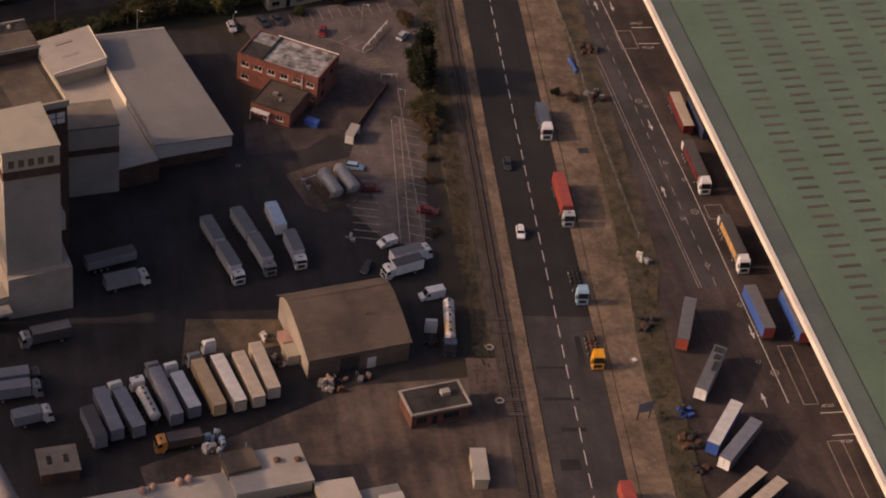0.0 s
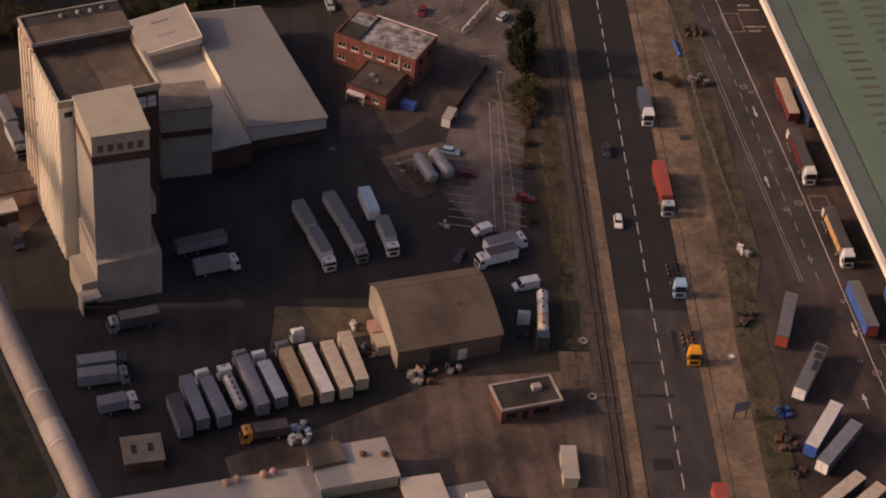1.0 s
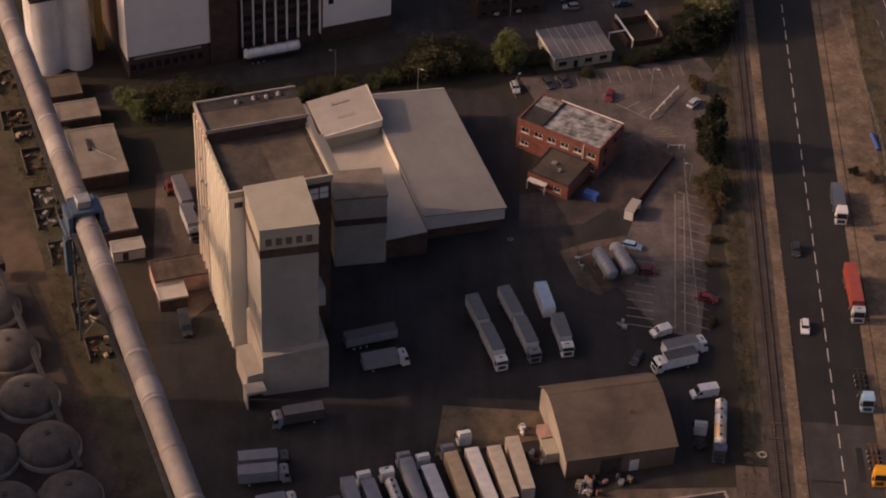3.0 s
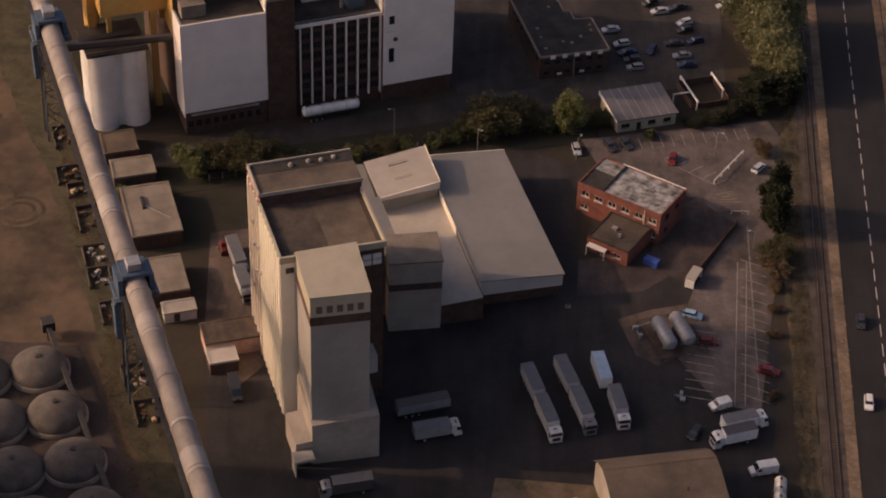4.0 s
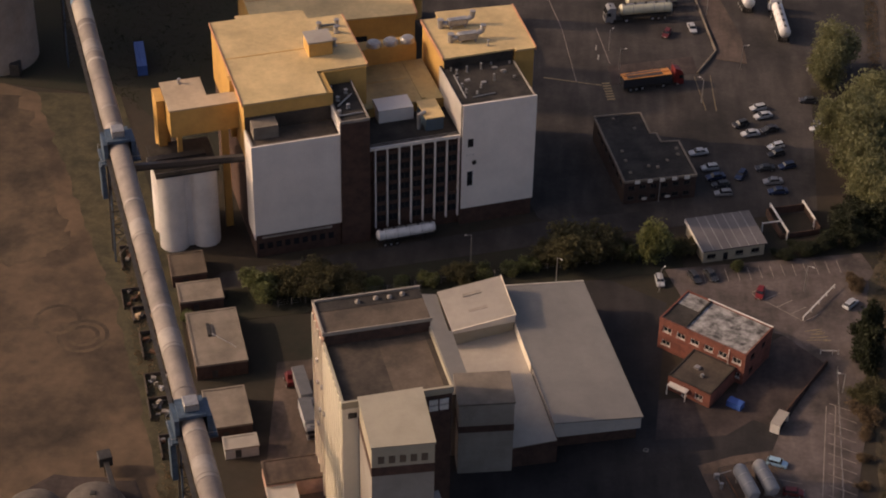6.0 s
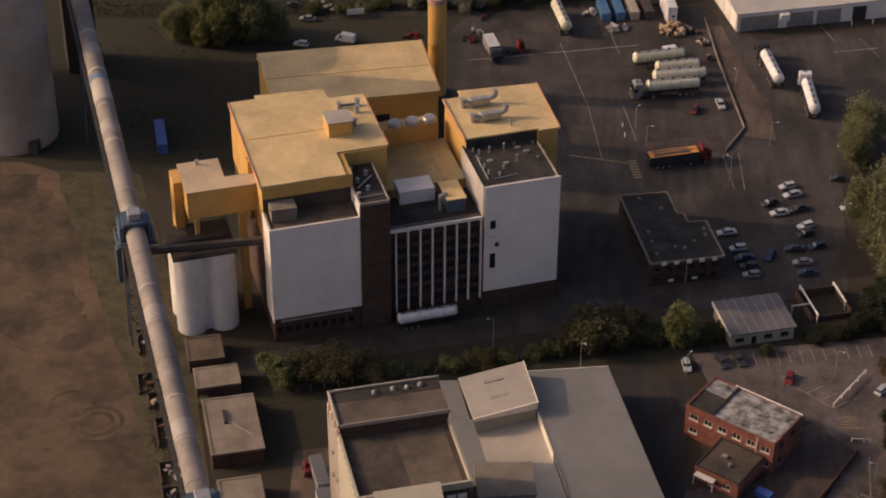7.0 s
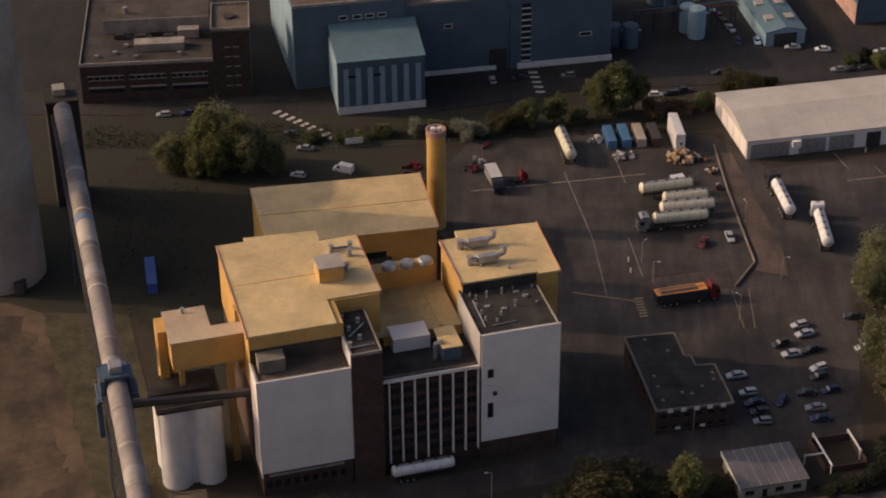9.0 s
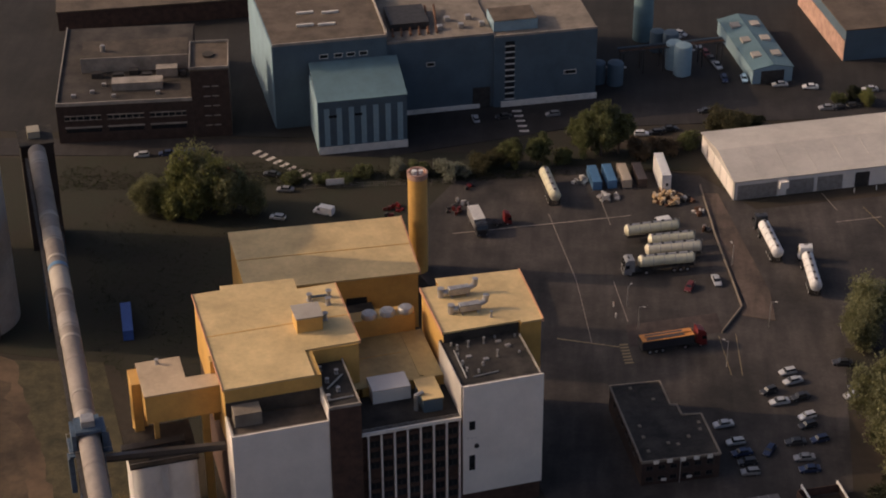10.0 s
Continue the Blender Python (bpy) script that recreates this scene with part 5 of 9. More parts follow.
part("beam", M().cbox(-3.4, 0.98, 3.5, 3.75, 2.3, 2.6, 0.03), FRAME, pen, "white beam")
for x, y in ((1.02, -0.7), (1.02, 10.0), (8.85, 2.6), (8.85, 9.7), (-3.3, 3.5)):
    part("post", M().box(x, x + 0.25, y, y + 0.25, 0, 2.29), FRAME, pen)

# -- white warehouse by the tanker yard --
wh = thing("warehouse", 51.7, 157.0, 16.2, "long white sheet-clad warehouse with a low-pitched roof", "warehouse")
part("wall", M().profile([(0, 0), (0, 5.6), (13.5, 7.6), (27, 5.6), (27, 0)], 0, 0.4), GREY_CLAD, wh)
part("wall", M().box(0.4, 80, 0, 0.35, 0, 5.5), WHITE_CLAD, wh)
part("wall", M().box(0.4, 80, 26.65, 27, 0, 5.5), WHITE_CLAD, wh)
part("roof", M().profile([(-0.4, 5.55), (13.5, 7.65), (13.5, 7.9), (-0.4, 5.8)], -0.4, 80), SHEET_N, wh)
part("roof", M().profile([(13.52, 7.65), (27.4, 5.55), (27.4, 5.8), (13.52, 7.9)], -0.4, 80), SHEET_N, wh)
for k in range(9):
    part("roof_seam", M().profile([(-0.4, 5.8), (13.5, 7.9), (13.5, 7.97), (-0.4, 5.87)], 7 + k * 8, 7.25 + k * 8), SHEET_N, wh)
for k, (x0, x1) in enumerate(((1.0, 11.8), (14.5, 22.0), (23, 30), (33.5, 37.5), (44, 48), (54, 58))):
    part("door", M().cbox(x0, x1, -0.12, -0.01, 0.05, 4.4, 0.03), GREYMET if k < 3 else DARKMET, wh, "grey shutter door")
for k in range(5):
    part("wall_panel", M().cbox(-0.1, -0.01, 1 + k * 5.2, 5.6 + k * 5.2, 0.4, 5.0, 0.02), WHITE_CLAD, wh)
part("porch", M().cbox(11.9, 14.4, -2.0, -0.02, 3.0, 5.0, 0.04), WHITE_CLAD, wh)

# -- blue works --
bl = thing("blue_works", -73.4, 187.6, 15.5, "large slate-blue clad works with felt roofs", "factory")
part("wall", M().prism([(0, 0), (31.5, 0), (31.5, 42), (-2, 42)], 0, 25.6), BLUE_CLAD, bl, "slate-blue high block")
# Sun-facing side gets a paler blue sheet: sunlight painted as cladding.
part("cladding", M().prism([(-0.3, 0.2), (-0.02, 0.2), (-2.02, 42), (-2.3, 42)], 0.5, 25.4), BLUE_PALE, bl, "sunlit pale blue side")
part("roof", M().prism([(0.2, 0.3), (31.3, 0.3), (31.3, 41.8), (-1.8, 41.8)], 25.602, 25.9), FELT_B, bl)
part("parapet", M().box(0, 31.5, -0.1, 0.29, 25.4, 26.2).box(31.31, 31.8, 0, 42, 25.4, 26.6), CONCRETE, bl)
for x, y in ((8, 10), (14, 9.5), (9, 18), (16, 17)):
    part("rooflight", M().cbox(x, x + 4.8, y, y + 0.7, 25.9, 26.5, 0.05), FRAME, bl)
part("wall", M().box(31.52, 62, 1.0, 42, 0, 22.6), BLUE_CLAD, bl)
part("roof", M().box(31.82, 61.9, 1.2, 41.8, 22.602, 22.9), STONE, bl)
part("wall", M().box(62.02, 91.6, 0.2, 42, 0, 22.0), BLUE_CLAD, bl)
part("roof", M().box(62.2, 91.4, 0.4, 41.8, 22.002, 22.3), STONE, bl)
part("parapet", M().box(31.82, 62, 0.9, 1.2, 22.5, 23.2).box(62.02, 91.6, 0.1, 0.4, 21.9, 22.6), CONCRETE, bl)
part("plinth", M().box(33, 58, 0.7, 0.99, 0, 1.4).box(64, 92, -0.15, 0.19, 0, 1.8), FRAME, bl, "white painted plinth")
block(bl, "lift_house", 62.3, 75, 3, 12, 22.3, 25.4, BLUE_PALE)
part("roof", M().box(62.5, 74.8, 3.2, 11.8, 25.402, 25.6), FELT_B, bl)
block(bl, "lift_house", 34, 45, 8, 20, 22.9, 25.0, DARKMET)
for k in range(6):
    part("roof_pipe", M().cyl((34 + k * 2.5, 4, 23.4), (36 + k * 2.5, 20, 24.2), 0.35, 8), RUST, bl)
for k in range(5):
    block(bl, "roof_box", 47 + k * 3, 48.5 + k * 3, 6 + (k % 2) * 5, 7.5 + (k % 2) * 5, 22.9, 24.2, GREYMET)
for k in range(10):
    o = part("window", cached(("stair_window",), lambda: M().box(-1.4, 1.4, -0.1, 0.05, 0, 0.35)), FRAME, bl)
    o.location = (66.5, 0.2, 2.2 + k * 1.85)
    part("pane", cached(("stair_pane",), lambda: M().box(-1.3, 1.3, -0.06, 0.03, 0.36, 1.6)), GLASS, o)
for x, z, w in ((14, 20.5, 2.4), (18, 20.5, 2.4), (21.5, 20.5, 2.4), (25, 20.5, 2.4), (44, 14.5, 2.4), (84, 8.5, 3.6)):
    off = 0 if x < 31 else (1.0 if x < 62 else 0.2)
    o = part("window", M().box(-w / 2, w / 2, -0.1, 0.02, 0, 0.15).box(-w / 2, w / 2, -0.1, 0.02, 1.2, 1.35).box(-w / 2, -w / 2 + 0.15, -0.1, 0.02, 0.15, 1.2).box(w / 2 - 0.15, w / 2, -0.1, 0.02, 0.15, 1.2), FRAME, bl)
    o.location = (x, off, z)
    part("pane", M().box(-w / 2 + 0.16, w / 2 - 0.16, -0.05, 0.0, 0.16, 1.19), GLASS, o)
part("door", M().cbox(56, 61, 0.8, 0.98, 0.05, 6.5, 0.05), DARKMET, bl, "tall dark doorway")
part("wall", M().prism([(9.8, -17), (34, -17), (34, -0.02), (9.8, -0.02)], 0, [16.0, 16.0, 19.5, 19.5]), BLUE_CLAD, bl, "projecting lower bay")
part("roof", M().add([(9.6, -17.3, 16.3), (34.2, -17.3, 16.3), (34.2, -0.15, 19.8), (9.6, -0.15, 19.8), (9.6, -17.3, 16.01), (34.2, -17.3, 16.01), (34.2, -0.15, 19.51), (9.6, -0.15, 19.51)],
                     [(0, 1, 2, 3), (7, 6, 5, 4), (0, 4, 5, 1), (1, 5, 6, 2), (2, 6, 7, 3), (3, 7, 4, 0)]), TEAL, bl, "pale teal sheet roof")
# Same paler blue for the sunlit side of the lower bay.
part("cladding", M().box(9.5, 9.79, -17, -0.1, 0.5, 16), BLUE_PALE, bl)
for k in range(7):
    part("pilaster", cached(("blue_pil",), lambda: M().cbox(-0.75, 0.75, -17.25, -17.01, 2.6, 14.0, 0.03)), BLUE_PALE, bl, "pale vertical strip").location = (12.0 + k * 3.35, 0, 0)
part("plinth", M().box(9.7, 34.1, -17.3, -17.01, 0, 2.3), FRAME, bl)
for x in (12.5, 19.5):
    part("window", M().box(x, x + 2.2, -17.32, -17.26, 11.3, 12.0), GLASS, bl)

# -- brick works beyond the meadow --
lb = thing("brick_works", -131.9, 175.2, 9.8, "long brown brick works with stepped flat roofs", "factory")
part("wall", M().box(0, 37, 0, 48, 0, 11.6), BRICK_W, lb)
part("roof", M().box(0.3, 36.8, 0.3, 47.8, 11.602, 11.9), FELT_W, lb)
part("wall", M().box(6, 36, 19, 31, 11.9, 15.6), BRICK_W, lb)
part("roof", M().box(6.2, 35.8, 19.2, 30.8, 15.602, 15.9), FELT_M, lb)
part("wall", M().box(37.02, 47.4, 0, 16, 0, 20.5), BRICK_W, lb, "square brick stair tower")
part("roof", M().cbox(36.8, 47.6, -0.2, 16.2, 20.502, 21.0, 0.05), FELT_B, lb)
part("parapet", M().box(36.8, 47.6, -0.2, 0.1, 21.0, 21.7).box(36.8, 47.6, 15.9, 16.2, 21.0, 21.7).box(36.8, 37.1, 0.1, 15.9, 21.0, 21.7).box(47.3, 47.6, 0.1, 15.9, 21.0, 21.7), CONCRETE, lb)
part("roof_hatch", M().cyl((42, 8, 21.0), (42, 8, 21.6), 1.6, 18), FELT, lb)
part("flue", M().cyl((12, 24, 15.9), (12, 24, 17.8), 0.7, 12), GREYMET, lb)
part("roof_ledge", M().box(6, 36, 18.7, 18.98, 11.97, 16.4), CONCRETE, lb, "pale parapet of the raised block")
block(lb, "plant_room", 15, 29, 7, 11, 11.9, 14.2, CONCRETE)
# Flat dark felt paints the shade of a sunken court onto the roof.
part("roof", M().box(13, 36.7, 11.2, 18.9, 11.85, 11.96), FELT, lb, "dark sunken roof area")
block(lb, "plant_room", 27, 33, 14, 17, 11.97, 14.6, CONCRETE)
for x, y, w in ((15, 14, 3), (19.5, 16, 2.4), (23, 13.5, 2.8), (9, 15, 3), (30, 17, 2.5), (33.5, 14, 1.6)):
    block(lb, "roof_box", x, x + w, y, y + 1.8, 11.97, 13.4, DARKMET)
part("parapet", M().box(0, 37, -0.05, 0.29, 11.5, 12.5).box(0, 0.29, 0.29, 48, 11.5, 12.5), CONCRETE, lb)
for k in range(3):
    part("window_band", M().box(2 + k * 11.6, 12 + k * 11.6, -0.12, 0.02, 8.3, 8.6).box(2 + k * 11.6, 12 + k * 11.6, -0.12, 0.02, 7.0, 7.2), CONCRETE, lb)
    part("pane", M().box(2.2 + k * 11.6, 11.8 + k * 11.6, -0.05, 0.0, 7.21, 8.29), GLASS, lb)
    part("window_band", M().box(2 + k * 11.6, 12 + k * 11.6, -0.12, 0.02, 4.6, 5.1), CONCRETE, lb)
    part("pane", M().box(2.2 + k * 11.6, 11.8 + k * 11.6, -0.05, 0.0, 3.3, 4.59), GLASS, lb)
    for q in range(5):
        part("mullion", cached(("lb_mull",), lambda: M().box(-0.12, 0.12, -0.1, 0.03, 7.21, 8.29)), CONCRETE, lb).location = (3.6 + k * 11.6 + q * 1.8, 0, 0)
for k in range(5):
    for x in (41.2, 43.6):
        part("window", cached(("lb_win",), lambda: M().box(-0.9, 0.9, -0.1, 0.02, 0, 0.3)), CONCRETE, lb).location = (x, 0, 3.5 + k * 3)
for x, y in ((4, 4), (9, 6), (12, 10), (15, 3), (27, 4)):
    block(lb, "roof_box", x, x + 1.2, y, y + 1, 11.9, 12.7, GREYMET)

# -- far buildings --
nb = thing("teal_workshop", 71.68, 226.56, 104.9, "small workshop with a teal sheet roof", "workshop")
part("wall", M().profile([(0, 0), (0, 4.5), (6, 5.8), (12, 4.5), (12, 0)], 0, 34), BLUE_PALE, nb)
part("roof", M().profile([(-0.3, 4.5), (6, 5.9), (6, 6.1), (-0.3, 4.7)], -0.3, 34.3), TEAL, nb)
part("roof", M().profile([(6.02, 5.9), (12.3, 4.5), (12.3, 4.7), (6.02, 6.1)], -0.3, 34.3), TEAL, nb)
part("door", M().box(-0.08, -0.01, 2.5, 9.5, 0, 4.0), DARKMET, nb)
for k in range(3):
    for s in (1.5, 7.5):
        part("rooflight", M().box(6 + k * 10, 9 + k * 10, s, s + 2.6, 5.0 if s < 3 else 5.05, 6.0), SHEET_W, nb)
ne = thing("blue_warehouse", 87.71, 240.17, 15, "blue clad warehouse with a brown roof", "warehouse")
part("wall", M().box(0, 60, 0, 40, 0, 10), BLUE_CLAD, ne)
part("cladding", M().box(-0.2, -0.02, 0, 40, 0, 6.5), BRICK_P, ne, "sunlit brick side")
part("roof", M().box(-0.3, 60.3, -0.3, 40.3, 10.002, 10.4), SHEET_BR, ne)
for x, y, h, r in ((28.6, 251.5, 18, 3.0), (36.78, 241.28, 7, 2.4), (39.99, 229.02, 9, 2.6), (37.45, 232.73, 8, 2.4), (20.44, 221.49, 6.5, 2.4), (15.51, 222.24, 6, 2.2), (32.79, 243.97, 6, 2.2)):
    tk = thing("storage_tank", x, y, 0, "upright blue-grey process tank", "tank", "process tanks")
    part("shell", M().lathe([(r, 0), (r, h), (r * 0.9, h + 0.4), (0.3, h + 0.8)], 20), (TEAL if h > 12 else BLUE_PALE if h > 7.5 else BLUE_CLAD), tk, smooth=True)
    part("platform", M().box(r - 0.2, r + 0.8, -0.6, 0.6, h - 1.2, h - 1.1), GREYMET, tk)

# pipe rack among the process tanks
pr_ = thing("pipe_rack", 22.28, 228.25, 16.8, "dark steel pipe rack among process tanks", "pipe rack")
for k in range(6):
    part("frame", M().box(k * 6 - 0.15, k * 6 + 0.15, -2, -1.7, 0, 7).box(k * 6 - 0.15, k * 6 + 0.15, 1.7, 2, 0, 7).box(k * 6 - 0.15, k * 6 + 0.15, -2, 2, 7, 7.3), DARKMET, pr_)
for k in range(4):
    part("pipe", M().cyl((-1, -1.5 + k, 7.5), (31, -1.5 + k, 7.5), 0.22, 8), (DARKMET, RUST, DARKMET, BLUE_CLAD)[k], pr_)
wp = thing("pipe_rack", -75.59, 195.46, 106.5, "thin steel gantry along the works' side", "pipe rack")
for k in range(6):
    part("frame", M().box(k * 5 - 0.12, k * 5 + 0.12, -0.1, 0.1, 0, 12 - k).box(k * 5 - 0.12, k * 5 + 0.12, -1.6, 0.1, 11.7 - k, 12 - k), DARKMET, wp)
part("pipe", M().cyl((0, 0, 12.2), (25, 0, 7.2), 0.3, 8), GREYMET, wp)
fl_ = thing("far_sheds", -149.12, 245.03, 13.6, "low brown sheds beyond the works", "shed")
part("wall", M().box(0, 62, 0, 18, 0, 6), BRICK_D, fl_)
part("roof", M().cbox(-0.4, 62.4, -0.4, 18.4, 6.002, 6.5, 0.05), FELT_B, fl_)
# -- big pale tank tower by the meadow --
bt = thing("storage_tower", -132.11, 89.69, 1.2, "huge grey concrete cylindrical storage tower", "silo", "storage towers")
part("shell", M().lathe([(11.0, 0), (11.0, 74), (9, 76), (0.5, 77)], 48), TOWER_CONC, bt, smooth=True)
part("door", M().cbox(6.0, 8.4, -10.4, -7.6, 0.1, 3.4, 0.05), DARKMET, bt)
# Unseen copies: the first is added to shade the meadow, three shade the yard.
for tx, ty, ts in ((-163.85, 110.64, 1.1), (-115.0, -103.3, 1.0), (-115.0, -125.2, 1.0), (-116.0, -147.0, 1.0)):
    copy_thing(bt, pose(tx, ty, 0) @ Matrix.Diagonal((ts, ts, ts * 0.77, 1)))

# -- low round tanks on the bare land --
rt = thing("round_tank", -74.2, -71.1, 0, "low round tank with a weathered domed top", "tank", "low round tanks")
part("shell", M().lathe([(6.0, 0), (6.0, 1.0), (5.85, 1.2), (5.7, 1.2)], 40), CONCRETE, rt, smooth=True)
part("cover", M().lathe([(6.0 * math.cos(a) - 0.28, 1.2 + 3.4 * math.sin(a)) for a in (k * math.pi / 20 for k in range(10))] + [(0.3, 4.6)], 40), TANK_TOP, rt, "weathered grey dome", True)
part("hatch", M().cbox(-0.5, 0.5, -0.5, 0.5, 4.5, 4.8, 0.05), DARKMET, rt)
for k in range(6):
    if k:
        copy_thing(rt, pose(-74.2 + k * 5.35, -71.1 - k * 12.6, 0, 0, 0, 40 * k))
    copy_thing(rt, pose(-85.1 + k * 5.35, -73.9 - k * 12.6, 0, 0, 0, 25 * k))
    if 1 < k < 4:
        copy_thing(rt, pose(-96.0 + k * 5.35, -76.7 - k * 12.6, 0, 0, 0, 70 * k))

# -- green dock warehouse --
gw = thing("dock_warehouse", 139.12, -300.00, 0.48, "vast warehouse with a green sheet roof and cream eaves", "warehouse")
# Wall colour is darkened to carry the shade below the eaves.
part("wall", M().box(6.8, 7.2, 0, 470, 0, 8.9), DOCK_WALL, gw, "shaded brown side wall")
part("fascia", M().cbox(-0.55, 0.58, -0.3, 470.3, 7.9, 9.2, 0.05), FASCIA, gw, "cream eaves fascia")
part("roof", M().add([(0.58, 0, 9.0), (5.2, 0, 9.2), (5.2, 470, 9.2), (0.58, 470, 9.0), (0.58, 0, 8.7), (5.2, 0, 8.9), (5.2, 470, 8.9), (0.58, 470, 8.7)],
                     [(0, 1, 2, 3), (7, 6, 5, 4), (0, 4, 5, 1), (1, 5, 6, 2), (2, 6, 7, 3), (3, 7, 4, 0)]), GREEN_DARK, gw, "dark green gutter strip")
part("gutter", M().box(5.22, 5.5, 0, 470, 8.9, 9.1), DARKMET, gw)
part("roof", M().add([(5.52, 0, 9.2), (62, 0, 12.6), (62, 470, 12.6), (5.52, 470, 9.2), (5.52, 0, 8.8), (62, 0, 12.2), (62, 470, 12.2), (5.52, 470, 8.8)],
                     [(0, 1, 2, 3), (7, 6, 5, 4), (0, 4, 5, 1), (1, 5, 6, 2), (2, 6, 7, 3), (3, 7, 4, 0)]), GREEN_ROOF, gw, "green ribbed sheet roof")
part("wall", M().box(61, 62, 0, 470, 0, 12.2), BRICK_D, gw)
rl = cached(("gw_rl",), lambda: M().prism([(0, -0.45), (4.9, -0.45), (4.9, 0.45), (0, 0.45)], -0.2, [0.05, 0.345, 0.345, 0.05]))
for c in range(5):
    for i in range(57):
        o = part("rooflight", rl, ROOFLIGHT, gw)
        x = 12.6 + c * 9.7
        o.location = (x, 130 + i * 3.35 + c * 0.6, 9.2 + (x - 5.52) * 0.0602)
for k in range(5):
    part("door", M().cbox(6.62, 6.79, 150 + k * 32, 156 + k * 32, 0.1, 5.0, 0.03), DARKMET, gw)

# -- building at the near edge of the yard --
fb = thing("workshop", -0.77, -164.38, 9.7, "low workshop with pale stepped sheet roofs", "workshop")
part("wall", M().box(-14, 22.0, -11.5, 17.0, 0, 4.6), CREAM_CLAD, fb)
part("roof", M().prism([(-14.3, -11.8), (21.98, -11.8), (21.98, 17.3), (-14.3, 17.3)], 4.602, [5.6, 5.6, 4.9, 4.9]), SHEET_W, fb, "pale sheet roof")
part("roof_joint", M().box(-14.2, 21.9, 5.0, 5.12, 5.2, 5.34), GREYMET, fb)
part("wall", M().box(22.0, 36.2, 10.4, 20.0, 0, 5.6), CREAM_CLAD, fb)
part("roof", M().prism([(21.99, 10.1), (36.5, 10.1), (36.5, 20.3), (21.99, 20.3)], 5.602, [6.3, 6.3, 5.8, 5.8]), SHEET_W, fb, "pale raised roof section")
part("clerestory", M().prism([(21.8, 14.9), (28.0, 15.3), (27.6, 20.4), (21.6, 20.2)], 5.0, 6.9), SHEET_BR, fb, "grey-brown box on the roof")
part("vent_pipe", M().cyl((26.6, 20.6, 5.6), (26.6, 20.6, 7.9), 0.12, 8), GREYMET, fb)
for x, y in ((31.3, 16.6), (35.0, 15.8)):
    part("roof_vent", cached(("fb_vent",), lambda: M().lathe([(0.55, 0), (0.55, 0.5), (0.7, 0.6), (0.3, 0.9)], 12)), RUST, fb).location = (x, y, 5.9)
part("wall", M().box(22.0, 36.2, 4.0, 10.05, 0, 3.2), DULL_CLAD, fb, "shaded lower bay")
part("roof", M().cbox(22.0, 36.4, 3.8, 10.05, 3.202, 3.5, 0.04), FELT, fb)
part("wall", M().prism([(36.5, -11.5), (43.4, -11.5), (43.4, 9.2), (36.5, 10.2)], 0, 4.9), CREAM_CLAD, fb)
part("roof", M().prism([(36.52, -11.8), (43.5, -11.8), (43.5, 9.5), (36.52, 10.5)], 4.902, [5.2, 5.9, 5.9, 5.2]), SHEET_W, fb)
part("wall", M().box(43.52, 51.0, -11.5, 6.8, 0, 4.4), GREY_CLAD, fb)
part("roof", M().cbox(43.52, 51.3, -11.8, 7.0, 4.402, 4.8, 0.05), SHEET, fb)
block(fb, "roof_box", 46.6, 51.0, 0.6, 4.0, 4.8, 5.9, GREY_CLAD)
for x, y in ((6.4, 16.0), (8.4, 16.4), (13.2, 16.5), (15.0, 16.7)):
    part("roof_vent", cached(("fb_pot",), lambda: M().lathe([(0.65, 0), (0.65, 0.5), (0.8, 0.65), (0.55, 1.1), (0.2, 1.25)], 14)), BRICK_P, fb).location = (x, y, 4.9)
ks = thing("kiosk", 63.6, -147.2, -5.0, "small cream kiosk beside the gate", "kiosk")
part("body", M().cbox(0, 2.7, 0, 8.0, 0, 2.6, 0.06), CREAM_CLAD, ks)
part("roof", M().cbox(-0.15, 2.85, -0.15, 8.15, 2.602, 2.8, 0.03), SHEET_W, ks)
part("door", M().box(-0.06, -0.005, 3.0, 4.0, 0.05, 2.1), DARKMET, ks)
part("hood", M().cbox(0.8, 2.0, 8.2, 9.0, 0.0, 1.6, 0.05), FRAME, ks)

# ---- vehicles: +y is forward, origin on the ground under the middle ----
def wheel(parent, x, y, r=0.5, w=0.32):
    o = part("wheel", cached(("wheel", r, w), lambda: M().cyl((-w / 2, 0, 0), (w / 2, 0, 0), r, 14)), RUBBER, parent)
    o.location = (x, y, r)
    part("rim", cached(("rim", r, w), lambda: M().cyl((-w / 2 - 0.02, 0, 0), (w / 2 + 0.02, 0, 0), r * 0.58, 10)), RIM, o)
    return o


def mesh_of(key, make, material, smooth=False):
    return cached((*key, material.name), make, smooth)


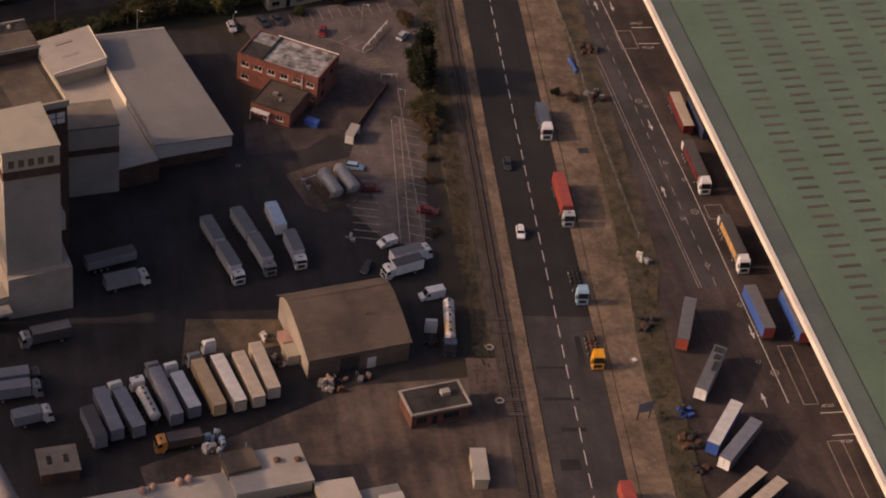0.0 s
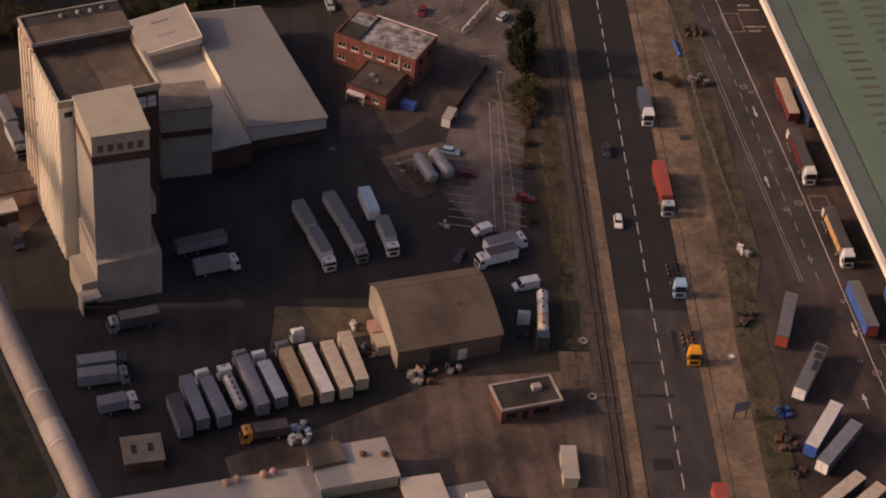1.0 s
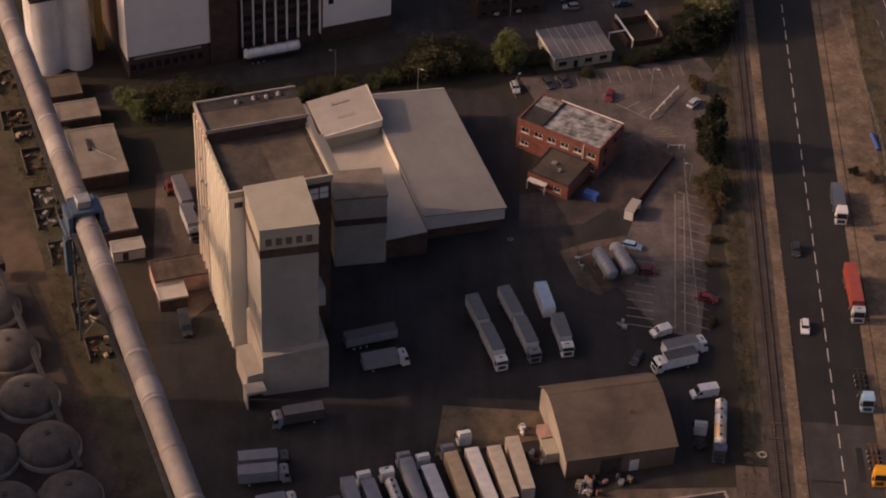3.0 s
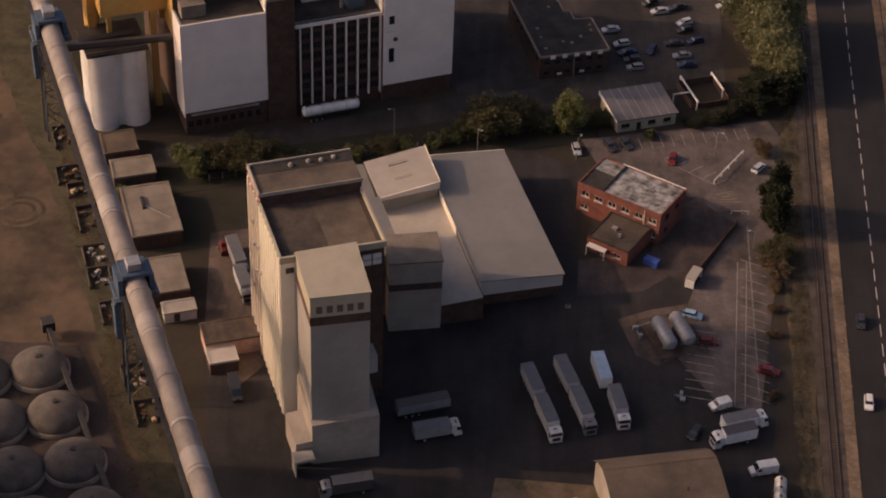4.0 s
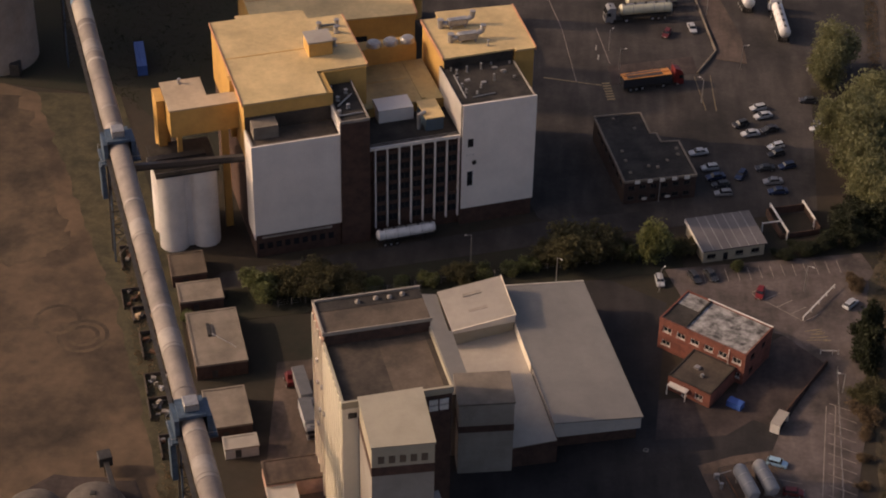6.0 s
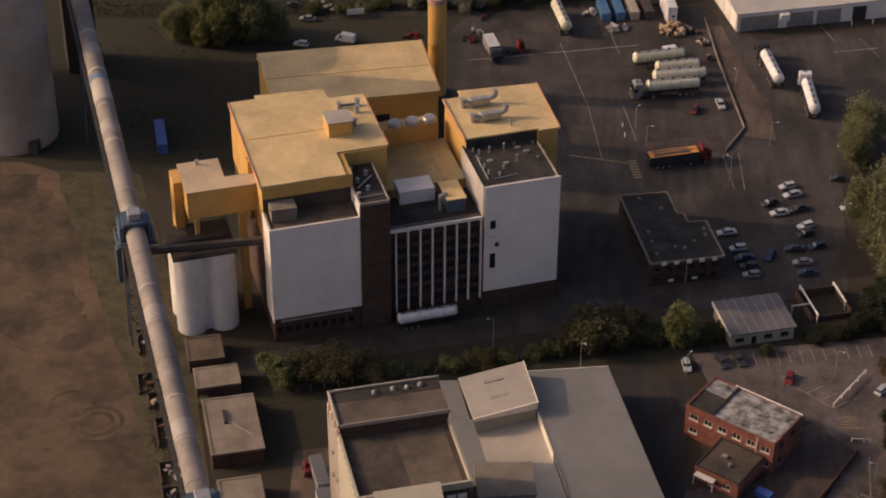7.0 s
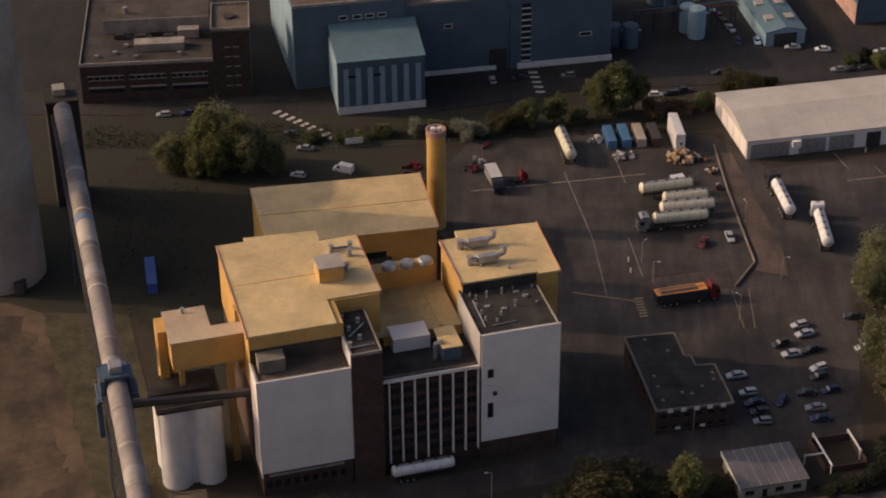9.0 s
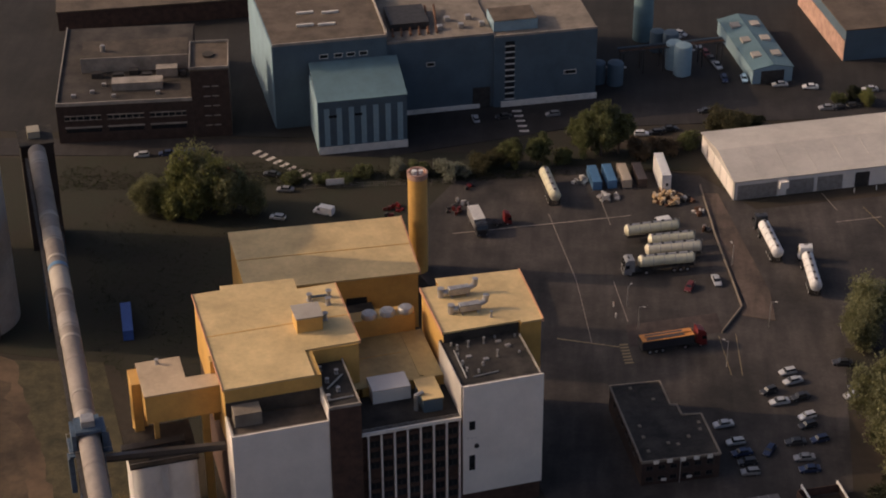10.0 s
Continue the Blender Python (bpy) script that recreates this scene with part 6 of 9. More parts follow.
def car(x, y, rz, col, label, kind="hatch", z=0.06, s=1.0):
    """A car: lower body, glasshouse, roof, lamps, bumper and four wheels."""
    p = PAINTS[col]
    o = thing("car", x, y, rz, label, "car", "parked cars", z=z, s=s)
    L, W = (4.1, 1.72) if kind == "hatch" else (4.6, 1.78)
    h = L / 2

    def body():
        m = M()
        prof = [(-h, 0.32), (-h, 0.78), (-h + 0.12, 0.95), (-h + 0.9, 0.98), (h - 1.25, 0.95), (h - 0.25, 0.74), (h, 0.6), (h, 0.32), (h - 0.2, 0.2), (-h + 0.2, 0.2)]
        m.profile(prof, -W / 2 + 0.08, W / 2 - 0.08)
        m.profile([(-h + 0.06, 0.36), (-h + 0.06, 0.74), (-h + 0.5, 0.88), (h - 1.2, 0.86), (h - 0.3, 0.68), (h - 0.06, 0.56), (h - 0.06, 0.36)], -W / 2, W / 2)
        return m

    def glass():
        b0, b1 = (-h + 0.12, -h + 0.45) if kind == "hatch" else (-h + 0.75, -h + 1.25)
        f1, f0 = (0.55, h - 1.15)
        v = [(-W / 2 + 0.1, b0, 0.94), (W / 2 - 0.1, b0, 0.94), (W / 2 - 0.1, f0, 0.94), (-W / 2 + 0.1, f0, 0.94),
             (-W / 2 + 0.27, b1, 1.40), (W / 2 - 0.27, b1, 1.40), (W / 2 - 0.27, f1, 1.40), (-W / 2 + 0.27, f1, 1.40)]
        return M().add(v, [(0, 1, 2, 3), (4, 7, 6, 5), (0, 4, 5, 1), (1, 5, 6, 2), (2, 6, 7, 3), (3, 7, 4, 0)])

    def roof():
        b1 = -h + 0.45 if kind == "hatch" else -h + 1.25
        return M().cbox(-W / 2 + 0.25, W / 2 - 0.25, b1 - 0.04, 0.58, 1.39, 1.47, 0.03)
    part("body", mesh_of(("car_body", kind), body, p), p, o)
    part("glasshouse", mesh_of(("car_glass", kind), glass, GLASS), GLASS, o)
    part("roof", mesh_of(("car_roof", kind), roof, p), p, o)
    for sx in (-1, 1):
        part("headlight", cached(("headlight", kind, sx), lambda: M().cbox(sx * 0.62 - 0.17, sx * 0.62 + 0.17, h - 0.12, h + 0.01, 0.58, 0.70, 0.02)), RIM, o)
        part("mirror", mesh_of(("mirror", kind, sx), lambda: M().cbox(sx * (W / 2 + 0.08) - 0.09, sx * (W / 2 + 0.08) + 0.09, 0.75, 0.9, 0.92, 1.04, 0.02), p), p, o)
        for wy in (-h + 0.78, h - 0.82):
            wheel(o, sx * (W / 2 - 0.1), wy, 0.31, 0.2)
    part("number_plate", cached(("plate", kind), lambda: M().box(-0.26, 0.26, h + 0.002, h + 0.02, 0.4, 0.5)), FRAME, o)
    return o


def van(x, y, rz, label, L=5.4, H=2.35, col="white"):
    p = PAINTS[col]
    o = thing("van", x, y, rz, label, "van", "vans", z=0.06)
    h = L / 2
    part("body", M().profile([(-h, 0.35), (-h, H - 0.08), (-h + 0.1, H), (h - 1.75, H), (h - 1.5, H - 0.1), (h - 0.95, 1.25), (h - 0.1, 1.0), (h, 0.85), (h, 0.35), (h - 0.1, 0.25), (-h + 0.1, 0.25)], -0.95, 0.95), p, o)
    part("windscreen", M().add([(-0.8, h - 1.47, H - 0.13), (0.8, h - 1.47, H - 0.13), (0.86, h - 0.93, 1.3), (-0.86, h - 0.93, 1.3), (-0.8, h - 1.45, H - 0.1), (0.8, h - 1.45, H - 0.1), (0.86, h - 0.89, 1.31), (-0.86, h - 0.89, 1.31)],
                               [(0, 1, 2, 3), (7, 6, 5, 4), (0, 4, 5, 1), (1, 5, 6, 2), (2, 6, 7, 3), (3, 7, 4, 0)]), GLASS, o)
    for sx in (-1, 1):
        part("side_window", M().box(sx * 0.955 - 0.01, sx * 0.955 + 0.01, h - 2.0, h - 1.3, 1.25, H - 0.45), GLASS, o)
        part("headlight", M().cbox(sx * 0.7 - 0.18, sx * 0.7 + 0.18, h - 0.1, h + 0.02, 0.75, 0.95, 0.02), RIM, o)
        part("mirror", M().cbox(sx * 1.08 - 0.1, sx * 1.08 + 0.1, h - 1.2, h - 1.05, 1.3, 1.6, 0.02), CHASSIS, o)
        for wy in (-h + 1.0, h - 0.95):
            wheel(o, sx * 0.85, wy, 0.34, 0.22)
    part("bumper", M().cbox(-0.93, 0.93, h - 0.12, h + 0.05, 0.3, 0.55, 0.03), CHASSIS, o)
    return o


def cab(o, y, col, deflector=True, H=3.6):
    """A tractor's cab with the front bumper at y, under the thing o."""
    p = PAINTS[col]
    c = part("cab", mesh_of(("cab", H), lambda: M().profile([(-2.05, 0.95), (-2.05, H - 0.25), (-1.9, H - 0.08), (-0.75, H), (-0.32, H - 0.35), (0.0, 1.75), (0.0, 0.55), (-0.15, 0.42), (-1.5, 0.42), (-1.6, 0.95)], -1.2, 1.2), p), p, o)
    c.location = (0, y, 0)
    part("windscreen", cached(("ws", H), lambda: M().add([(-1.08, -0.27, H - 0.48), (1.08, -0.27, H - 0.48), (1.14, 0.0, 1.95), (-1.14, 0.0, 1.95), (-1.08, -0.22, H - 0.46), (1.08, -0.22, H - 0.46), (1.14, 0.05, 1.96), (-1.14, 0.05, 1.96)],
         [(0, 1, 2, 3), (7, 6, 5, 4), (0, 4, 5, 1), (1, 5, 6, 2), (2, 6, 7, 3), (3, 7, 4, 0)])), GLASS, c)
    part("grille", cached(("grille",), lambda: M().cbox(-0.8, 0.8, 0.0, 0.04, 0.75, 1.6, 0.015)), CHASSIS, c)
    part("bumper", mesh_of(("bumper",), lambda: M().cbox(-1.22, 1.22, -0.3, 0.10, 0.35, 0.72, 0.05), p), p, c)
    for sx in (-1, 1):
        part("headlight", cached(("thl", sx), lambda: M().cbox(sx * 0.9 - 0.2, sx * 0.9 + 0.2, 0.0, 0.12, 0.5, 0.68, 0.02)), RIM, c)
        part("side_window", cached(("tsw", sx), lambda: M().box(sx * 1.205 - 0.012, sx * 1.205 + 0.012, -1.05, -0.25, 1.75, 2.55)), GLASS, c)
        part("mirror", cached(("tmir", sx), lambda: M().cbox(sx * 1.42 - 0.1, sx * 1.42 + 0.1, -0.3, -0.12, 1.7, 2.5, 0.02)), CHASSIS, c)
    if deflector:
        part("air_deflector", mesh_of(("defl", H), lambda: M().prism([(-1.05, -2.0), (1.05, -2.0), (0.95, -0.75), (-0.95, -0.75)], H - 0.12, [H + 0.55, H + 0.55, H + 0.05, H + 0.05]), p), p, c)
    part("roof_hatch", cached(("thatch", H), lambda: M().cbox(-0.4, 0.4, -1.2, -0.85, H - 0.06, H + 0.02, 0.02)), CHASSIS, c)
    return c


def tractor_under(o, y):
    part("tractor_chassis", cached(("tchassis",), lambda: M().box(-0.45, 0.45, -5.6, -1.5, 0.75, 0.98).cyl((0.75, -3.6, 0.7), (0.75, -2.3, 0.7), 0.32, 10).cyl((-0.75, -3.6, 0.7), (-0.75, -2.3, 0.7), 0.32, 10).cyl((0, -4.4, 0.98), (0, -4.4, 1.15), 0.5, 12)), CHASSIS, o).location = (0, y, 0)
    for sx in (-1, 1):
        wheel(o, sx * 1.02, y - 1.25)
        wheel(o, sx * 0.93, y - 4.4, 0.5, 0.55)
    for sx in (-1, 1):
        part("mudguard", cached(("tmud", sx), lambda: M().cbox(sx * 0.93 - 0.3, sx * 0.93 + 0.3, -5.05, -3.75, 1.06, 1.12, 0.02)), CHASSIS, o).location = (0, y, 0)


def trailer_under(o, L, y0=0.0, axles=3):
    """Chassis, wheels, legs and rear guard of a semi-trailer whose body reaches from y0 - L/2 to y0 + L/2."""
    part("trailer_chassis", cached(("trch", L), lambda: M().box(-0.5, -0.36, -L / 2 + 0.2, L / 2 - 0.5, 0.85, 1.2).box(0.36, 0.5, -L / 2 + 0.2, L / 2 - 0.5, 0.85, 1.2).box(-1.1, 1.1, -L / 2 + 0.1, -L / 2 + 0.2, 0.45, 0.6)), CHASSIS, o).location = (0, y0, 0)
    for i in range(axles):
        for sx in (-1, 1):
            wheel(o, sx * 1.02, y0 - L / 2 + 1.6 + i * 1.31)
    for sx in (-1, 1):
        part("landing_leg", cached(("lleg", L, sx), lambda: M().box(sx * 0.8 - 0.07, sx * 0.8 + 0.07, L / 2 - 3.1, L / 2 - 2.95, 0.05, 1.0)), CHASSIS, o).location = (0, y0, 0)


def box_trailer(x, y, rz, label, roof="roofgrey", side="white", rear=None, L=13.6, cab_col=None, gap=0.7, load=False, H=4.0, name=None, s=1.0):
    """A curtain or box semi-trailer, with its tractor where cab_col is given; (x, y) is the middle of the box."""
    o = thing(name or ("articulated_lorry" if cab_col else "semi_trailer"), x, y, rz, label, "lorry" if cab_col else "trailer", "lorries and trailers", z=0.06, s=s)
    ps, pr, pb = PAINTS[side], PAINTS[roof], PAINTS[rear or side]
    h = L / 2
    if load:
        part("deck", M().cbox(-1.25, 1.25, -h, h, 1.2, 1.4, 0.03), CHASSIS, o)
        part("front_bulkhead", M().cbox(-1.25, 1.25, h - 0.12, h, 1.4, H - 0.1, 0.03), ps, o)
        part("curtain", M().box(-1.26, -1.22, -h + 0.1, h - 0.12, 1.4, H - 0.12), ps, o)
        part("folded_curtain", M().cbox(1.05, 1.3, -h, -h + 1.3, 1.4, H - 0.12, 0.1), ps, o)
        for k in range(5):
            part("load_stack", M().cbox(-1.1, 1.1, -h + 1.8 + k * 2.25, -h + 3.8 + k * 2.25, 1.4, 2.9 + 0.25 * (k % 2), 0.04), PAINTS["wood"] if load == "wood" else PAINTS["maroon"], o, "banded timber load" if load == "wood" else "dark red pallets")
    else:
        part("body", mesh_of(("tbody", L, H), lambda: M().box(-1.25, 1.25, -h, h, 1.15, H - 0.09), ps), ps, o)
    part("roof", mesh_of(("troof", L, H), lambda: M().cbox(-1.27, 1.27, -h - 0.02, h + 0.02, H - 0.088, H, 0.03), pr), pr, o)
    for sx in (-0.62, 0.62):
        part("rear_door", mesh_of(("rdoor", L, H, sx), lambda: M().cbox(sx - 0.58, sx + 0.58, -h - 0.06, -h - 0.005, 1.2, H - 0.2, 0.02), pb), pb, o)
    part("side_rail", cached(("srail", L), lambda: M().box(-1.275, -1.251, -h, h, 1.1, 1.28).box(1.251, 1.275, -h, h, 1.1, 1.28)), CHASSIS, o)
    part("front_panel", mesh_of(("fpan", L, H), lambda: M().cbox(-1.2, 1.2, h + 0.005, h + 0.06, 1.3, H - 0.2, 0.02), ps), ps, o)
    trailer_under(o, L)
    if cab_col:
        cab(o, h + gap + 2.05, cab_col)
        tractor_under(o, h + gap + 2.05)
    return o


def tank_trailer(x, y, rz, label, col="tankcream", cab_col=None, L=11.2, r=1.15, s=1.0):
    o = thing("tanker_lorry" if cab_col else "tank_trailer", x, y, rz, label, "tanker", "tankers", z=0.06, s=s)
    p, h = PAINTS[col], L / 2
    part("barrel", mesh_of(("barrel", L, r), lambda: M().lathe([(0.2, -h), (r * 0.7, -h + 0.12), (r, -h + 0.5), (r, h - 0.5), (r * 0.7, h - 0.12), (0.2, h)], 22, "Y").shift(0, 0, 1.35 + r), p, True), p, o)
    for k in range(5):
        yy = -h + 1.2 + k * (L - 2.4) / 4
        part("manhole", cached(("manhole", r), lambda: M().cyl((0, 0, 1.3 + 2 * r), (0, 0, 1.55 + 2 * r), 0.28, 12)), DARKMET, o).location = (0, yy, 0)
        part("strap", cached(("strap", r), lambda: M().lathe([(r + 0.015, -0.05), (r + 0.03, -0.05), (r + 0.03, 0.05), (r + 0.015, 0.05)], 22, "Y").shift(0, 0, 1.35 + r)), GREYMET, o).location = (0, yy + 0.6, 0)
    part("walkway", cached(("walkway", L, r), lambda: M().cbox(-0.28, 0.28, -h + 0.6, h - 0.6, 1.36 + 2 * r, 1.42 + 2 * r, 0.01)), GREYMET, o)
    part("ladder", cached(("ladder", L, r), lambda: M().box(-0.25, -0.2, -h - 0.12, -h - 0.05, 0.9, 1.5 + 2 * r).box(0.2, 0.25, -h - 0.12, -h - 0.05, 0.9, 1.5 + 2 * r)), GREYMET, o)
    part("hose_tray", cached(("tray", L), lambda: M().cyl((-1.05, -h + 1, 1.25), (-1.05, h - 3, 1.25), 0.14, 8)), DARKMET, o)
    trailer_under(o, L)
    if cab_col:
        cab(o, h + 0.9 + 2.05, cab_col, False)
        tractor_under(o, h + 0.9 + 2.05)
    return o


def rigid_lorry(x, y, rz, label, roof="roofgrey", side="white", cab_col="white", L=7.6, H=3.7, s=1.0, deflector=False):
    o = thing("box_lorry", x, y, rz, label, "lorry", "lorries and trailers", z=0.06, s=s)
    ps, pr, h = PAINTS[side], PAINTS[roof], L / 2
    part("body", mesh_of(("rbody", L, H), lambda: M().cbox(-1.24, 1.24, -h, h, 1.05, H - 0.07, 0.02), ps), ps, o)
    part("roof", mesh_of(("rroof", L, H), lambda: M().cbox(-1.26, 1.26, -h - 0.02, h + 0.02, H - 0.069, H, 0.02), pr), pr, o)
    for sx in (-0.62, 0.62):
        part("rear_door", mesh_of(("rrdoor", L, H, sx), lambda: M().cbox(sx - 0.57, sx + 0.57, -h - 0.05, -h - 0.005, 1.15, H - 0.2, 0.02), ps), ps, o)
    part("chassis", cached(("rch", L), lambda: M().box(-0.45, 0.45, -h + 0.2, h + 2, 0.7, 1.0)), CHASSIS, o)
    cab(o, h + 2.25, cab_col, deflector, 3.0)
    for sx in (-1, 1):
        wheel(o, sx * 1.0, h + 1.0, 0.46)
        wheel(o, sx * 0.92, -h + 1.9, 0.46, 0.5)
    return o


def skeletal_lorry(x, y, rz, label, cab_col, L=9.5):
    """A tractor with an empty skeletal trailer."""
    o = thing("skeletal_lorry", x, y, rz, label, "lorry", "lorries and trailers", z=0.06)
    h = L / 2
    m = M().box(-0.5, -0.34, -h, h, 0.95, 1.25).box(0.34, 0.5, -h, h, 0.95, 1.25)
    for yy in (-h, -h + 3.0, 0.4, h - 0.3):
        m.box(-1.2, 1.2, yy, yy + 0.3, 1.0, 1.22)
    part("skeletal_frame", m, RUST if cab_col == "yellow" else CHASSIS, o)
    for i in range(3):
        for sx in (-1, 1):
            wheel(o, sx * 1.02, -h + 1.4 + i * 1.31)
    cab(o, h + 2.75, cab_col)
    tractor_under(o, h + 2.75)
    return o


def bare_tractor(x, y, rz, label, col, s=1.0):
    o = thing("tractor_unit", x, y, rz, label, "lorry", "lorries and trailers", z=0.06, s=s)
    cab(o, 2.9, col)
    tractor_under(o, 2.9)
    return o


def container(x, y, rz, label, col, L=6.1, H=2.6, z=0.06, s=1.0):
    o = thing("container", x, y, rz, label, "container", "containers", z=z, s=s)
    p, h = PAINTS[col], L / 2
    part("body", mesh_of(("cbody", L, H), lambda: M().box(-1.2, 1.2, -h + 0.02, h - 0.02, 0.05, H - 0.05), p), p, o)
    n = int(L / 0.5)
    ribs = mesh_of(("crib", H), lambda: M().box(-1.23, -1.201, -0.12, 0.12, 0.15, H - 0.15).box(1.201, 1.23, -0.12, 0.12, 0.15, H - 0.15).box(-1.1, 1.1, -0.12, 0.12, H - 0.05, H - 0.02), p)
    for i in range(n):
        part("rib", ribs, p, o).location = (0, -h + 0.4 + i * (L - 0.8) / (n - 1), 0)
    for sx in (-1, 1):
        for sy in (-1, 1):
            part("corner_post", mesh_of(("cpost", L, H, sx, sy), lambda: M().box(sx * 1.14 - 0.1, sx * 1.14 + 0.1, sy * (h - 0.1) - 0.1, sy * (h - 0.1) + 0.1, 0, H), p), p, o)
    return o


# -- right: trailers on the dock road --
box_trailer(135.56, -33.48, 178.7, "cream-roofed trailer with dark red sides at the eaves", "beige", "maroon", H=3.4)
box_trailer(139.39, -36.02, 179.7, "dark blue trailer half under the eaves", "brownroof", "navy")
box_trailer(133.38, -52.76, 179.7, "grey-roofed curtain lorry with its side open", "roofgrey", "pale", None, 13.6, "white", load="red", H=3.6)
box_trailer(133.94, -80.25, 180.1, "grey-roofed lorry open at the side with a timber load", "roofgrey", "pale", None, 13.6, "white", load="wood", H=3.6)
box_trailer(132.36, -104.44, 0.5, "grey-roofed trailer with blue side and red rear", "roofmid", "royal", "container_red")
box_trailer(139.69, -106.37, -0.4, "blue trailer with a red end half under the eaves", "slate", "royal", "container_red")
box_trailer(115.77, -107.09, -22.6, "grey-roofed trailer with a red rear end", "roofmid", "roofgrey", "container_red")
torn = box_trailer(116.62, -121.95, -32.6, "long grey trailer with a torn roof and white end", "roofmid", "pale", "white", 14.2)
for k, (x0, x1, y0, y1) in enumerate(((0.1, 1.2, -1.0, 2.2), (-0.4, 1.1, 2.6, 4.4), (-1.0, 1.15, 4.8, 6.6))):
    part("tear", M().box(x0, x1, y0, y1, 4.002, 4.02 + 0.004 * k), CHASSIS, torn, "dark torn opening in the roof sheet")
box_trailer(114.89, -137.38, -36.6, "white-roofed trailer with a blue end", "pale", "royal", "royal")
box_trailer(116.67, -142.07, -43.7, "slate-blue trailer with white rear doors", "slate", "slate", "white")
box_trailer(112.85, -154.44, -52.7, "brown-roofed trailer in the near row", "beige", "roofgrey")
box_trailer(116.05, -157.33, -52.7, "pale brown-roofed trailer in the near row", "beige", "roofgrey")
# -- queue on the main road --
box_trailer(102.25, -33.39, 175.6, "blue-grey flat trailer behind a white cab", "tealgrey", "navy", None, 9.0, "white", 0.5, H=2.9)
cr = thing("container_lorry", 99.88, -63.08, 177, "red container on a lorry with a silver cab", "lorry", "lorries and trailers", z=0.06)
part("container", M().cbox(-1.22, 1.22, -6.1, 6.1, 1.3, 3.9, 0.04), PAINTS["container_red"], cr, "red shipping container")
for k in range(22):
    for sx in (-1, 1):
        part("rib", cached(("crrib", sx), lambda: M().box(sx * 1.2355 - 0.0145, sx * 1.2355 + 0.0145, -0.12, 0.12, 1.4, 3.8)), PAINTS["container_red"], cr).location = (0, -5.8 + k * 0.55, 0)
trailer_under(cr, 12.2)
cab(cr, 9.0, "silver", False)
tractor_under(cr, 9.0)
skeletal_lorry(96.72, -90.56, 176.9, "skeletal lorry with a pale blue cab", "sky", 8.6)
skeletal_lorry(95.3, -110.6, 176.3, "skeletal lorry with a bright yellow cab", "yellow", 7.6)
box_trailer(90.9, -157.13, 176.2, "red container lorry at the tail of the queue", "container_red", "container_red", None, 12.2, "silver")
# -- lorry yard --
for x, y, rz, rf, sd, cb, L, lab in (
        (24.82, -80.76, -163.9, "roofmid", "pale", "white", 8.2, "pale box lorry coupled to a trailer"), (31.62, -78.43, -164.9, "roofmid", "pale", "grey", 8.2, "grey-fronted box lorry with a grey roof"),
        (38.74, -77.1, -169.9, "roofmid", "silver", "white", 7.0, "white rigid lorry with a grey roof")):
    rigid_lorry(x, y, rz, lab, rf, sd, cb, L, 3.9)
for x, y, rz, rf, sd, L, lab in ((22.35, -71.92, -163.9, "roofmid", "pale", 8.0, "pale drawbar trailer behind a lorry"), (29.04, -69.49, -162.9, "roofmid", "pale", 8.4, "grey-roofed drawbar trailer in the yard"),
                                 (36.05, -68.06, -169.9, "lightblue", "white", 8.0, "pale blue roofed drawbar trailer")):
    box_trailer(x, y, rz, lab, rf, sd, None, L, H=3.8)
rigid_lorry(61.57, -84.69, 108.2, "white box lorry with a grey roof", "roofgrey", "white", "white", 6.6, 3.6)
rigid_lorry(61.95, -81.32, -71.8, "white box lorry parked the other way", "roofmid", "white", "white", 7.0, 3.6)
van(65.38, -92.91, 103.2, "white high-roofed panel van")
van(58.96, -75.43, 113.2, "small white car-derived van", 4.2, 1.85)
tl = tank_trailer(67.1, -102.6, 171.2, "silver tank lorry with brown stains and a dark blue cab", "pale", "navy", 11.5)
for k in range(3):
    part("marking", M().lathe([(1.155, k * 0.55 - 2.6), (1.165, k * 0.55 - 2.6), (1.165, k * 0.55 - 2.35), (1.155, k * 0.55 - 2.35)], 22, "Y").shift(0, 0, 2.5), PAINTS["slate"], tl, "grey bar of lettering")
part("stain", M().lathe([(1.155, 1.2), (1.17, 1.2), (1.17, 5.0), (1.155, 5.0)], 22, "Y").shift(0, 0, 2.5), PAINTS["tan"], tl, "rusty brown stained end")
bare_tractor(62.9, -105.6, -8, "grey tractor unit beside the hut", "silver")
car(53.39, -83.23, 150.2, "dark", "dark car with a white bonnet by the hut")
rigid_lorry(2.77, -85.84, -74, "grey lorry in the shade of the tower", "roofmid", "grey", "pale", 7.0, 3.5)
box_trailer(0.93, -79, -72, "shaded flat-roofed trailer by the tower", "brownroof", "grey", None, 10.5, H=3.4)
rigid_lorry(-11.66, -100.83, 103.9, "grey lorry parked in shade below the tower", "roofmid", "roofgrey", "grey", 7.6, 3.6)
rigid_lorry(-19.6, -113.0, -82, "slate-roofed lorry in the shaded yard", "slate", "slate", "roofgrey", 7.2, 3.6)
rigid_lorry(-19.5, -116.5, -82, "second slate-roofed lorry in the shaded yard", "slate", "slate", "grey", 7.2, 3.6)
rigid_lorry(-16.8, -123.6, -76, "short slate lorry in the shaded yard", "slate", "slate", "pale", 5.2, 3.3)
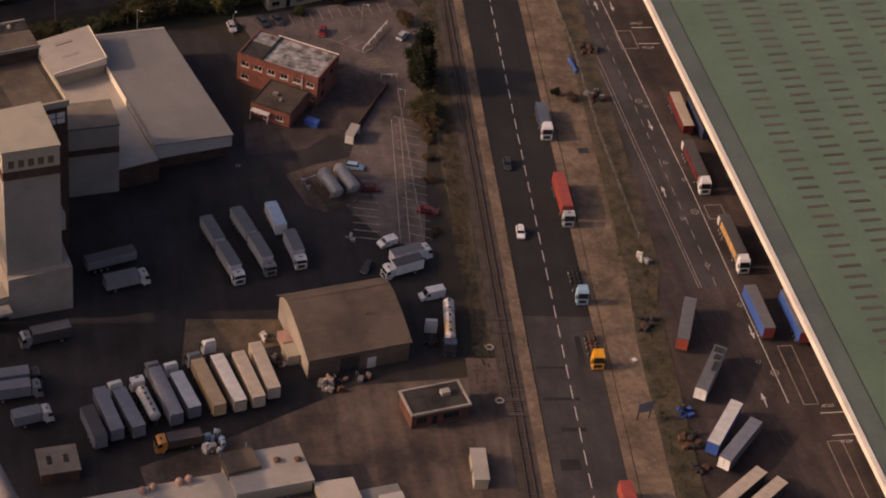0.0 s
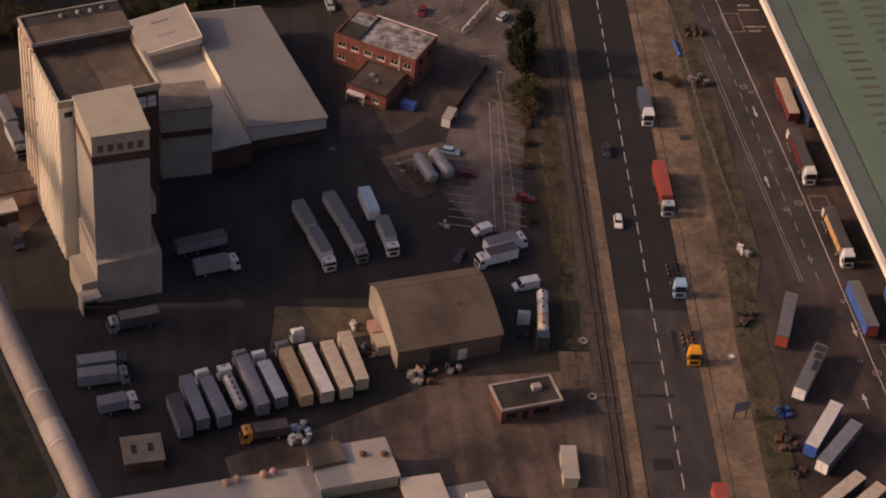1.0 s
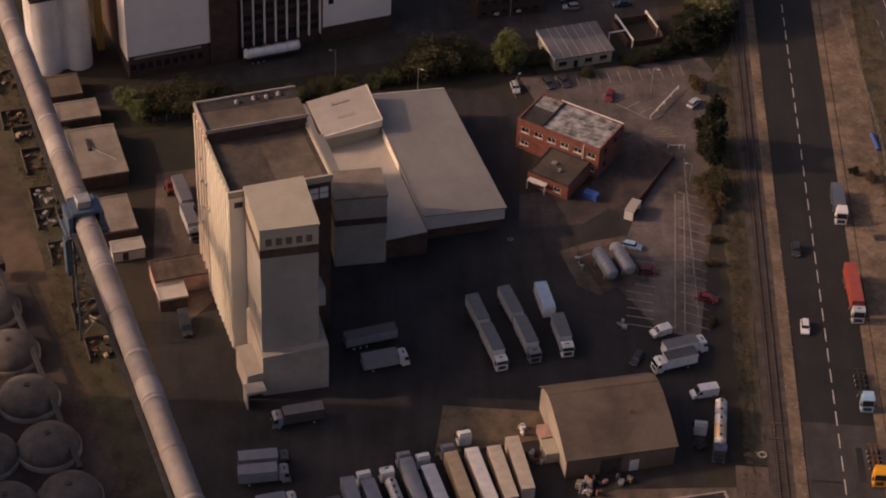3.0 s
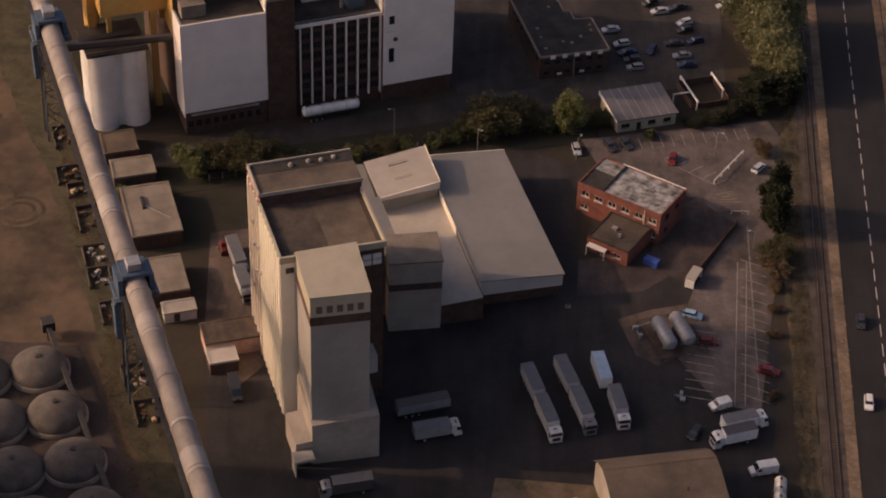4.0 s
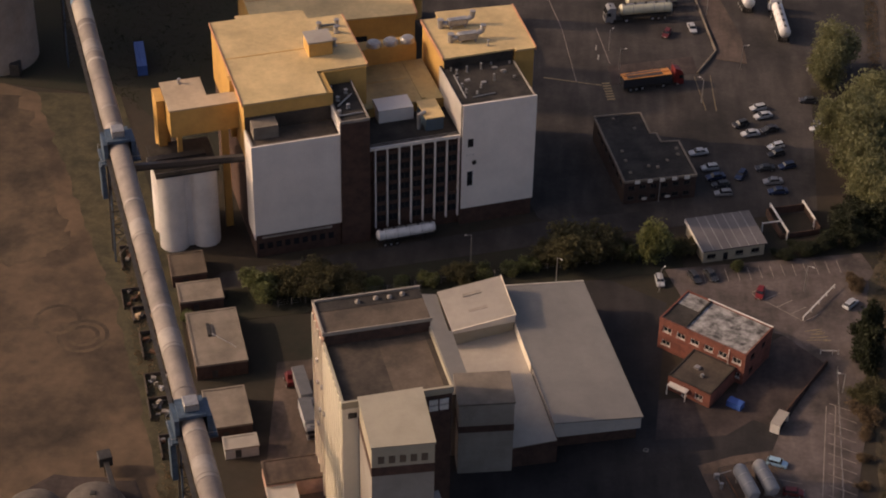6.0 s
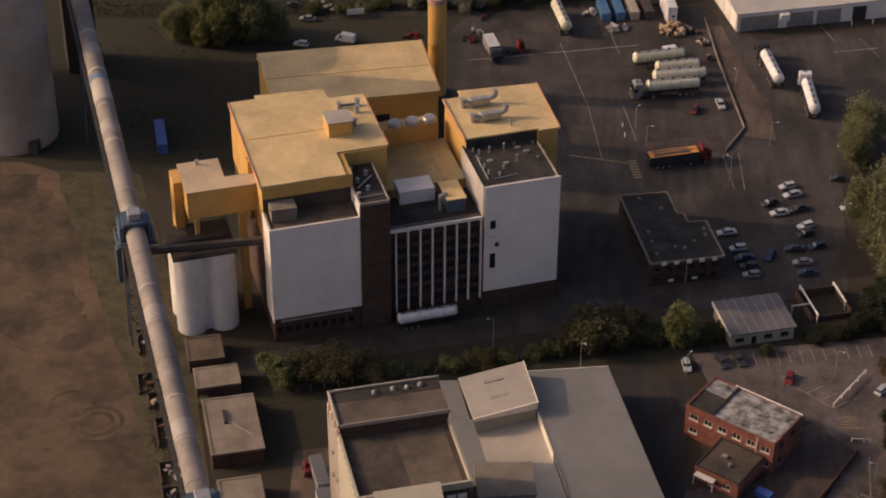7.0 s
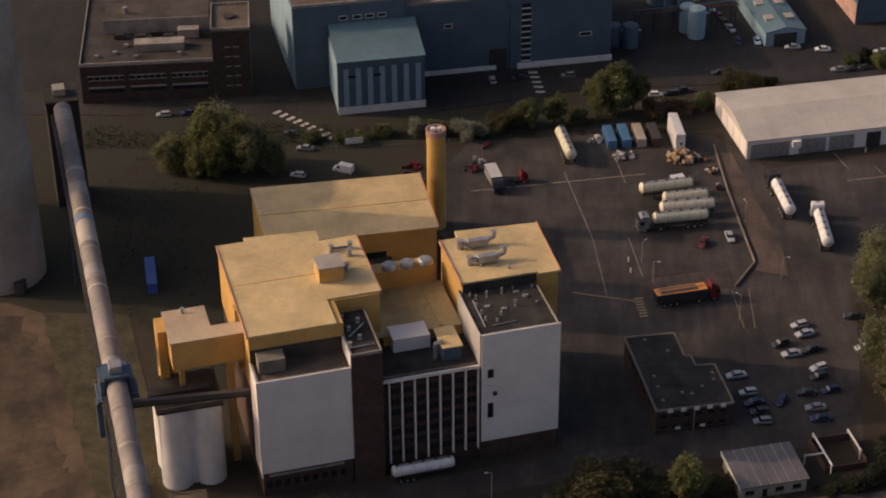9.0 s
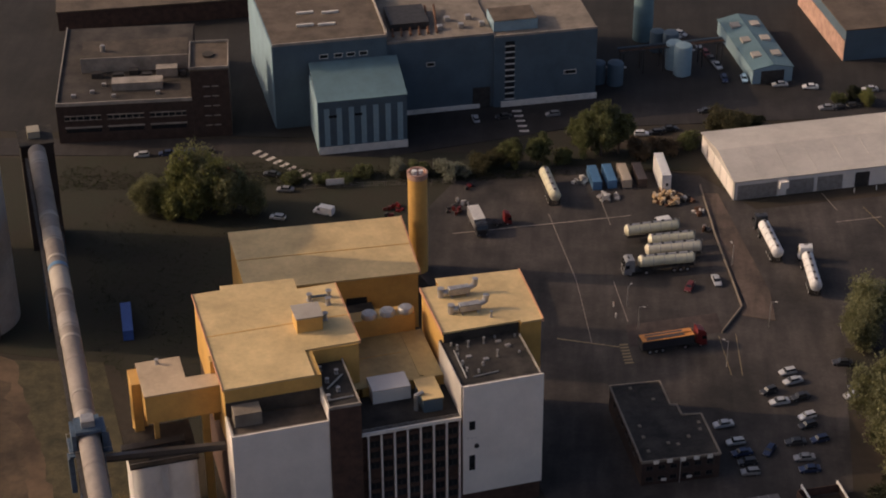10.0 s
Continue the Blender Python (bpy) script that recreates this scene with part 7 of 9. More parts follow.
row = [(-4.7, -127.95, 14.8, "roofgrey", 8.8, None, 0), (-1.9, -124.6, 13.8, "slate", 11.9, None, 0), (1.9, -124.6, 16.8, "slate", 10.9, "white", 1.2),
       (9.0, -120.6, 13.9, "slate", 13.6, "grey", 0.6), (12.7, -120.6, 15.9, "silver", 10.2, "white", 2.0), (17.2, -118.78, 13.9, "tan", 13.3, "grey", 1.0),
       (21.1, -117.9, 14, "pale", 13.6, "white", 3.6), (24.99, -117.2, 12, "beige", 13.2, None, 0), (28.3, -114.9, 10, "beige", 13.4, None, 0)]
for x, y, rz, rf, L, cb, gap in row:
    side = {"tan": "tan", "pale": "beige", "beige": "beige"}.get(rf, "slate")
    box_trailer(x, y, rz, {"tan": "tan-roofed lorry in the trailer row", "pale": "pale cream lorry in the trailer row", "beige": "beige trailer with a ribbed roof in the row",
                           "silver": "silver-roofed lorry in the trailer row", "roofgrey": "short grey trailer in the row"}.get(rf, "slate-grey trailer in the row"), rf, side, None, L, cb, gap)
tank_trailer(5.6, -122.3, 15.9, "pale tank lorry in the trailer row", "pale", "white", 8.6, 1.1)
# -- tanker yard --
NS = 1.2
tank_trailer(30.06, 137.04, 107.6, "cream powder tank trailer", "tankcream", None, s=NS + 0.08)
tank_trailer(34.91, 132.39, 104.6, "cream tank trailer parked in the row", "tankcream", None, 9.6, s=NS + 0.05)
tank_trailer(35.29, 127.75, 103.6, "cream tank trailer with worn paint", "cream", None, s=NS + 0.08)
tank_trailer(33.5, 122.24, 103.6, "cream tank lorry with a grey cab", "tankcream", "grey", s=NS + 0.08)
tank_trailer(3.61, 157.16, 14.6, "cream tank trailer parked by the hedge", "tankcream", None, s=NS + 0.1)
tank_trailer(59.78, 133.58, 11.7, "white tank lorry with a dark cab", "white", "dark", 11.6, s=NS + 0.08)
tank_trailer(68.86, 119.18, 4.7, "white tank lorry leaving the yard", "white", "white", 11.6, s=NS + 0.08)
ob_ = box_trailer(32.96, 88.2, -71.5, "orange tipper lorry with a red cab", "orange", "dark", None, 10.5, "red", 0.7, H=3.2, s=NS)
part("load", M().cbox(-0.95, 0.95, -4.4, 3.4, 3.0, 3.32, 0.08), PAINTS["brownroof"], ob_, "dark brown heaped load")
part("sheet_bar", M().box(-0.12, 0.12, -4.9, 4.9, 3.3, 3.42), PAINTS["orange"], ob_)
rigid_lorry(-14.68, 140.33, -161.5, "small flat lorry with a pale roof", "pale", "grey", "dark", 6.0, 3.2, s=NS)
bare_tractor(-8.38, 141.06, -71.5, "red tractor unit in the yard", "red", 0.9)
for x, y, c, lab in ((15.24, 164.38, "contblue", "blue shipping container by the hedge"), (19.17, 165.4, "contblue", "second blue shipping container by the hedge"), (27.16, 166.6, "brownroof", "dull brown container by the hedge"), (23.12, 165.95, "beige", "open rusty container full of sacks")):
    container(x, y, -168.5, lab, c, 9.0, 2.6)
office = container(33.1, 164.9, -170.3, "tall white container office", "white", 12.2, 5.9)
for sy in (-1, 1):
    part("window", M().box(-0.55, 0.15, sy * 6.06, sy * 6.1, 2.6, 3.4) if sy > 0 else M().box(-0.55, 0.15, -6.1, -6.06, 2.6, 3.4), GLASS, office)
    part("door", M().box(0.4, 1.0, sy * 6.06, sy * 6.1, 0.2, 2.1) if sy > 0 else M().box(0.4, 1.0, -6.1, -6.06, 0.2, 2.1), GREYMET, office)
van(32.44, 143.14, 112.7, "small white van beside the tankers", 5.2, 2.2)
tank_trailer(-21.96, 19.06, -69.8, "white tanker in front of the mill", "white", None, 13.0, r=1.2, s=1.05)
# -- cars --
for x, y, rz, c, k, lab in (
        (60.57, 80.06, 112.6, "silver", "hatch", "silver hatchback in the staff car park"), (61.54, 76.56, 114.6, "silver", "saloon", "silver saloon in the staff car park"),
        (55.79, 72.41, 121.6, "dark", "hatch", "dark hatchback in the staff car park"), (57.97, 68.37, 108.6, "silver", "saloon", "silver estate car in the staff car park"),
        (62.74, 70.62, 115.6, "dark", "saloon", "dark saloon in the staff car park"), (63.77, 63.39, 116.6, "white", "hatch", "white hatchback in the staff car park"),
        (63.62, 60.13, 115.6, "dark", "hatch", "black hatchback beside a white one"), (60.51, 53.8, 99.6, "dark", "saloon", "black saloon in shade"),
        (65.81, 55.19, 112.6, "blue", "hatch", "dark blue hatchback in shade"), (62, 48.44, 100.6, "grey", "saloon", "grey saloon in shade"),
        (62.87, 44.52, 100.6, "blue", "saloon", "dark blue saloon in shade"), (54.65, 50.43, 154.6, "blue", "hatch", "blue hatchback alone in the aisle"),
        (45.1, 59.13, 106.5, "silver", "saloon", "silver saloon beside the dark office"), (47.5, 52.92, 104.5, "silver", "hatch", "silver hatchback beside the dark office"),
        (48.65, 49.21, 108.5, "blue", "saloon", "dark blue saloon beside the dark office"), (49.7, 46.1, 102.5, "dark", "hatch", "black hatchback beside the dark office"),
        (50.16, 42.66, 99.5, "grey", "hatch", "grey hatchback beside the dark office"), (73.43, 84.59, 93.7, "dark", "saloon", "dark saloon under the willow"),
        (75.81, 75.27, 106.7, "dark", "hatch", "dark hatchback beside the trees"), (74.57, 71.98, 108.7, "silver", "hatch", "silver hatchback beside the trees"),
        (45.82, 117.37, -169.3, "silver", "saloon", "silver car in the tanker yard"), (39.11, 114.09, 162.6, "maroon", "hatch", "maroon hatchback in the tanker yard"),
        (40.24, 254.48, -124.1, "silver", "hatch", "silver car in the far works"), (50.44, 233.86, -160.1, "silver", "saloon", "silver saloon in the far works"),
        (52.21, 225.53, -173.1, "blue", "hatch", "blue hatchback in the far works"), (57.93, 225.97, -173.1, "sky", "hatch", "pale blue hatchback in the far works"),
        (68, 223.06, 97.9, "silver", "saloon", "silver saloon by the teal workshop"), (76.65, 222.09, 92.9, "white", "saloon", "white saloon on the far street"),
        (80.33, 209.61, 100, "grey", "saloon", "grey saloon parked on the far street"), (84, 210.34, -67, "dark", "saloon", "dark saloon parked on the far street"),
        (28.01, 190.87, -86.3, "white", "hatch", "white hatchback behind the hedge"), (35.85, 194.18, -75.2, "dark", "saloon", "dark saloon behind the hedge"),
        (-76.02, 152.21, -70.6, "blue", "hatch", "dark blue hatchback beyond the meadow"), (-66.17, 153.94, 88.4, "grey", "saloon", "grey saloon beyond the meadow"),
        (75.49, 3.22, -38.5, "silver", "hatch", "silver hatchback at the car park entrance"), (56.21, 5.49, 166.5, "red", "hatch", "red hatchback in the front car park"),
        (34.51, 8.11, -172.6, "silver", "hatch", "silver hatchback at the end of the car park"), (42.2, 9.96, -155.6, "dark", "hatch", "dark hatchback by the hedge"),
        (55.97, -48.52, -106.7, "sky", "hatch", "pale blue hatchback by the tanks"), (58.47, -56.61, -93.7, "maroon", "hatch", "maroon hatchback in shade"),
        (69.57, -64.92, -104.7, "red", "saloon", "red saloon in the car park bays"), (88.41, -73.47, 172.4, "white", "hatch", "white hatchback on the main road"),
        (90.57, -49.18, 174.4, "dark", "hatch", "black hatchback on the main road"), (45.79, 11.09, -155.6, "dark", "saloon", "dark saloon by the hedge")):
    car(x, y, rz, c, lab, k)
for x, y, rz, c, k, lab in ((45.02, 247.36, -163.1, "silver", "saloon", "silver saloon beside the teal workshop"), (47.41, 241.74, -163.1, "maroon", "hatch", "maroon hatchback beside the teal workshop"),
                            (48.87, 237.99, -163.1, "dark", "saloon", "dark saloon in the far works"), (-10.61, 198.19, 101.6, "dark", "saloon", "dark saloon below the blue works"), (3.1, 200.67, 101.7, "grey", "hatch", "grey hatchback below the blue works"),
                            (-18.44, 196.42, 16.6, "silver", "hatch", "silver hatchback below the blue works"), (9.18, 190.38, 99.7, "dark", "hatch", "black hatchback on the street"), (17.9, 198.41, 99.7, "blue", "saloon", "blue saloon on the street"),
                            (31.84, 191.9, 99.7, "dark", "hatch", "dark hatchback behind the hedge"), (-83.05, 162.67, -68.6, "maroon", "hatch", "maroon hatchback near the works"), (-70.85, 161.72, 81.5, "dark", "saloon", "dark saloon near the works"),
                            (-107.95, 169.77, 101.4, "silver", "hatch", "silver hatchback before the brick works"), (-101.15, 171.01, 101.4, "blue", "saloon", "blue saloon before the brick works"), (-95.32, 172.2, 101.4, "blue", "hatch", "blue hatchback before the brick works"), (-90.46, 172.88, 101.4, "dark", "hatch", "dark hatchback before the brick works"),
                            (87.95, 211.47, -67, "dark", "hatch", "black hatchback on the far street"), (93.66, 221.79, 97, "silver", "saloon", "silver saloon on the far street"), (46.21, 205.36, 99.8, "dark", "saloon", "dark saloon passing on the street"), (103.72, 218.4, 97.1, "white", "hatch", "white hatchback on the far street")):
    car(x, y, rz, c, lab, k)

# Body paint is darkened to carry the shade this lorry stands in.
rigid_lorry(11.6, -131.6, 100, "small dark-bodied lorry with an orange cab", "brownroof", "brownroof", "orange", 6.4, 3.0)
container(-94.55, 88.56, 15.2, "long blue container on the shaded grass", "royal", 12.2, 2.9)
van(-54.5, 143.24, 71.4, "white van behind the yellow rear hall")
car(-66.11, 139.81, 81.4, "pale", "pale blue-grey car behind the rear hall")

# ---- conveyor tube on trestles ----
A, Bp = Vector((-26.1, -154.6, 29.0)), Vector((-121.1, 119.9, 29.0))
cv = tagged(new("conveyor_tube"), "long grey conveyor tube on blue steel trestles", "conveyor")
dirv = (Bp - A).normalized()
A2 = A - dirv * 60
part("tube", M().cyl(A2, Bp, 2.15, 28), PIPE, cv, "grey sheet-metal tube", True)
n = int((Bp - A2).length / 12)
for i in range(n):
    p = A2 + dirv * (6 + i * 12)
    part("joint_band", M().cyl(p - dirv * 0.35, p + dirv * 0.35, 2.24, 28), PIPE_RING if i % 3 else PIPE, cv, smooth=True)
    if i % 3 == 1:
        q = p + dirv * 3
        part("joint_band", M().cyl(q - dirv * 2.2, q + dirv * 2.2, 2.19, 28), PIPE_RING, cv, "paler replaced section", True)
for y0, y1, r, m_, lab in ((66.9, 68.1, 2.3, PAINTS["contblue"], "blue painted ring"), (57.6, 66.8, 2.21, SHEET_W, "white replaced section"), (70.5, 71.3, 2.24, SHEET_W, ""), (88.0, 88.8, 2.24, SHEET_W, ""), (40.0, 40.8, 2.24, SHEET_W, "")):
    p, q = (A + dirv * ((y - A.y) / dirv.y) for y in (y0, y1))
    part("joint_band", M().cyl(p, q, r, 28), m_, cv, lab, True)
side = Vector((-dirv.y, dirv.x, 0))
part("walkway", M().add([A2 + side * 2.3 + Vector((0, 0, -1.2)), Bp + side * 2.3 + Vector((0, 0, -1.2)), Bp + side * 3.1 + Vector((0, 0, -1.2)), A2 + side * 3.1 + Vector((0, 0, -1.2)),
                         A2 + side * 2.3 + Vector((0, 0, -1.3)), Bp + side * 2.3 + Vector((0, 0, -1.3)), Bp + side * 3.1 + Vector((0, 0, -1.3)), A2 + side * 3.1 + Vector((0, 0, -1.3))],
                        [(0, 1, 2, 3), (7, 6, 5, 4), (0, 4, 5, 1), (1, 5, 6, 2), (2, 6, 7, 3), (3, 7, 4, 0)]), DARKMET, cv)
for yy, big in ((-76.0, 1), (9.0, 1), (88.0, 0), (-164.0, 0)):
    k = (yy - A.y) / dirv.y
    c = A + dirv * k
    tr = tagged(new("trestle"), "blue steel trestle under the conveyor tube", "trestle", "trestles")
    tr.matrix_world = pose(c.x, c.y, 0, 0, 0, 20)
    for sx in (-1, 1):
        for sy in (-1, 1):
            part("leg", M().cyl((sx * 3.2, sy * 2.0, 0), (sx * 2.5, sy * 1.6, 26.5), 0.2, 6), DARKMET if sy > 0 else STEEL_BLUE, tr)
    for j in range(4):
        z0, z1 = 1 + j * 6.2, 7.2 + j * 6.2
        for sy in (-2.0, 2.0):
            part("brace", M().cyl((-3.1, sy * 0.95, z0), (2.9, sy * 0.9, z1), 0.11, 5).cyl((3.1, sy * 0.95, z0), (-2.9, sy * 0.9, z1), 0.11, 5), DARKMET, tr)
        part("brace", M().cyl((-3.1, -1.9, z1), (3.1, -1.9, z1), 0.13, 5).cyl((-3.1, 1.9, z1), (3.1, 1.9, z1), 0.13, 5), DARKMET, tr)
    if big:
        part("platform", M().cbox(-4.2, 4.2, -3.2, 3.2, 26.4, 26.8, 0.05), STEEL_BLUE, tr, "blue steel platform")
        part("collar", M().box(-3.4, -2.5, -2.6, 2.6, 26.8, 31.2).box(2.5, 3.4, -2.6, 2.6, 26.8, 31.2).box(-2.5, 2.5, -2.6, 2.6, 31.2, 31.9), STEEL_BLUE, tr, "blue steel collar round the tube")
        part("side_drop", M().cbox(-4.6, -3.5, -3.4, -1.0, 18, 26.4, 0.1), STEEL_BLUE, tr)
        part("drive_house", M().cbox(-1.2, 1.4, -1.5, 1.5, 31.9, 33.4, 0.08), GREYMET, tr)
        part("handrail", M().box(-4.2, 4.2, -3.2, -3.15, 27.8, 27.86).box(-4.2, 4.2, 3.15, 3.2, 27.8, 27.86).box(-4.2, -4.15, -3.2, 3.2, 27.8, 27.86), GREYMET, tr)

# ---- low sheds beside the conveyor ----
for x, y, w, d, h, mtl, wall, lab in (
        (-70.98, -2.24, 7.5, 8.0, 3.0, SHEET_BR, BRICK_D, "low shed with a brown roof"), (-67.75, -11.06, 9.2, 6.6, 3.0, STONE, BRICK_D, "low shed with a grey roof"),
        (-60.88, -32.26, 10.5, 17.5, 3.6, STONE, BRICK_D, "flat-roofed shed with a thin mast on top"), (-55.31, -50.6, 8.4, 11.5, 3.5, STONE, BRICK_D, "flat-roofed grey brick shed by the conveyor"),
        (-51.62, -55.33, 6.6, 3.6, 2.5, SHEET_W, GREY_CLAD, "small white-roofed hut beside the sheds"), (-42.06, -65.75, 11.8, 6.4, 4.0, CONC_SLAB, BRICK_P, "brown-roofed lean-to shed beside the tower"),
        (-40.84, -70.35, 5.6, 4.8, 3.0, GREY_CLAD, BRICK_D, "small grey flat-roofed cabin")):
    o = thing("shed", x, y, 16.5, lab, "shed", "low sheds")
    walls4(o, w, d, h, 0.25, wall, {"f": [(w * 0.3, w * 0.3 + 1.2, 0.05, 2.1)]})
    part("door", M().box(w * 0.3, w * 0.3 + 1.2, 0.06, 0.12, 0.05, 2.1), DARKMET, o)
    flat_roof(o, w, d, h + 0.1, mtl, 0.15, mtl, 0.15)
    if d > 17:
        part("mast", M().cyl((4.5, 9, 3.6), (4.6, 9, 7.2), 0.06, 6).cyl((4.5, 9, 4.4), (8.8, 4.6, 3.8), 0.07, 6), GREYMET, o)
        block(o, "roof_box", 3.6, 4.4, 9, 13, 3.7, 4.2, DARKMET)
rigid_lorry(-39.0, -34.6, -161, "dull grey lorry squeezed beside the silo tower", "roofmid", "grey", "grey", 9.0, 3.6)
rigid_lorry(-36.9, -43.2, -162, "grey lorry beside the silo tower", "roofmid", "silver", "grey", 7.0, 3.6)
van(-35.6, -75.0, -165, "dark van parked in the alley", 6.4, 2.5, "dark")
o = thing("loading_machine", -41.8, -31.5, 19, "small red loading machine beside the tower", "machine")
part("body", M().cbox(-0.9, 0.9, -1.8, 1.8, 0.5, 1.6, 0.1), PAINTS["maroon"], o)
part("cab", M().cbox(-0.7, 0.7, -0.6, 0.9, 1.6, 2.7, 0.1), PAINTS["maroon"], o)
for sx in (-0.95, 0.95):
    for sy in (-1.2, 1.2):
        wheel(o, sx, sy, 0.5)
patch("ground_alley", [(-45.35, -25.38), (-35.49, -23.12), (-29.2, -65.03), (-35.08, -73.24), (-43.06, -63.36)], 0.07, CONC_SLAB, "reddish paved alley beside the tower", "yard")

# ---- tanks on a slab, shelter, fences and poles ----
patch("ground_slab", [(40.49, -49.95), (47.49, -46.69), (55.52, -44.41), (56.68, -58.49), (47.67, -63.85), (43.61, -60.95)], 0.10, CONC_SLAB, "worn concrete tank slab", "slab")
for k, (x, y) in enumerate(((49.3, -56.32), (53.11, -54.77))):
    o = thing("storage_tank", x, y, 18, "horizontal pale grey bulk tank on saddles", "tank", "bulk tanks", z=0.1)
    part("barrel", M().lathe([(0.2, -4.4), (1.0, -4.2), (1.42, -3.6), (1.42, 3.6), (1.0, 4.2), (0.2, 4.4)], 24, "Y").shift(0, 0, 2.3), PAINTS["grey"], o, smooth=True)
    for yy in (-2.4, 2.4):
        part("saddle", M().box(-1.0, 1.0, yy - 0.2, yy + 0.2, 0, 1.3), CONCRETE, o)
    for yy in (-1.5, 1.0):
        part("strap", M().lathe([(1.43, yy), (1.46, yy), (1.46, yy + 0.14), (1.43, yy + 0.14)], 24, "Y").shift(0, 0, 2.3), GREYMET, o)
o = thing("railing", 51.21, -55.54, 19.2, "low dark railing round the bulk tanks", "railing", z=0.1)
for x0, x1, y0, y1 in ((-5.2, 5.2, -6.2, -6.1), (-5.2, 5.2, 6.1, 6.2), (-5.2, -5.1, -6.1, 6.1), (5.1, 5.2, -6.1, 6.1)):
    part("rail", M().box(x0, x1, y0, y1, 1.0, 1.1), DARKMET, o)
    part("rail", M().box(x0, x1, y0, y1, 0.5, 0.58), DARKMET, o)
for x in (-5.15, -1.7, 1.7, 5.15):
    for y in (-6.15, 6.15):
        part("post", M().box(x - 0.06, x + 0.06, y - 0.06, y + 0.06, 0, 1.1), DARKMET, o)
part("pipe", M().cyl((-4.4, -3, 0.6), (-4.4, 4, 0.6), 0.14, 8), RUST, o)
o = thing("pump_skid", 43.94, -53.26, 11.2, "small pump and pipework beside the tanks", "pump")
part("pump", M().cbox(-0.5, 0.5, -0.4, 0.4, 0.1, 1.2, 0.05), GREYMET, o)
part("pipe", M().cyl((0, 0, 1.0), (3.0, 0.5, 1.4), 0.1, 8).cyl((0, 0, 0.6), (0.2, -3.0, 0.6), 0.1, 8).cyl((0.2, -3, 0.2), (0.2, -3, 1.6), 0.35, 10), GREYMET, o)
o = thing("shelter", 56.66, -38.13, 63.3, "small pale smoking shelter", "shelter")
part("roof", M().cbox(-1.4, 3.4, -1.1, 1.1, 2.3, 2.5, 0.03), SHEET_W, o)
part("back_panel", M().box(-1.3, 3.3, 0.9, 1.0, 0.1, 2.3), FRAME, o)
part("side_panel", M().box(-1.35, -1.28, -1.0, 0.9, 0.1, 2.3), FRAME, o)
part("side_panel", M().box(3.28, 3.35, -1.0, 0.9, 0.1, 2.3), FRAME, o)
o = thing("garden_wall", 58.03, -34.76, 59.3, "low brick wall along the lane", "wall")
part("wall", M().cbox(0, 20.5, -0.2, 0.2, 0, 1.3, 0.03), BRICK_D, o)
o = thing("security_barrier", 64.68, -2.87, 56.5, "long white barrier rail", "barrier")
part("rail", M().cbox(0, 14.5, -0.12, 0.12, 0.9, 1.15, 0.02), FRAME, o)
for k in range(5):
    part("post", M().box(0.2 + k * 3.5, 0.4 + k * 3.5, -0.1, 0.1, 0, 0.9), FRAME, o)
o = thing("gate_posts", 70.07, -13.56, 1.4, "white gate posts at the car park", "gate")
for x in (-2.5, 0.0, 1.2):
    part("post", M().cbox(x - 0.08, x + 0.08, -0.08, 0.08, 0, 1.2, 0.02), FRAME, o)
part("bar", M().box(-2.3, 1.0, -0.05, 0.05, 0.9, 1.05), FRAME, o)


def wire_fence(x0, y0, x1, y1, step, h, label):
    """Posts with three wires between two points."""
    o = thing("wire_fence", x0, y0, math.degrees(math.atan2(y1 - y0, x1 - x0)), label, "fence", "wire fences", z=0.1)
    n = max(2, int(math.hypot(x1 - x0, y1 - y0) / step))
    L = math.hypot(x1 - x0, y1 - y0)
    for i in range(n + 1):
        part("post", cached(("fpost", h), lambda: M().box(-0.07, 0.07, -0.07, 0.07, 0, h)), CONCRETE, o).location = (L * i / n, 0, 0)
    for k in range(3):
        part("wire", M().box(0, L, -0.015, 0.015, h * (0.3 + 0.33 * k), h * (0.3 + 0.33 * k) + 0.03), GREYMET, o)


for x0, y0, x1, y1, h, lab in ((116.57, 41.87, 116.57, -3.6, 1.8, "concrete-post wire fence beside the dock road"), (116.57, -3.6, 114.55, -38.12, 1.8, "wire fence leaning along the verge"), (114.55, -38.12, 114.12, -76.62, 1.6, "old wire fence along the scrub"),
                               (70.35, -19.76, 66.91, -72.32, 1.8, "wire fence between the car park and railway"), (-47.49, -7.05, 35.67, 18.87, 1.8, "wire fence along the mill lane"), (-61, 154.91, -21.85, 160.78, 1.6, "wire fence along the meadow bank")):
    wire_fence(x0, y0, x1, y1, 3.0, h, lab)


def lamp_post(x, y, h, label, arm=1.2):
    o = thing("lamp_post", x, y, random.uniform(0, 360), label, "street lamp", "lamp posts")
    part("pole", cached(("pole", h), lambda: M().cyl((0, 0, 0), (0, 0, h), 0.11, 8, 0.07)), GREYMET, o)
    part("arm", cached(("arm", h, arm), lambda: M().cyl((0, 0, h - 0.05), (arm, 0, h + 0.15), 0.05, 6)), GREYMET, o)
    part("lantern", cached(("lantern", h, arm), lambda: M().cbox(arm - 0.25, arm + 0.35, -0.14, 0.14, h + 0.08, h + 0.24, 0.04)), FRAME, o)


for x, y, h in ((-7.1, 11.5, 8), (34.35, 4.92, 6), (57.44, 98.92, 7), (26.56, 96.26, 6), (23.94, 104.94, 6), (46.73, 81.87, 7), (81.43, 102.34, 7), (11.86, 6.15, 7), (70.93, -25.76, 5), (65.94, 7.54, 7), (49.96, 125.42, 6)):
    lamp_post(x, y, h, "slim grey lamp post with a single lantern")
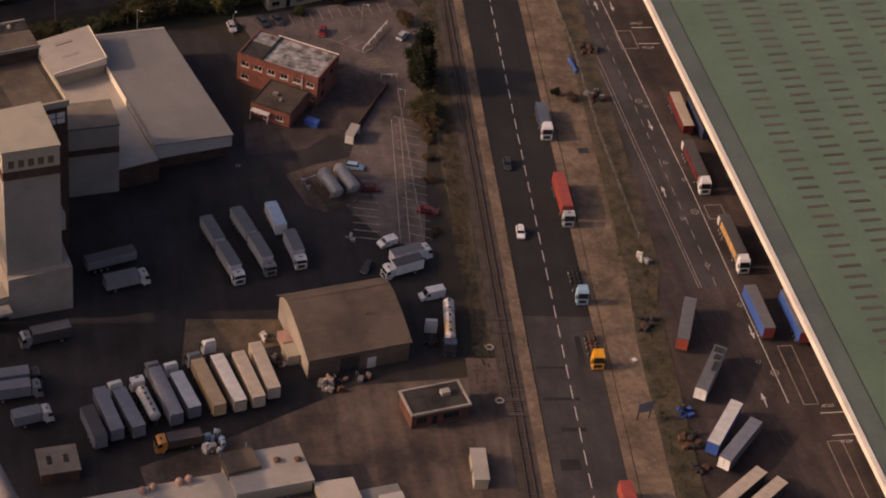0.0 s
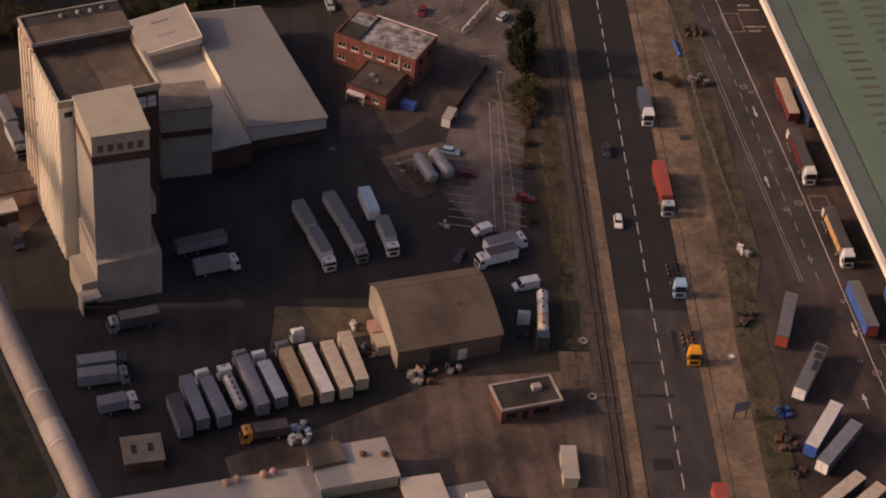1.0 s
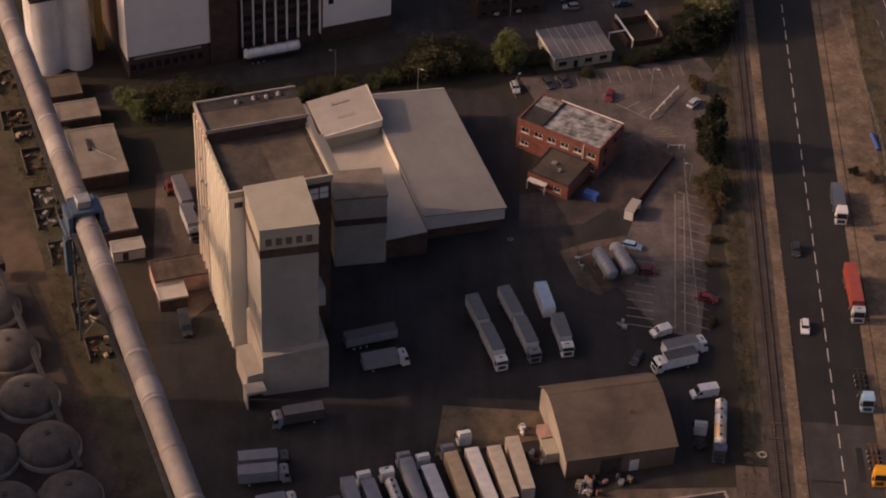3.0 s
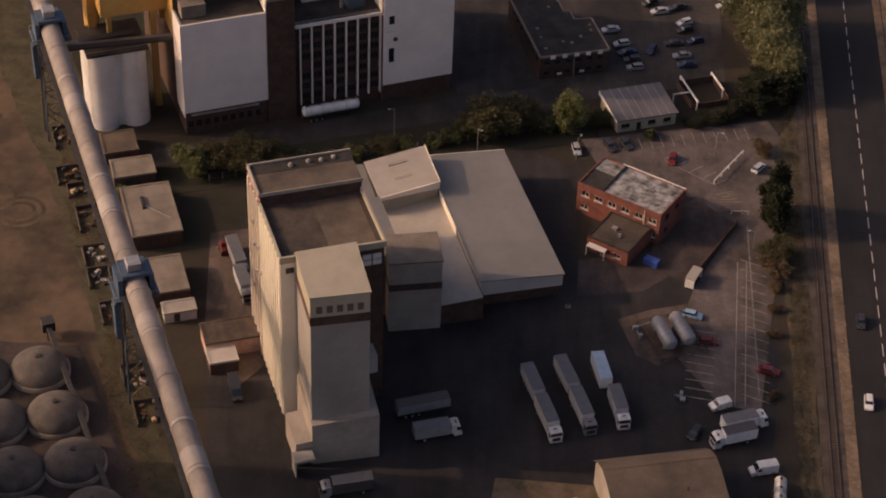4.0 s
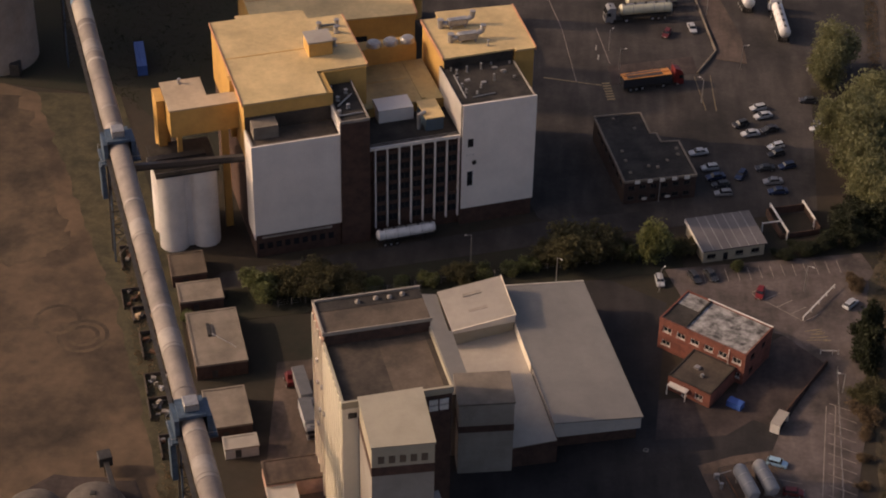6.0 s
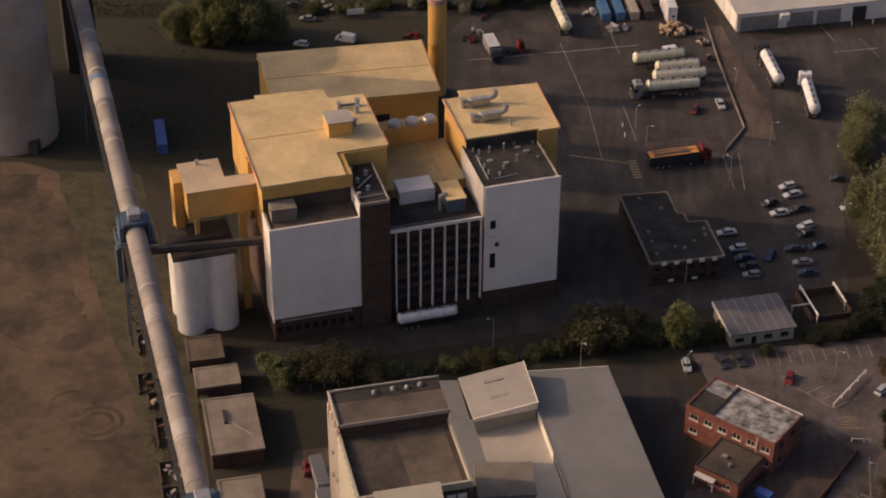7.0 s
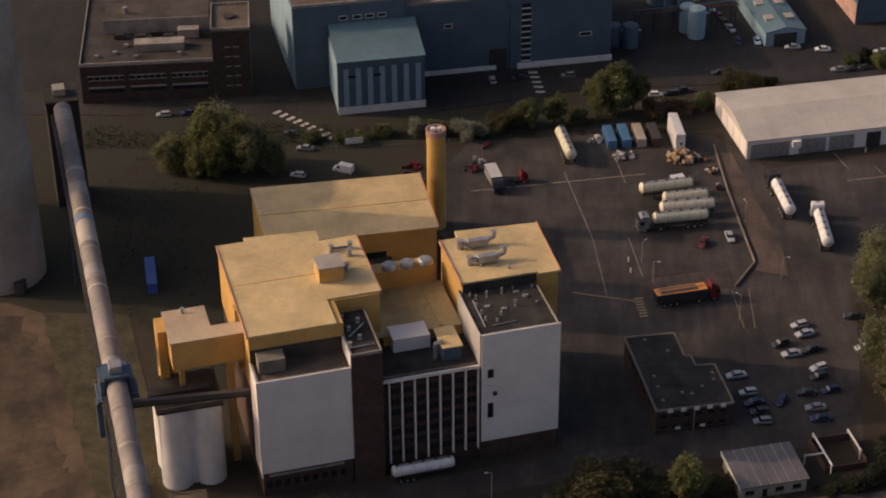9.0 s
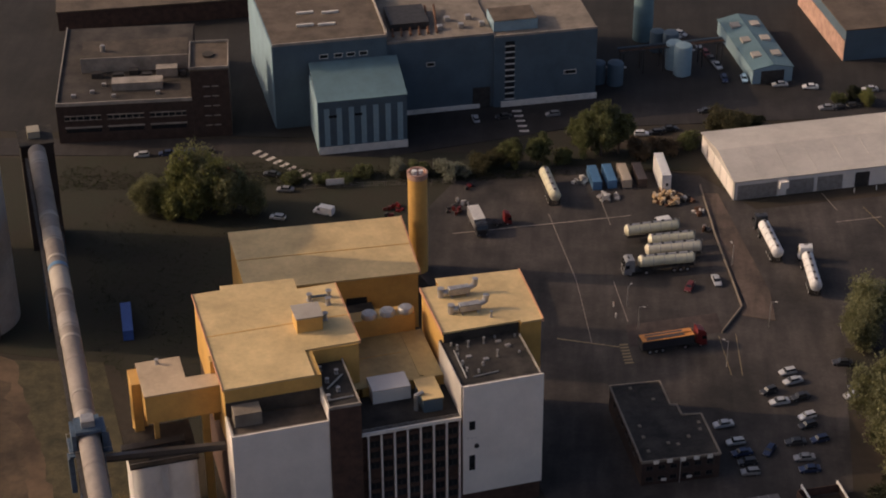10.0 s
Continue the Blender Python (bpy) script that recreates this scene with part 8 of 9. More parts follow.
# kerb wall and fence between the tanker yard halves
pts = [(43.27, 163.88), (46.09, 140.79), (51.5, 106.59), (46.31, 95.46)]
o = thing("yard_wall", 0, 0, 0, "low stained wall dividing the tanker yard", "wall")
for (x0, y0), (x1, y1) in zip(pts, pts[1:]):
    d = Vector((y0 - y1, x1 - x0)).normalized() * 0.16
    part("wall_section", M().prism([(x0 - d.x, y0 - d.y), (x1 - d.x, y1 - d.y), (x1 + d.x, y1 + d.y), (x0 + d.x, y0 + d.y)], 0, 0.7), STONE, o)
# bollards
for k, (x, y) in enumerate(((21.23, 100.35), (20.66, 105.11), (83.62, 163.64), (89.58, 165.35), (96.05, 167.08), (40.17, 115.69), (74.45, 99.61))):
    b = thing("bollard", x, y, 0, "short white bollard in the yard", "bollard", "bollards")
    part("post", cached(("bollard",), lambda: M().cyl((0, 0, 0), (0, 0, 1.3), 0.18, 10, 0.15)), FRAME, b)


def junk(name, x, y, rz, spread, count, mats, label, category):
    """A heap of mixed scrap."""
    o = thing(name, x, y, rz, label, category, z=0.1)
    for i in range(count):
        a, r = random.uniform(0, 6.28), spread * math.sqrt(random.random())
        w, d, h = (random.uniform(0.3, 1.4) for _ in range(3))
        q = part("piece", M().cbox(-w / 2, w / 2, -d / 2, d / 2, 0, h, 0.06), random.choice(mats), o)
        q.matrix_local = pose(r * math.cos(a), r * math.sin(a), 2.2 * (1 - r / spread) * random.random() if count > 20 else 0, random.uniform(-8, 8), random.uniform(-8, 8), random.uniform(0, 180))


for x, y, s, n_, ms, lab in ((34.47, 156.76, 4.2, 60, [PAINTS["tan"], PAINTS["tan"], PAINTS["beige"], RUST], "heap of rusty scrap by the white container"), (38.94, 156.46, 2.2, 14, [DARKMET, RUST, GREYMET], "dark scrap bins beside the heap"), (42.6, 150.0, 1.6, 9, [DARKMET, RUST, FRAME], "dark scrap along the yard wall"), (44.4, 142.0, 1.3, 7, [DARKMET, RUST, GREYMET], "rusty bits along the yard wall"),
                             (22.62, 165.93, 2.2, 16, [PAINTS["pale"], PAINTS["beige"], DARKMET], "stacked pallets and sacks between containers"), (11.09, 164.5, 2.2, 12, [PAINTS["pale"], GREYMET, FRAME], "pale sacks beside the containers"),
                             (19.64, 155.68, 3.0, 12, [PAINTS["pale"], GREYMET, FRAME], "loose pale crates scattered in the yard"), (-19.26, 150.77, 2.0, 8, [PAINTS["pale"], DARKMET, CONCRETE], "pallets by the hedge"),
                             (-17.9, 159.49, 1.6, 6, [PAINTS["red"], DARKMET], "red skips by the hedge"), (-36.98, 145.74, 3.2, 12, [PAINTS["red"], DARKMET, PAINTS["maroon"]], "red machinery behind the hall"),
                             (-21.65, 145.85, 2.6, 10, [PAINTS["maroon"], DARKMET, RUST], "red and dark machinery by the chimney"),
                             (120.2, -4.0, 2.4, 14, [DARKMET, RUST], "dark fenced plant on the verge"), (117.6, -23.6, 2.6, 18, [DARKMET, GREYMET, RUST], "dark steel bins on the verge"),
                             (113.28, -83.27, 1.6, 8, [DARKMET, GREYMET, FRAME], "small dark machine on the verge"), (108.4, -104.4, 2.4, 12, [DARKMET, RUST], "dark pallets on the verge"),
                             (109.5, -130.4, 1.5, 8, [PAINTS["royal"], PAINTS["blue"]], "blue drums on the verge"), (108.2, -138.5, 2.6, 16, [DARKMET, RUST], "dark scrap bins behind the trailers"),
                             (108.19, -145.61, 1.8, 9, [RUST, DARKMET, SLEEPER], "stacked timber pallets behind the trailers"), (29.41, -103.01, 0.9, 4, [FRAME, GREYMET], "white appliances beside the hut"),
                             (31.97, -110.09, 1.4, 8, [BRICK_P, PAINTS["beige"], RUST], "rubble along the hut's end wall"), (40.06, -118.04, 1.2, 8, [GREYMET, FRAME, CONCRETE], "scrap at the hut's corner"),
                             (17.0, -131.9, 2.6, 24, [GREYMET, PAINTS["lightblue"], PAINTS["pale"]], "pile of pale sheeted goods in the yard"), (42.4, -117.2, 2.6, 16, [CONCRETE, RUST, DARKMET, BRICK_P], "row of mixed scrap along the hut wall"), (48.0, -115.4, 1.6, 8, [DARKMET, GREYMET, RUST], "boxes and scrap below the hut wall"),
                             (51.38, -72.84, 1.0, 4, [GREYMET, PAINTS["slate"]], "grey tank and boxes by the fence")):
    junk("scrap_heap", x, y, 0, s, n_, ms, lab, "scrap")


def scrap_bay(x, y, rz, w, d, label, fill):
    """A pen of timber sleepers, open at one side, with scrap in it."""
    o = thing("scrap_bay", x, y, rz, label, "scrap bay", "scrap bays", z=0.08)
    part("back_wall", M().cbox(-w / 2, w / 2, d / 2, d / 2 + 0.3, 0, 0.9, 0.04), SLEEPER, o)
    for sx in (-1, 1):
        part("side_wall", M().cbox(sx * w / 2 - 0.15, sx * w / 2 + 0.15, -d / 2, d / 2 - 0.01, 0, 0.9, 0.04), SLEEPER, o)
    for k in range(9):
        a, b, h = random.uniform(0.4, 1.6), random.uniform(0.3, 1.1), random.uniform(0.2, 1.0)
        q = part("piece", M().cbox(-a / 2, a / 2, -b / 2, b / 2, 0, h, 0.06), random.choice(fill), o)
        q.matrix_local = pose(random.uniform(-0.38, 0.38) * w, random.uniform(-0.35, 0.4) * d, 0, random.uniform(-8, 8), random.uniform(-8, 8), random.uniform(0, 180))


for x, y, w, d, lab, fill in ((-81.57, 7.35, 5.0, 8.0, "timber bay with pale rubble", [CONCRETE, RUST, SAND]), (-78.01, -6.87, 6.0, 6.0, "timber bay with brown scrap", [RUST, DARKMET, PAINTS["tan"]]),
                              (-75.31, -12.25, 5.0, 4.5, "timber bay with rusty drums", [RUST, PAINTS["tan"], DARKMET]), (-71.39, -22.07, 5.5, 8.5, "timber bay overgrown with weeds", [SCRUB, DARKMET, RUST]),
                              (-68.54, -34.44, 5.0, 6.0, "timber bay with white sheets", [FRAME, SHEET_W, GREYMET]), (-66.71, -41.88, 4.6, 6.0, "timber bay with grey scrap", [GREYMET, DARKMET, CONCRETE]),
                              (-62.29, -52.77, 5.0, 6.5, "timber bay with dark scrap", [DARKMET, RUST, GREYMET]), (-54.85, -71.67, 6.0, 7.0, "timber bay with mixed metal", [RUST, DARKMET, PAINTS["beige"]]), (-51.33, -81.67, 5.6, 6.5, "timber bay with stacked pallets", [PAINTS["tan"], RUST, DARKMET])):
    scrap_bay(x, y, 17, w, d, lab, fill)
o = thing("belt_conveyor", -74.0, -60.5, 22, "thin steel belt conveyor on the bare land", "conveyor")
part("belt_frame", M().cbox(-0.5, 0.5, -60, 0, 2.6, 3.2, 0.05), DARKMET, o)
part("drive_head", M().cbox(-1.3, 1.3, -0.5, 2.2, 1.8, 4.0, 0.1), DARKMET, o)
for k in range(7):
    part("leg", M().box(-0.6, -0.45, -1 - k * 9.5, -0.8 - k * 9.5, 0, 2.6).box(0.45, 0.6, -1 - k * 9.5, -0.8 - k * 9.5, 0, 2.6), DARKMET, o)
o = thing("transfer_house", -121.67, 122.32, 20, "dark brick transfer house at the conveyor's end", "industrial building")
part("wall", M().box(-4, 4, -1, 8, 0, 30), DOCK_WALL, o)
part("roof", M().cbox(-4.3, 4.3, -1.3, 8.3, 30.002, 30.4, 0.05), FELT, o)
part("roof_box", M().cbox(-1.8, 1.2, 2.0, 5.5, 30.402, 32.2, 0.05), CREAM_CLAD, o, "small beige box on the roof")
part("door", M().cbox(-1, 1, -1.1, -1.01, 0, 2.4, 0.03), DARKMET, o)
o = thing("pump_house", -11.5, -136.2, 6.8, "small flat-roofed pump house with a pale roof", "shed")
part("wall", M().box(-3.4, 3.4, -3.1, 3.1, 0, 2.8), BRICK_D, o)
part("roof", M().cbox(-3.7, 3.7, -3.4, 3.4, 2.802, 3.05, 0.05), STONE, o)
for x in (-1.6, 1.4):
    part("skylight", M().cbox(x - 0.45, x + 0.45, -1.0, 1.0, 3.0, 3.2, 0.05), FELT, o, "dark rooflight")
part("door", M().cbox(-0.5, 0.5, -3.16, -3.1, 0, 2.1, 0.02), DARKMET, o)
o = thing("concrete_slab", 103.16, -114.67, 21.4, "pale concrete cover slab on the verge", "slab", z=0.1)
part("slab", M().cbox(-0.7, 0.7, -0.7, 0.7, 0, 0.18, 0.04), CONCRETE, o)
part("lid", M().cbox(-0.45, 0.45, -0.45, 0.45, 0.17, 0.24, 0.03), FRAME, o)
bp_ = thing("blue_tube", 115.05, -10.47, 93.7, "blue plastic pipe lying on the verge", "pipe", z=0.3)
part("tube", M().cyl((-3, 0, 0.1), (3, 0, 0.1), 0.45, 14), PAINTS["royal"], bp_, smooth=True)
gr = thing("drain_cover", 109.53, -44.38, 1.6, "dark drain grating in the verge", "drain")
part("grating", M().cbox(-1.3, 1.3, -1.0, 1.0, 0.1, 0.2, 0.02), DARKMET, gr)
for x, y, lab in ((73.3, -124.4, "white-painted tyre beside the railway"), (74.4, -109.0, "white-painted tyre on the scrub strip")):
    ty = thing("tyre", x, y, 0, lab, "tyre", "old tyres", z=0.1)
    part("ring", M().lathe([(0.55, 0.0), (0.9, 0.0), (0.95, 0.15), (0.9, 0.3), (0.55, 0.3), (0.5, 0.15), (0.55, 0.0)], 18), LINE_F, ty, smooth=True)
ad = thing("signboard", 100.53, -131.44, 11.3, "dark signboard on two posts on the verge", "sign", z=0.1)
part("post", M().box(-1.4, -1.2, -0.1, 0.1, 0, 4.4), DARKMET, ad)
part("post", M().box(1.2, 1.4, -0.1, 0.1, 0, 4.4), DARKMET, ad)
part("board", M().cbox(-1.7, 1.7, -0.2, -0.11, 2.0, 4.6, 0.03), PAINTS["slate"], ad)
yh = thing("white_signboard", -53.19, 156.66, 13.5, "white notice board by the meadow", "sign")
part("board", M().cbox(-2.4, 2.4, -0.1, 0.1, 1.0, 2.8, 0.03), FRAME, yh)
part("post", M().box(-2.0, -1.85, 0.11, 0.25, 0, 2.8), DARKMET, yh)
part("post", M().box(1.85, 2.0, 0.11, 0.25, 0, 2.8), DARKMET, yh)
zc = tagged(new("crossing_marking"), "pale zebra crossing leading to the street", "road marking", kind="structure")
for k in range(9):
    part("bar", cached(("zbar",), lambda: M().box(-1.3, 1.3, -0.55, 0.55, 0.02, 0.17)), LINE, zc).matrix_local = pose(-76.9 + k * 2.15, 174.0 - k * 1.6, 0, 0, 0, 52)
for k in range(5):
    part("bar", cached(("zbar2",), lambda: M().box(-1.3, 1.3, -0.5, 0.5, 0.02, 0.17)), LINE, zc).matrix_local = pose(-7.1 + k * 0.65, 202.6 - k * 2.9, 0, 0, 0, 10)

# ---- trees and shrubs ----
def crown_mesh(seed, clumps, leaves, leaf, rx, rz, z0, lean=0.0, hollow=0.35):
    rng = np.random.default_rng(seed)
    v, f = [], []
    for c in range(clumps):
        d = rng.normal(size=3)
        d /= np.linalg.norm(d)
        r = (hollow + (1 - hollow) * rng.random() ** 0.6) * (0.74 + 0.55 * math.sin(3 * d[0] + seed) * math.cos(2.3 * d[1] + seed * 2))
        cen = np.array([d[0] * rx * r + lean * d[2], d[1] * rx * r, z0 + rz + d[2] * rz * r])
        cr = rx * rng.uniform(0.2, 0.42)
        for k in range(leaves):
            o = rng.normal(size=3)
            p = cen + o / np.linalg.norm(o) * cr * rng.random() ** 0.75
            a = rng.normal(size=3)
            a /= np.linalg.norm(a)
            b = np.cross(a, rng.normal(size=3))
            b /= np.linalg.norm(b)
            s = leaf * rng.uniform(0.6, 1.3)
            k0 = len(v)
            v += [tuple(p - a * s), tuple(p + b * s * 0.55), tuple(p + a * s), tuple(p - b * s * 0.55)]
            f.append((k0, k0 + 1, k0 + 2, k0 + 3))
    me = bpy.data.meshes.new("crown")
    me.from_pydata(v, [], f)
    return me


def tree_kind(seed, leafmat, label, h=9.0, r=3.6, clumps=90, leaves=46, leaf=0.3, trunk=2.0, name="tree"):
    o = thing(name, 0, -900 - seed * 30, 0, label, "tree" if name == "tree" else "bush", "trees" if name == "tree" else "bushes")
    rnd = random.Random(seed)
    t = M().cyl((0, 0, -0.2), (0.1, 0, trunk + 1.0), 0.045 * h * 0.6, 8, 0.03 * h * 0.6)
    top = Vector((0.1, 0, trunk + 0.9))
    for k in range(7):
        a = k * 0.9 + rnd.random()
        e = top + Vector((math.cos(a) * r * 0.7, math.sin(a) * r * 0.7, (h - trunk) * rnd.uniform(0.3, 0.75)))
        t.cyl(top - Vector((0, 0, rnd.random() * trunk * 0.4)), e, 0.1, 6, 0.03)
    part("trunk", t, BARK, o)
    me = crown_mesh(seed, clumps, leaves, leaf, r, (h - trunk) / 2, trunk * 0.8)
    me.materials.append(leafmat)
    part("crown", me, leafmat, o)
    return o


KINDS = {
    "willow": tree_kind(3, LEAF_G, "tall grey-green willow with a loose crown", 14, 6.2, 240, 66, 0.3, 1.0),
    "maple": tree_kind(5, LEAF_L, "bright yellow-green broadleaf tree in a hedge", 8.0, 3.6, 150, 60, 0.26, 1.0),
    "round": tree_kind(7, LEAF, "round green broadleaf tree on grass", 8.0, 4.0, 160, 60, 0.28, 1.2),
    "poplar": tree_kind(6, LEAF, "tall airy green tree by the street", 12.0, 3.6, 190, 60, 0.3, 1.5),
    "olive": tree_kind(8, LEAF_O, "olive-green broadleaf tree beside the lane", 7.5, 4.2, 160, 60, 0.28, 0.8),
    "dark": tree_kind(9, LEAF_D, "dense dark evergreen by the fence", 7.5, 3.0, 150, 60, 0.28, 0.4),
    "bush": tree_kind(11, LEAF, "low green shrub on the bank", 3.4, 2.8, 80, 50, 0.24, 0.3, "bush"),
    "brown": tree_kind(13, LEAF_B, "brownish scrubby shrub beside the fence", 3.6, 3.0, 80, 50, 0.24, 0.3, "bush"),
    "pale": tree_kind(15, LEAF_W, "pale blossoming shrub on the bank", 4.4, 2.6, 90, 50, 0.22, 0.5, "bush")}


def plant(kind, x, y, s=1.0, sz=None, label=""):
    o = copy_thing(KINDS[kind], pose(x, y, 0, 0, 0, random.uniform(0, 360)) @ Matrix.Diagonal((s, s, sz or s, 1)))
    if label:
        o["label"] = label
    return o


for kind, x, y, s, sz in (
        ("willow", 82.92, 49.36, 1.5, 1.55), ("willow", 78.7, 60.04, 1.2, 1.4), ("willow", 85.25, 60.31, 1.25, 1.4), ("willow", 84.61, 39.05, 1.15, 1.1), ("willow", 81, 98.41, 1.15, 1.0), ("willow", 77.12, 91.4, 0.85, 0.8),
        ("willow", 86.89, 80.04, 1.0, 0.9), ("dark", 79.66, 33.4, 1.7, 0.9), ("dark", 76.18, 30.29, 1.5, 0.8), ("dark", 85.73, 32.65, 1.6, 1.0), ("dark", 78.77, 25.93, 1.3, 0.7),
        ("maple", 33.5, 16.41, 1.45, 1.25), ("olive", 16.24, 15.23, 1.5, 1.15), ("olive", 11.77, 13.69, 1.15, 0.8), ("olive", 21.21, 16.59, 1.2, 0.85), ("olive", 25.7, 16.94, 0.8, 0.5), ("bush", 27.21, 16.1, 1.3, 1.1), ("olive", 40.17, 19.03, 0.7, 0.5),
        ("round", -51.77, -3.4, 1.1, 0.8), ("olive", -44.58, -1.71, 1.2, 0.8), ("olive", -39.16, -0.56, 1.3, 0.85), ("olive", -33.24, 0.2, 1.0, 0.6), ("bush", -27.81, 0.96, 1.1, 0.7), ("bush", -21.88, 2.62, 1.0, 0.6), ("bush", -15.95, 3.79, 1.2, 0.8), ("olive", -9.02, 5.89, 0.8, 0.5), ("bush", -4.07, 7.13, 1.2, 0.8), ("bush", 1.88, 8.81, 1.1, 0.8),
        ("bush", 5.84, 10.43, 1.2, 1.0), ("dark", 76.6, -18.2, 1.15, 1.6), ("dark", 76.9, -14.6, 1.25, 1.8), ("dark", 77.1, -11.5, 1.0, 1.3), ("dark", 76.3, -16.2, 1.1, 1.7), ("olive", 75.72, -28.59, 0.85, 0.65), ("brown", 74.77, -33.65, 1.2, 0.9), ("brown", 74.23, -38.7, 0.7, 0.5), ("brown", 73.3, -45.79, 0.6, 0.4),
        ("brown", 72.08, -53.91, 0.5, 0.4), ("brown", 69.94, -72.21, 0.5, 0.4), ("brown", 77.01, 9.46, 0.9, 0.9), ("dark", 62.25, 19.34, 0.8, 0.3), ("dark", 66.75, 21.5, 1.0, 0.4), ("dark", 71.75, 23.67, 1.1, 0.5), ("bush", 51.77, 14.28, 0.7, 0.6),
        ("willow", -101.0, 141.6, 0.8, 0.75), ("maple", -95.5, 140.5, 1.15, 1.2), ("maple", -90.0, 143.0, 1.75, 2.2), ("willow", -85.5, 144.5, 1.0, 1.3), ("maple", -82.6, 141.5, 1.5, 2.0), ("willow", -78.4, 141.4, 0.95, 1.1), ("maple", -87.3, 138.4, 1.3, 1.6), ("willow", -73.6, 142.5, 0.7, 0.7), ("maple", -92.6, 137.6, 1.1, 1.1),
        ("poplar", 16.78, 178.21, 1.2, 1.35), ("poplar", 11.84, 178.49, 1.0, 1.1), ("poplar", 21.68, 180.33, 1.05, 1.15), ("poplar", 14.26, 180.99, 1.0, 1.25), ("olive", 50.09, 194.97, 1.1, 0.9), ("olive", 55.99, 197.14, 0.8, 0.6), ("dark", 59.94, 197.79, 0.8, 0.5),
        ("pale", -23.86, 163.59, 1.3, 1.3), ("pale", -37.32, 164.69, 1.1, 1.1), ("pale", -20.44, 165.16, 0.9, 0.9), ("bush", -31.73, 165.2, 1.4, 1.1), ("olive", -15.08, 168.26, 0.8, 0.7), ("poplar", -7.06, 171.47, 0.85, 0.75), ("poplar", -0.18, 172.23, 0.9, 0.85), ("olive", -11.19, 171.3, 0.7, 0.7),
        ("bush", 6.49, 173.94, 1.4, 1.2), ("brown", 27.13, 179.59, 1.5, 1.2), ("brown", 34.01, 181.8, 1.5, 1.1), ("bush", 40.88, 184.97, 1.5, 1.2), ("bush", -46.41, 163.17, 1.3, 0.9), ("bush", -51.27, 160.1, 1.2, 0.8), ("bush", -57.13, 158.91, 1.2, 0.8),
        ("bush", -64.95, 158.6, 1.3, 0.8), ("maple", 91.9, 213.09, 0.8, 0.65), ("bush", 83.91, 213.69, 1.1, 0.9), ("dark", 88.84, 215.83, 0.8, 0.6), ("bush", -65.18, -12.98, 1.1, 0.6), ("bush", -61.24, -13.37, 1.0, 0.5), ("bush", -57.8, -12.29, 0.9, 0.5),
        ("brown", 111.49, -24.16, 0.6, 0.5), ("dark", 107.9, -22.3, 0.35, 0.3)):
    plant(kind, x, y, s, sz)
for o in KINDS.values():
    for c in list(o.children):
        bpy.data.objects.remove(c)
    bpy.data.objects.remove(o)

# weeds, stones and rank growth over the verges
def undergrowth(name, seed, count, strips, material, label, size):
    """Small leafy tufts scattered over strips of ground, each strip four corners."""
    rng = np.random.default_rng(seed)
    v, f = [], []
    area = np.array([math.dist(q[0], q[1]) * math.dist(q[1], q[2]) for q in strips])
    for i in rng.choice(len(strips), count, p=area / area.sum()):
        a, b, c, d = (Vector(p) for p in strips[i])
        s, t = rng.random(), rng.random()
        if math.sin(s * 9.0 + i) * math.cos(t * 5.0 + s * 7.0 + seed) + rng.random() < 0.35:
            continue
        p = (a.lerp(b, s)).lerp(d.lerp(c, s), t)
        h = size * rng.uniform(0.35, 1.0)
        for k in range(5):
            o = rng.normal(size=2) * h * 0.5
            u = rng.normal(size=3)
            u[2] = abs(u[2]) * 0.8
            u *= h * 0.55 / np.linalg.norm(u)
            w = rng.normal(size=3)
            w *= h * 0.3 / np.linalg.norm(w)
            x, y, z = p.x + o[0], p.y + o[1], 0.12 + abs(w[2])
            k0 = len(v)
            v += [(x, y, z), (x + w[0], y + w[1], z + abs(w[2])), (x + u[0], y + u[1], z + u[2]), (x - w[0], y - w[1], z + abs(w[2]))]
            f.append((k0, k0 + 1, k0 + 2, k0 + 3))
    me = bpy.data.meshes.new(name)
    me.from_pydata(v, [], f)
    me.materials.append(material)
    tagged(new(name, me), label, name, kind="stuff")


def along(x0, x1, y0, y1, x2=None, x3=None):
    """A strip beside the main road, as four corners."""
    return [tuple((ROADF @ Vector(p)).xy) for p in ((x0, y0, 0), (x1, y0, 0), (x1 if x3 is None else x3, y1, 0), (x0 if x2 is None else x2, y1, 0))]


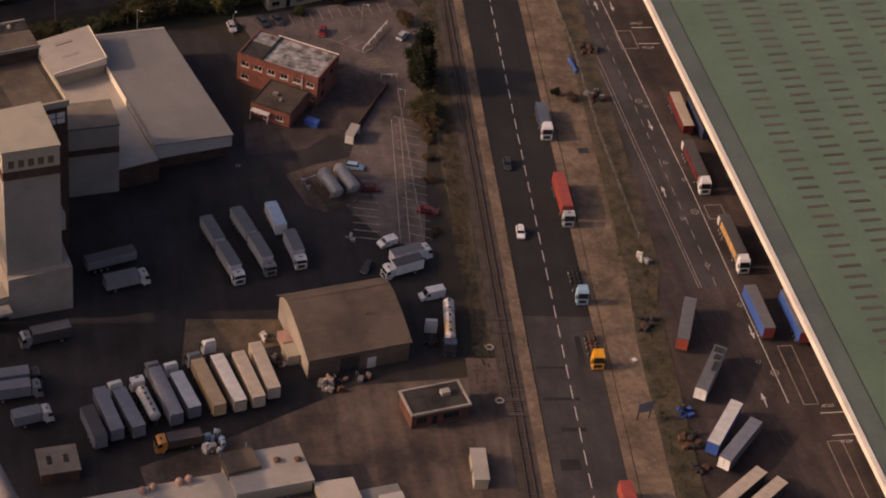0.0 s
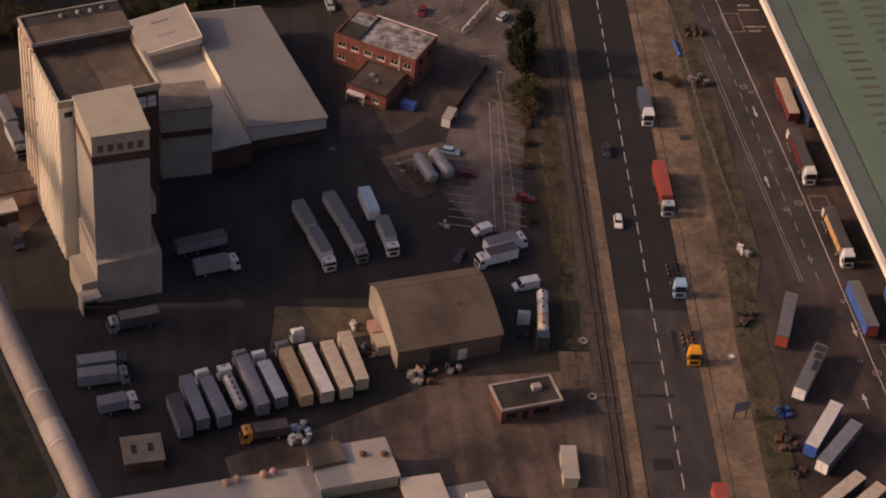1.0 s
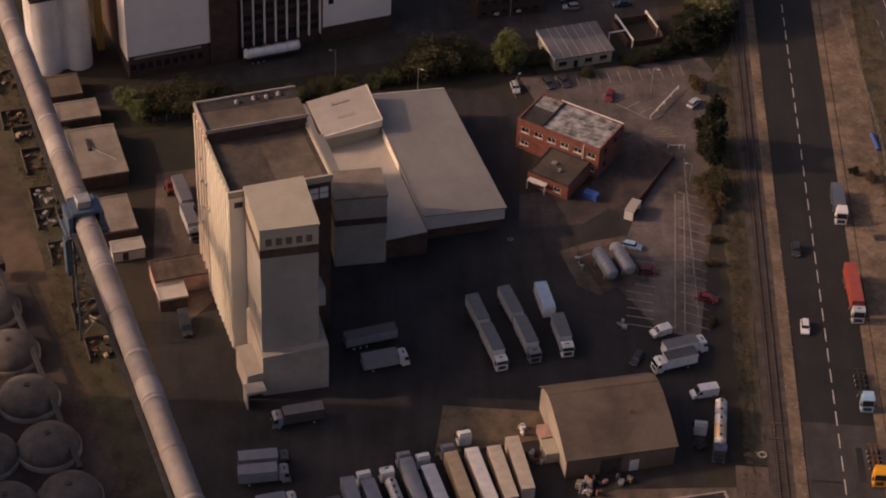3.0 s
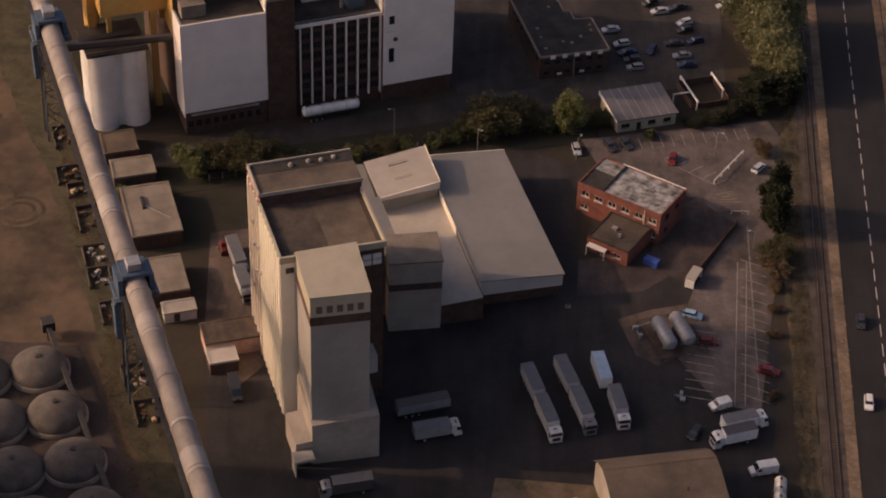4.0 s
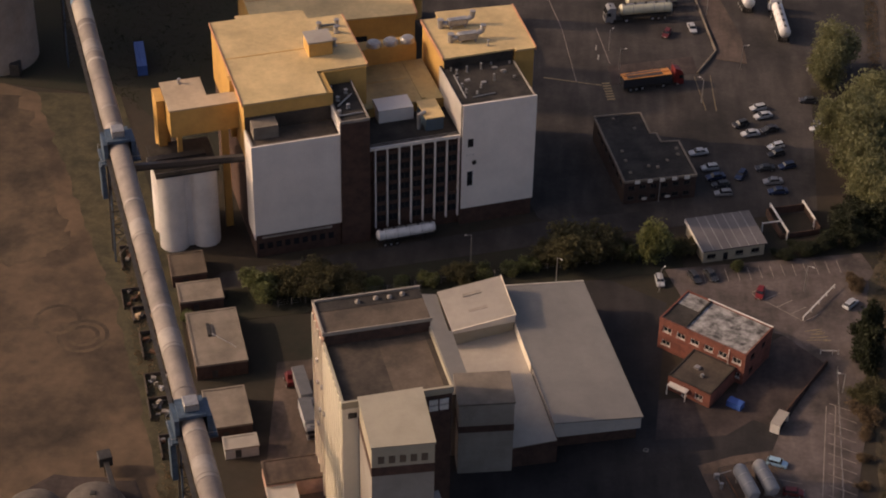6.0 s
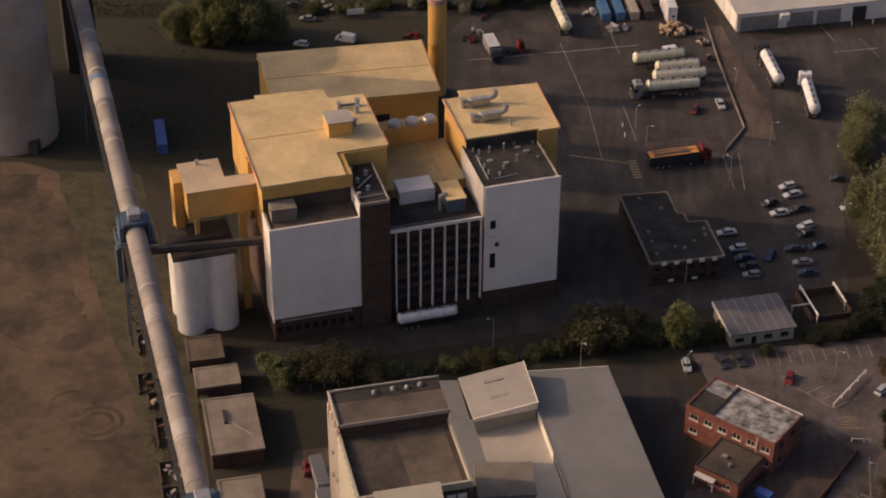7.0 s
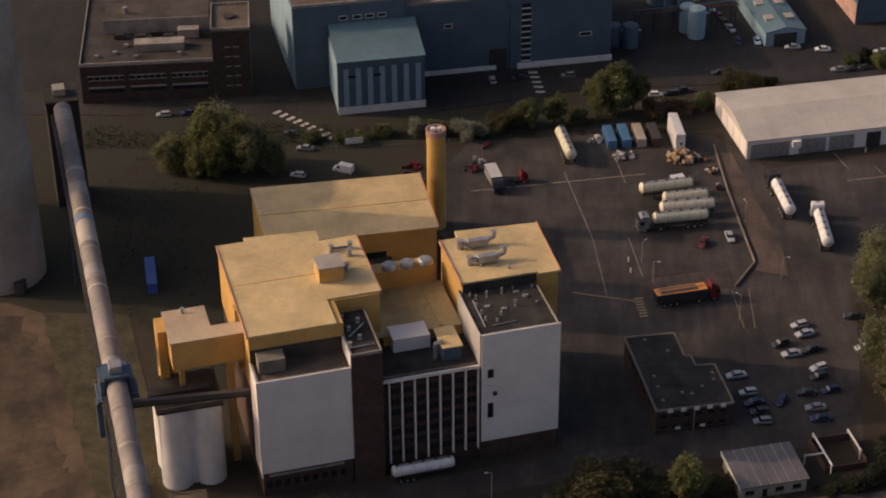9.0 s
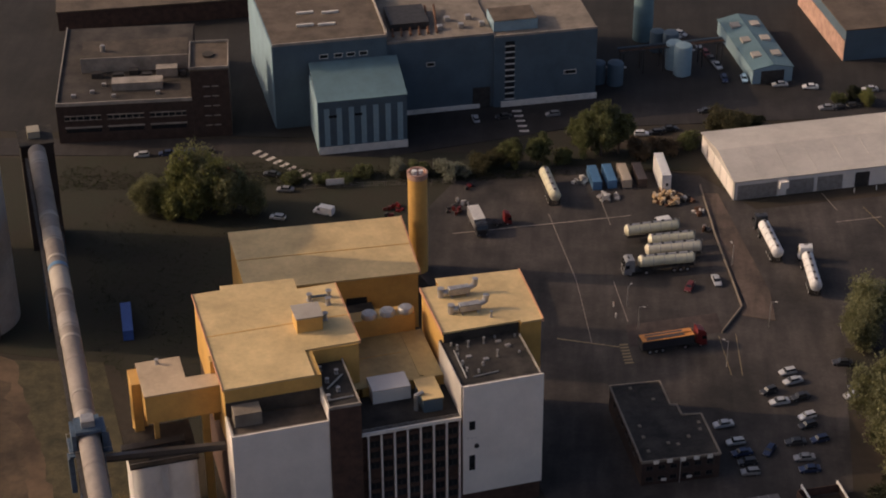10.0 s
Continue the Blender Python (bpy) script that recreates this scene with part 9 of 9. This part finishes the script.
undergrowth("weeds", 21, 5200, [along(9.3, 17, -20, 200), along(-9.0, -7.2, -20, 200), along(16, 25, -20, 200, 17, 22.5)], LEAF_B, "scattered dry tufts on the verges", 0.32)
undergrowth("scrub", 22, 6500, [along(-18.0, -14.2, 38, 165), along(-17.5, -14.2, 165, 330)], LEAF_B, "brown tangled scrub along the railway", 0.5)
undergrowth("scrub", 24, 5200, [along(16.5, 22.5, -10, 200), along(-18.5, -15, 20, 300)], LEAF_O, "dull green growth between the roads", 0.6)
undergrowth("rank_grass", 23, 9000, [[(-59.28, -11.83), (39.74, 14.05), (39.63, 21.99), (-59.36, -2.91)], [(-127.23, 149.4), (-23.83, 161.18), (43.1, 172.55), (-127.36, 166.57)], [(-99.3, 73.37), (-53.82, 35.72), (-37.17, 129.81), (-119.46, 149.71)]], LEAF_D, "dark rank grass on banks and meadow", 0.7)
undergrowth("scrub", 25, 5000, [[(-42.56, -144.58), (-34.64, -144.44), (-50.86, -77.63), (-60.72, -77.84)], [(-60.72, -77.84), (-51.85, -77.65), (-63.05, -31.81), (-71.9, -32.03)], [(-72.88, -32.05), (-65.02, -31.86), (-81.25, 27.04), (-91.05, 26.76)]], LEAF_B, "brown weeds under the conveyor", 0.6)
stones, sf = [], []
rng = np.random.default_rng(27)
for i in range(900):
    p = ROADF @ Vector((rng.choice([rng.uniform(9.2, 17), rng.uniform(-9.2, -6.8)]), rng.uniform(-20, 190), 0.1))
    r, a, k0 = rng.uniform(0.05, 0.22), rng.uniform(0, 6.28), len(stones)
    stones += [(p.x + r * math.cos(a + j * 1.57), p.y + r * rng.uniform(0.6, 1) * math.sin(a + j * 1.57), 0.1) for j in range(4)] + [(p.x, p.y, 0.1 + r * 0.7)]
    sf += [(k0 + j, k0 + (j + 1) % 4, k0 + 4) for j in range(4)]
me = bpy.data.meshes.new("stones")
me.from_pydata(stones, [], sf)
me.materials.append(CONCRETE)
tagged(new("stones", me), "loose pale stones on the verges", "stones", kind="stuff")
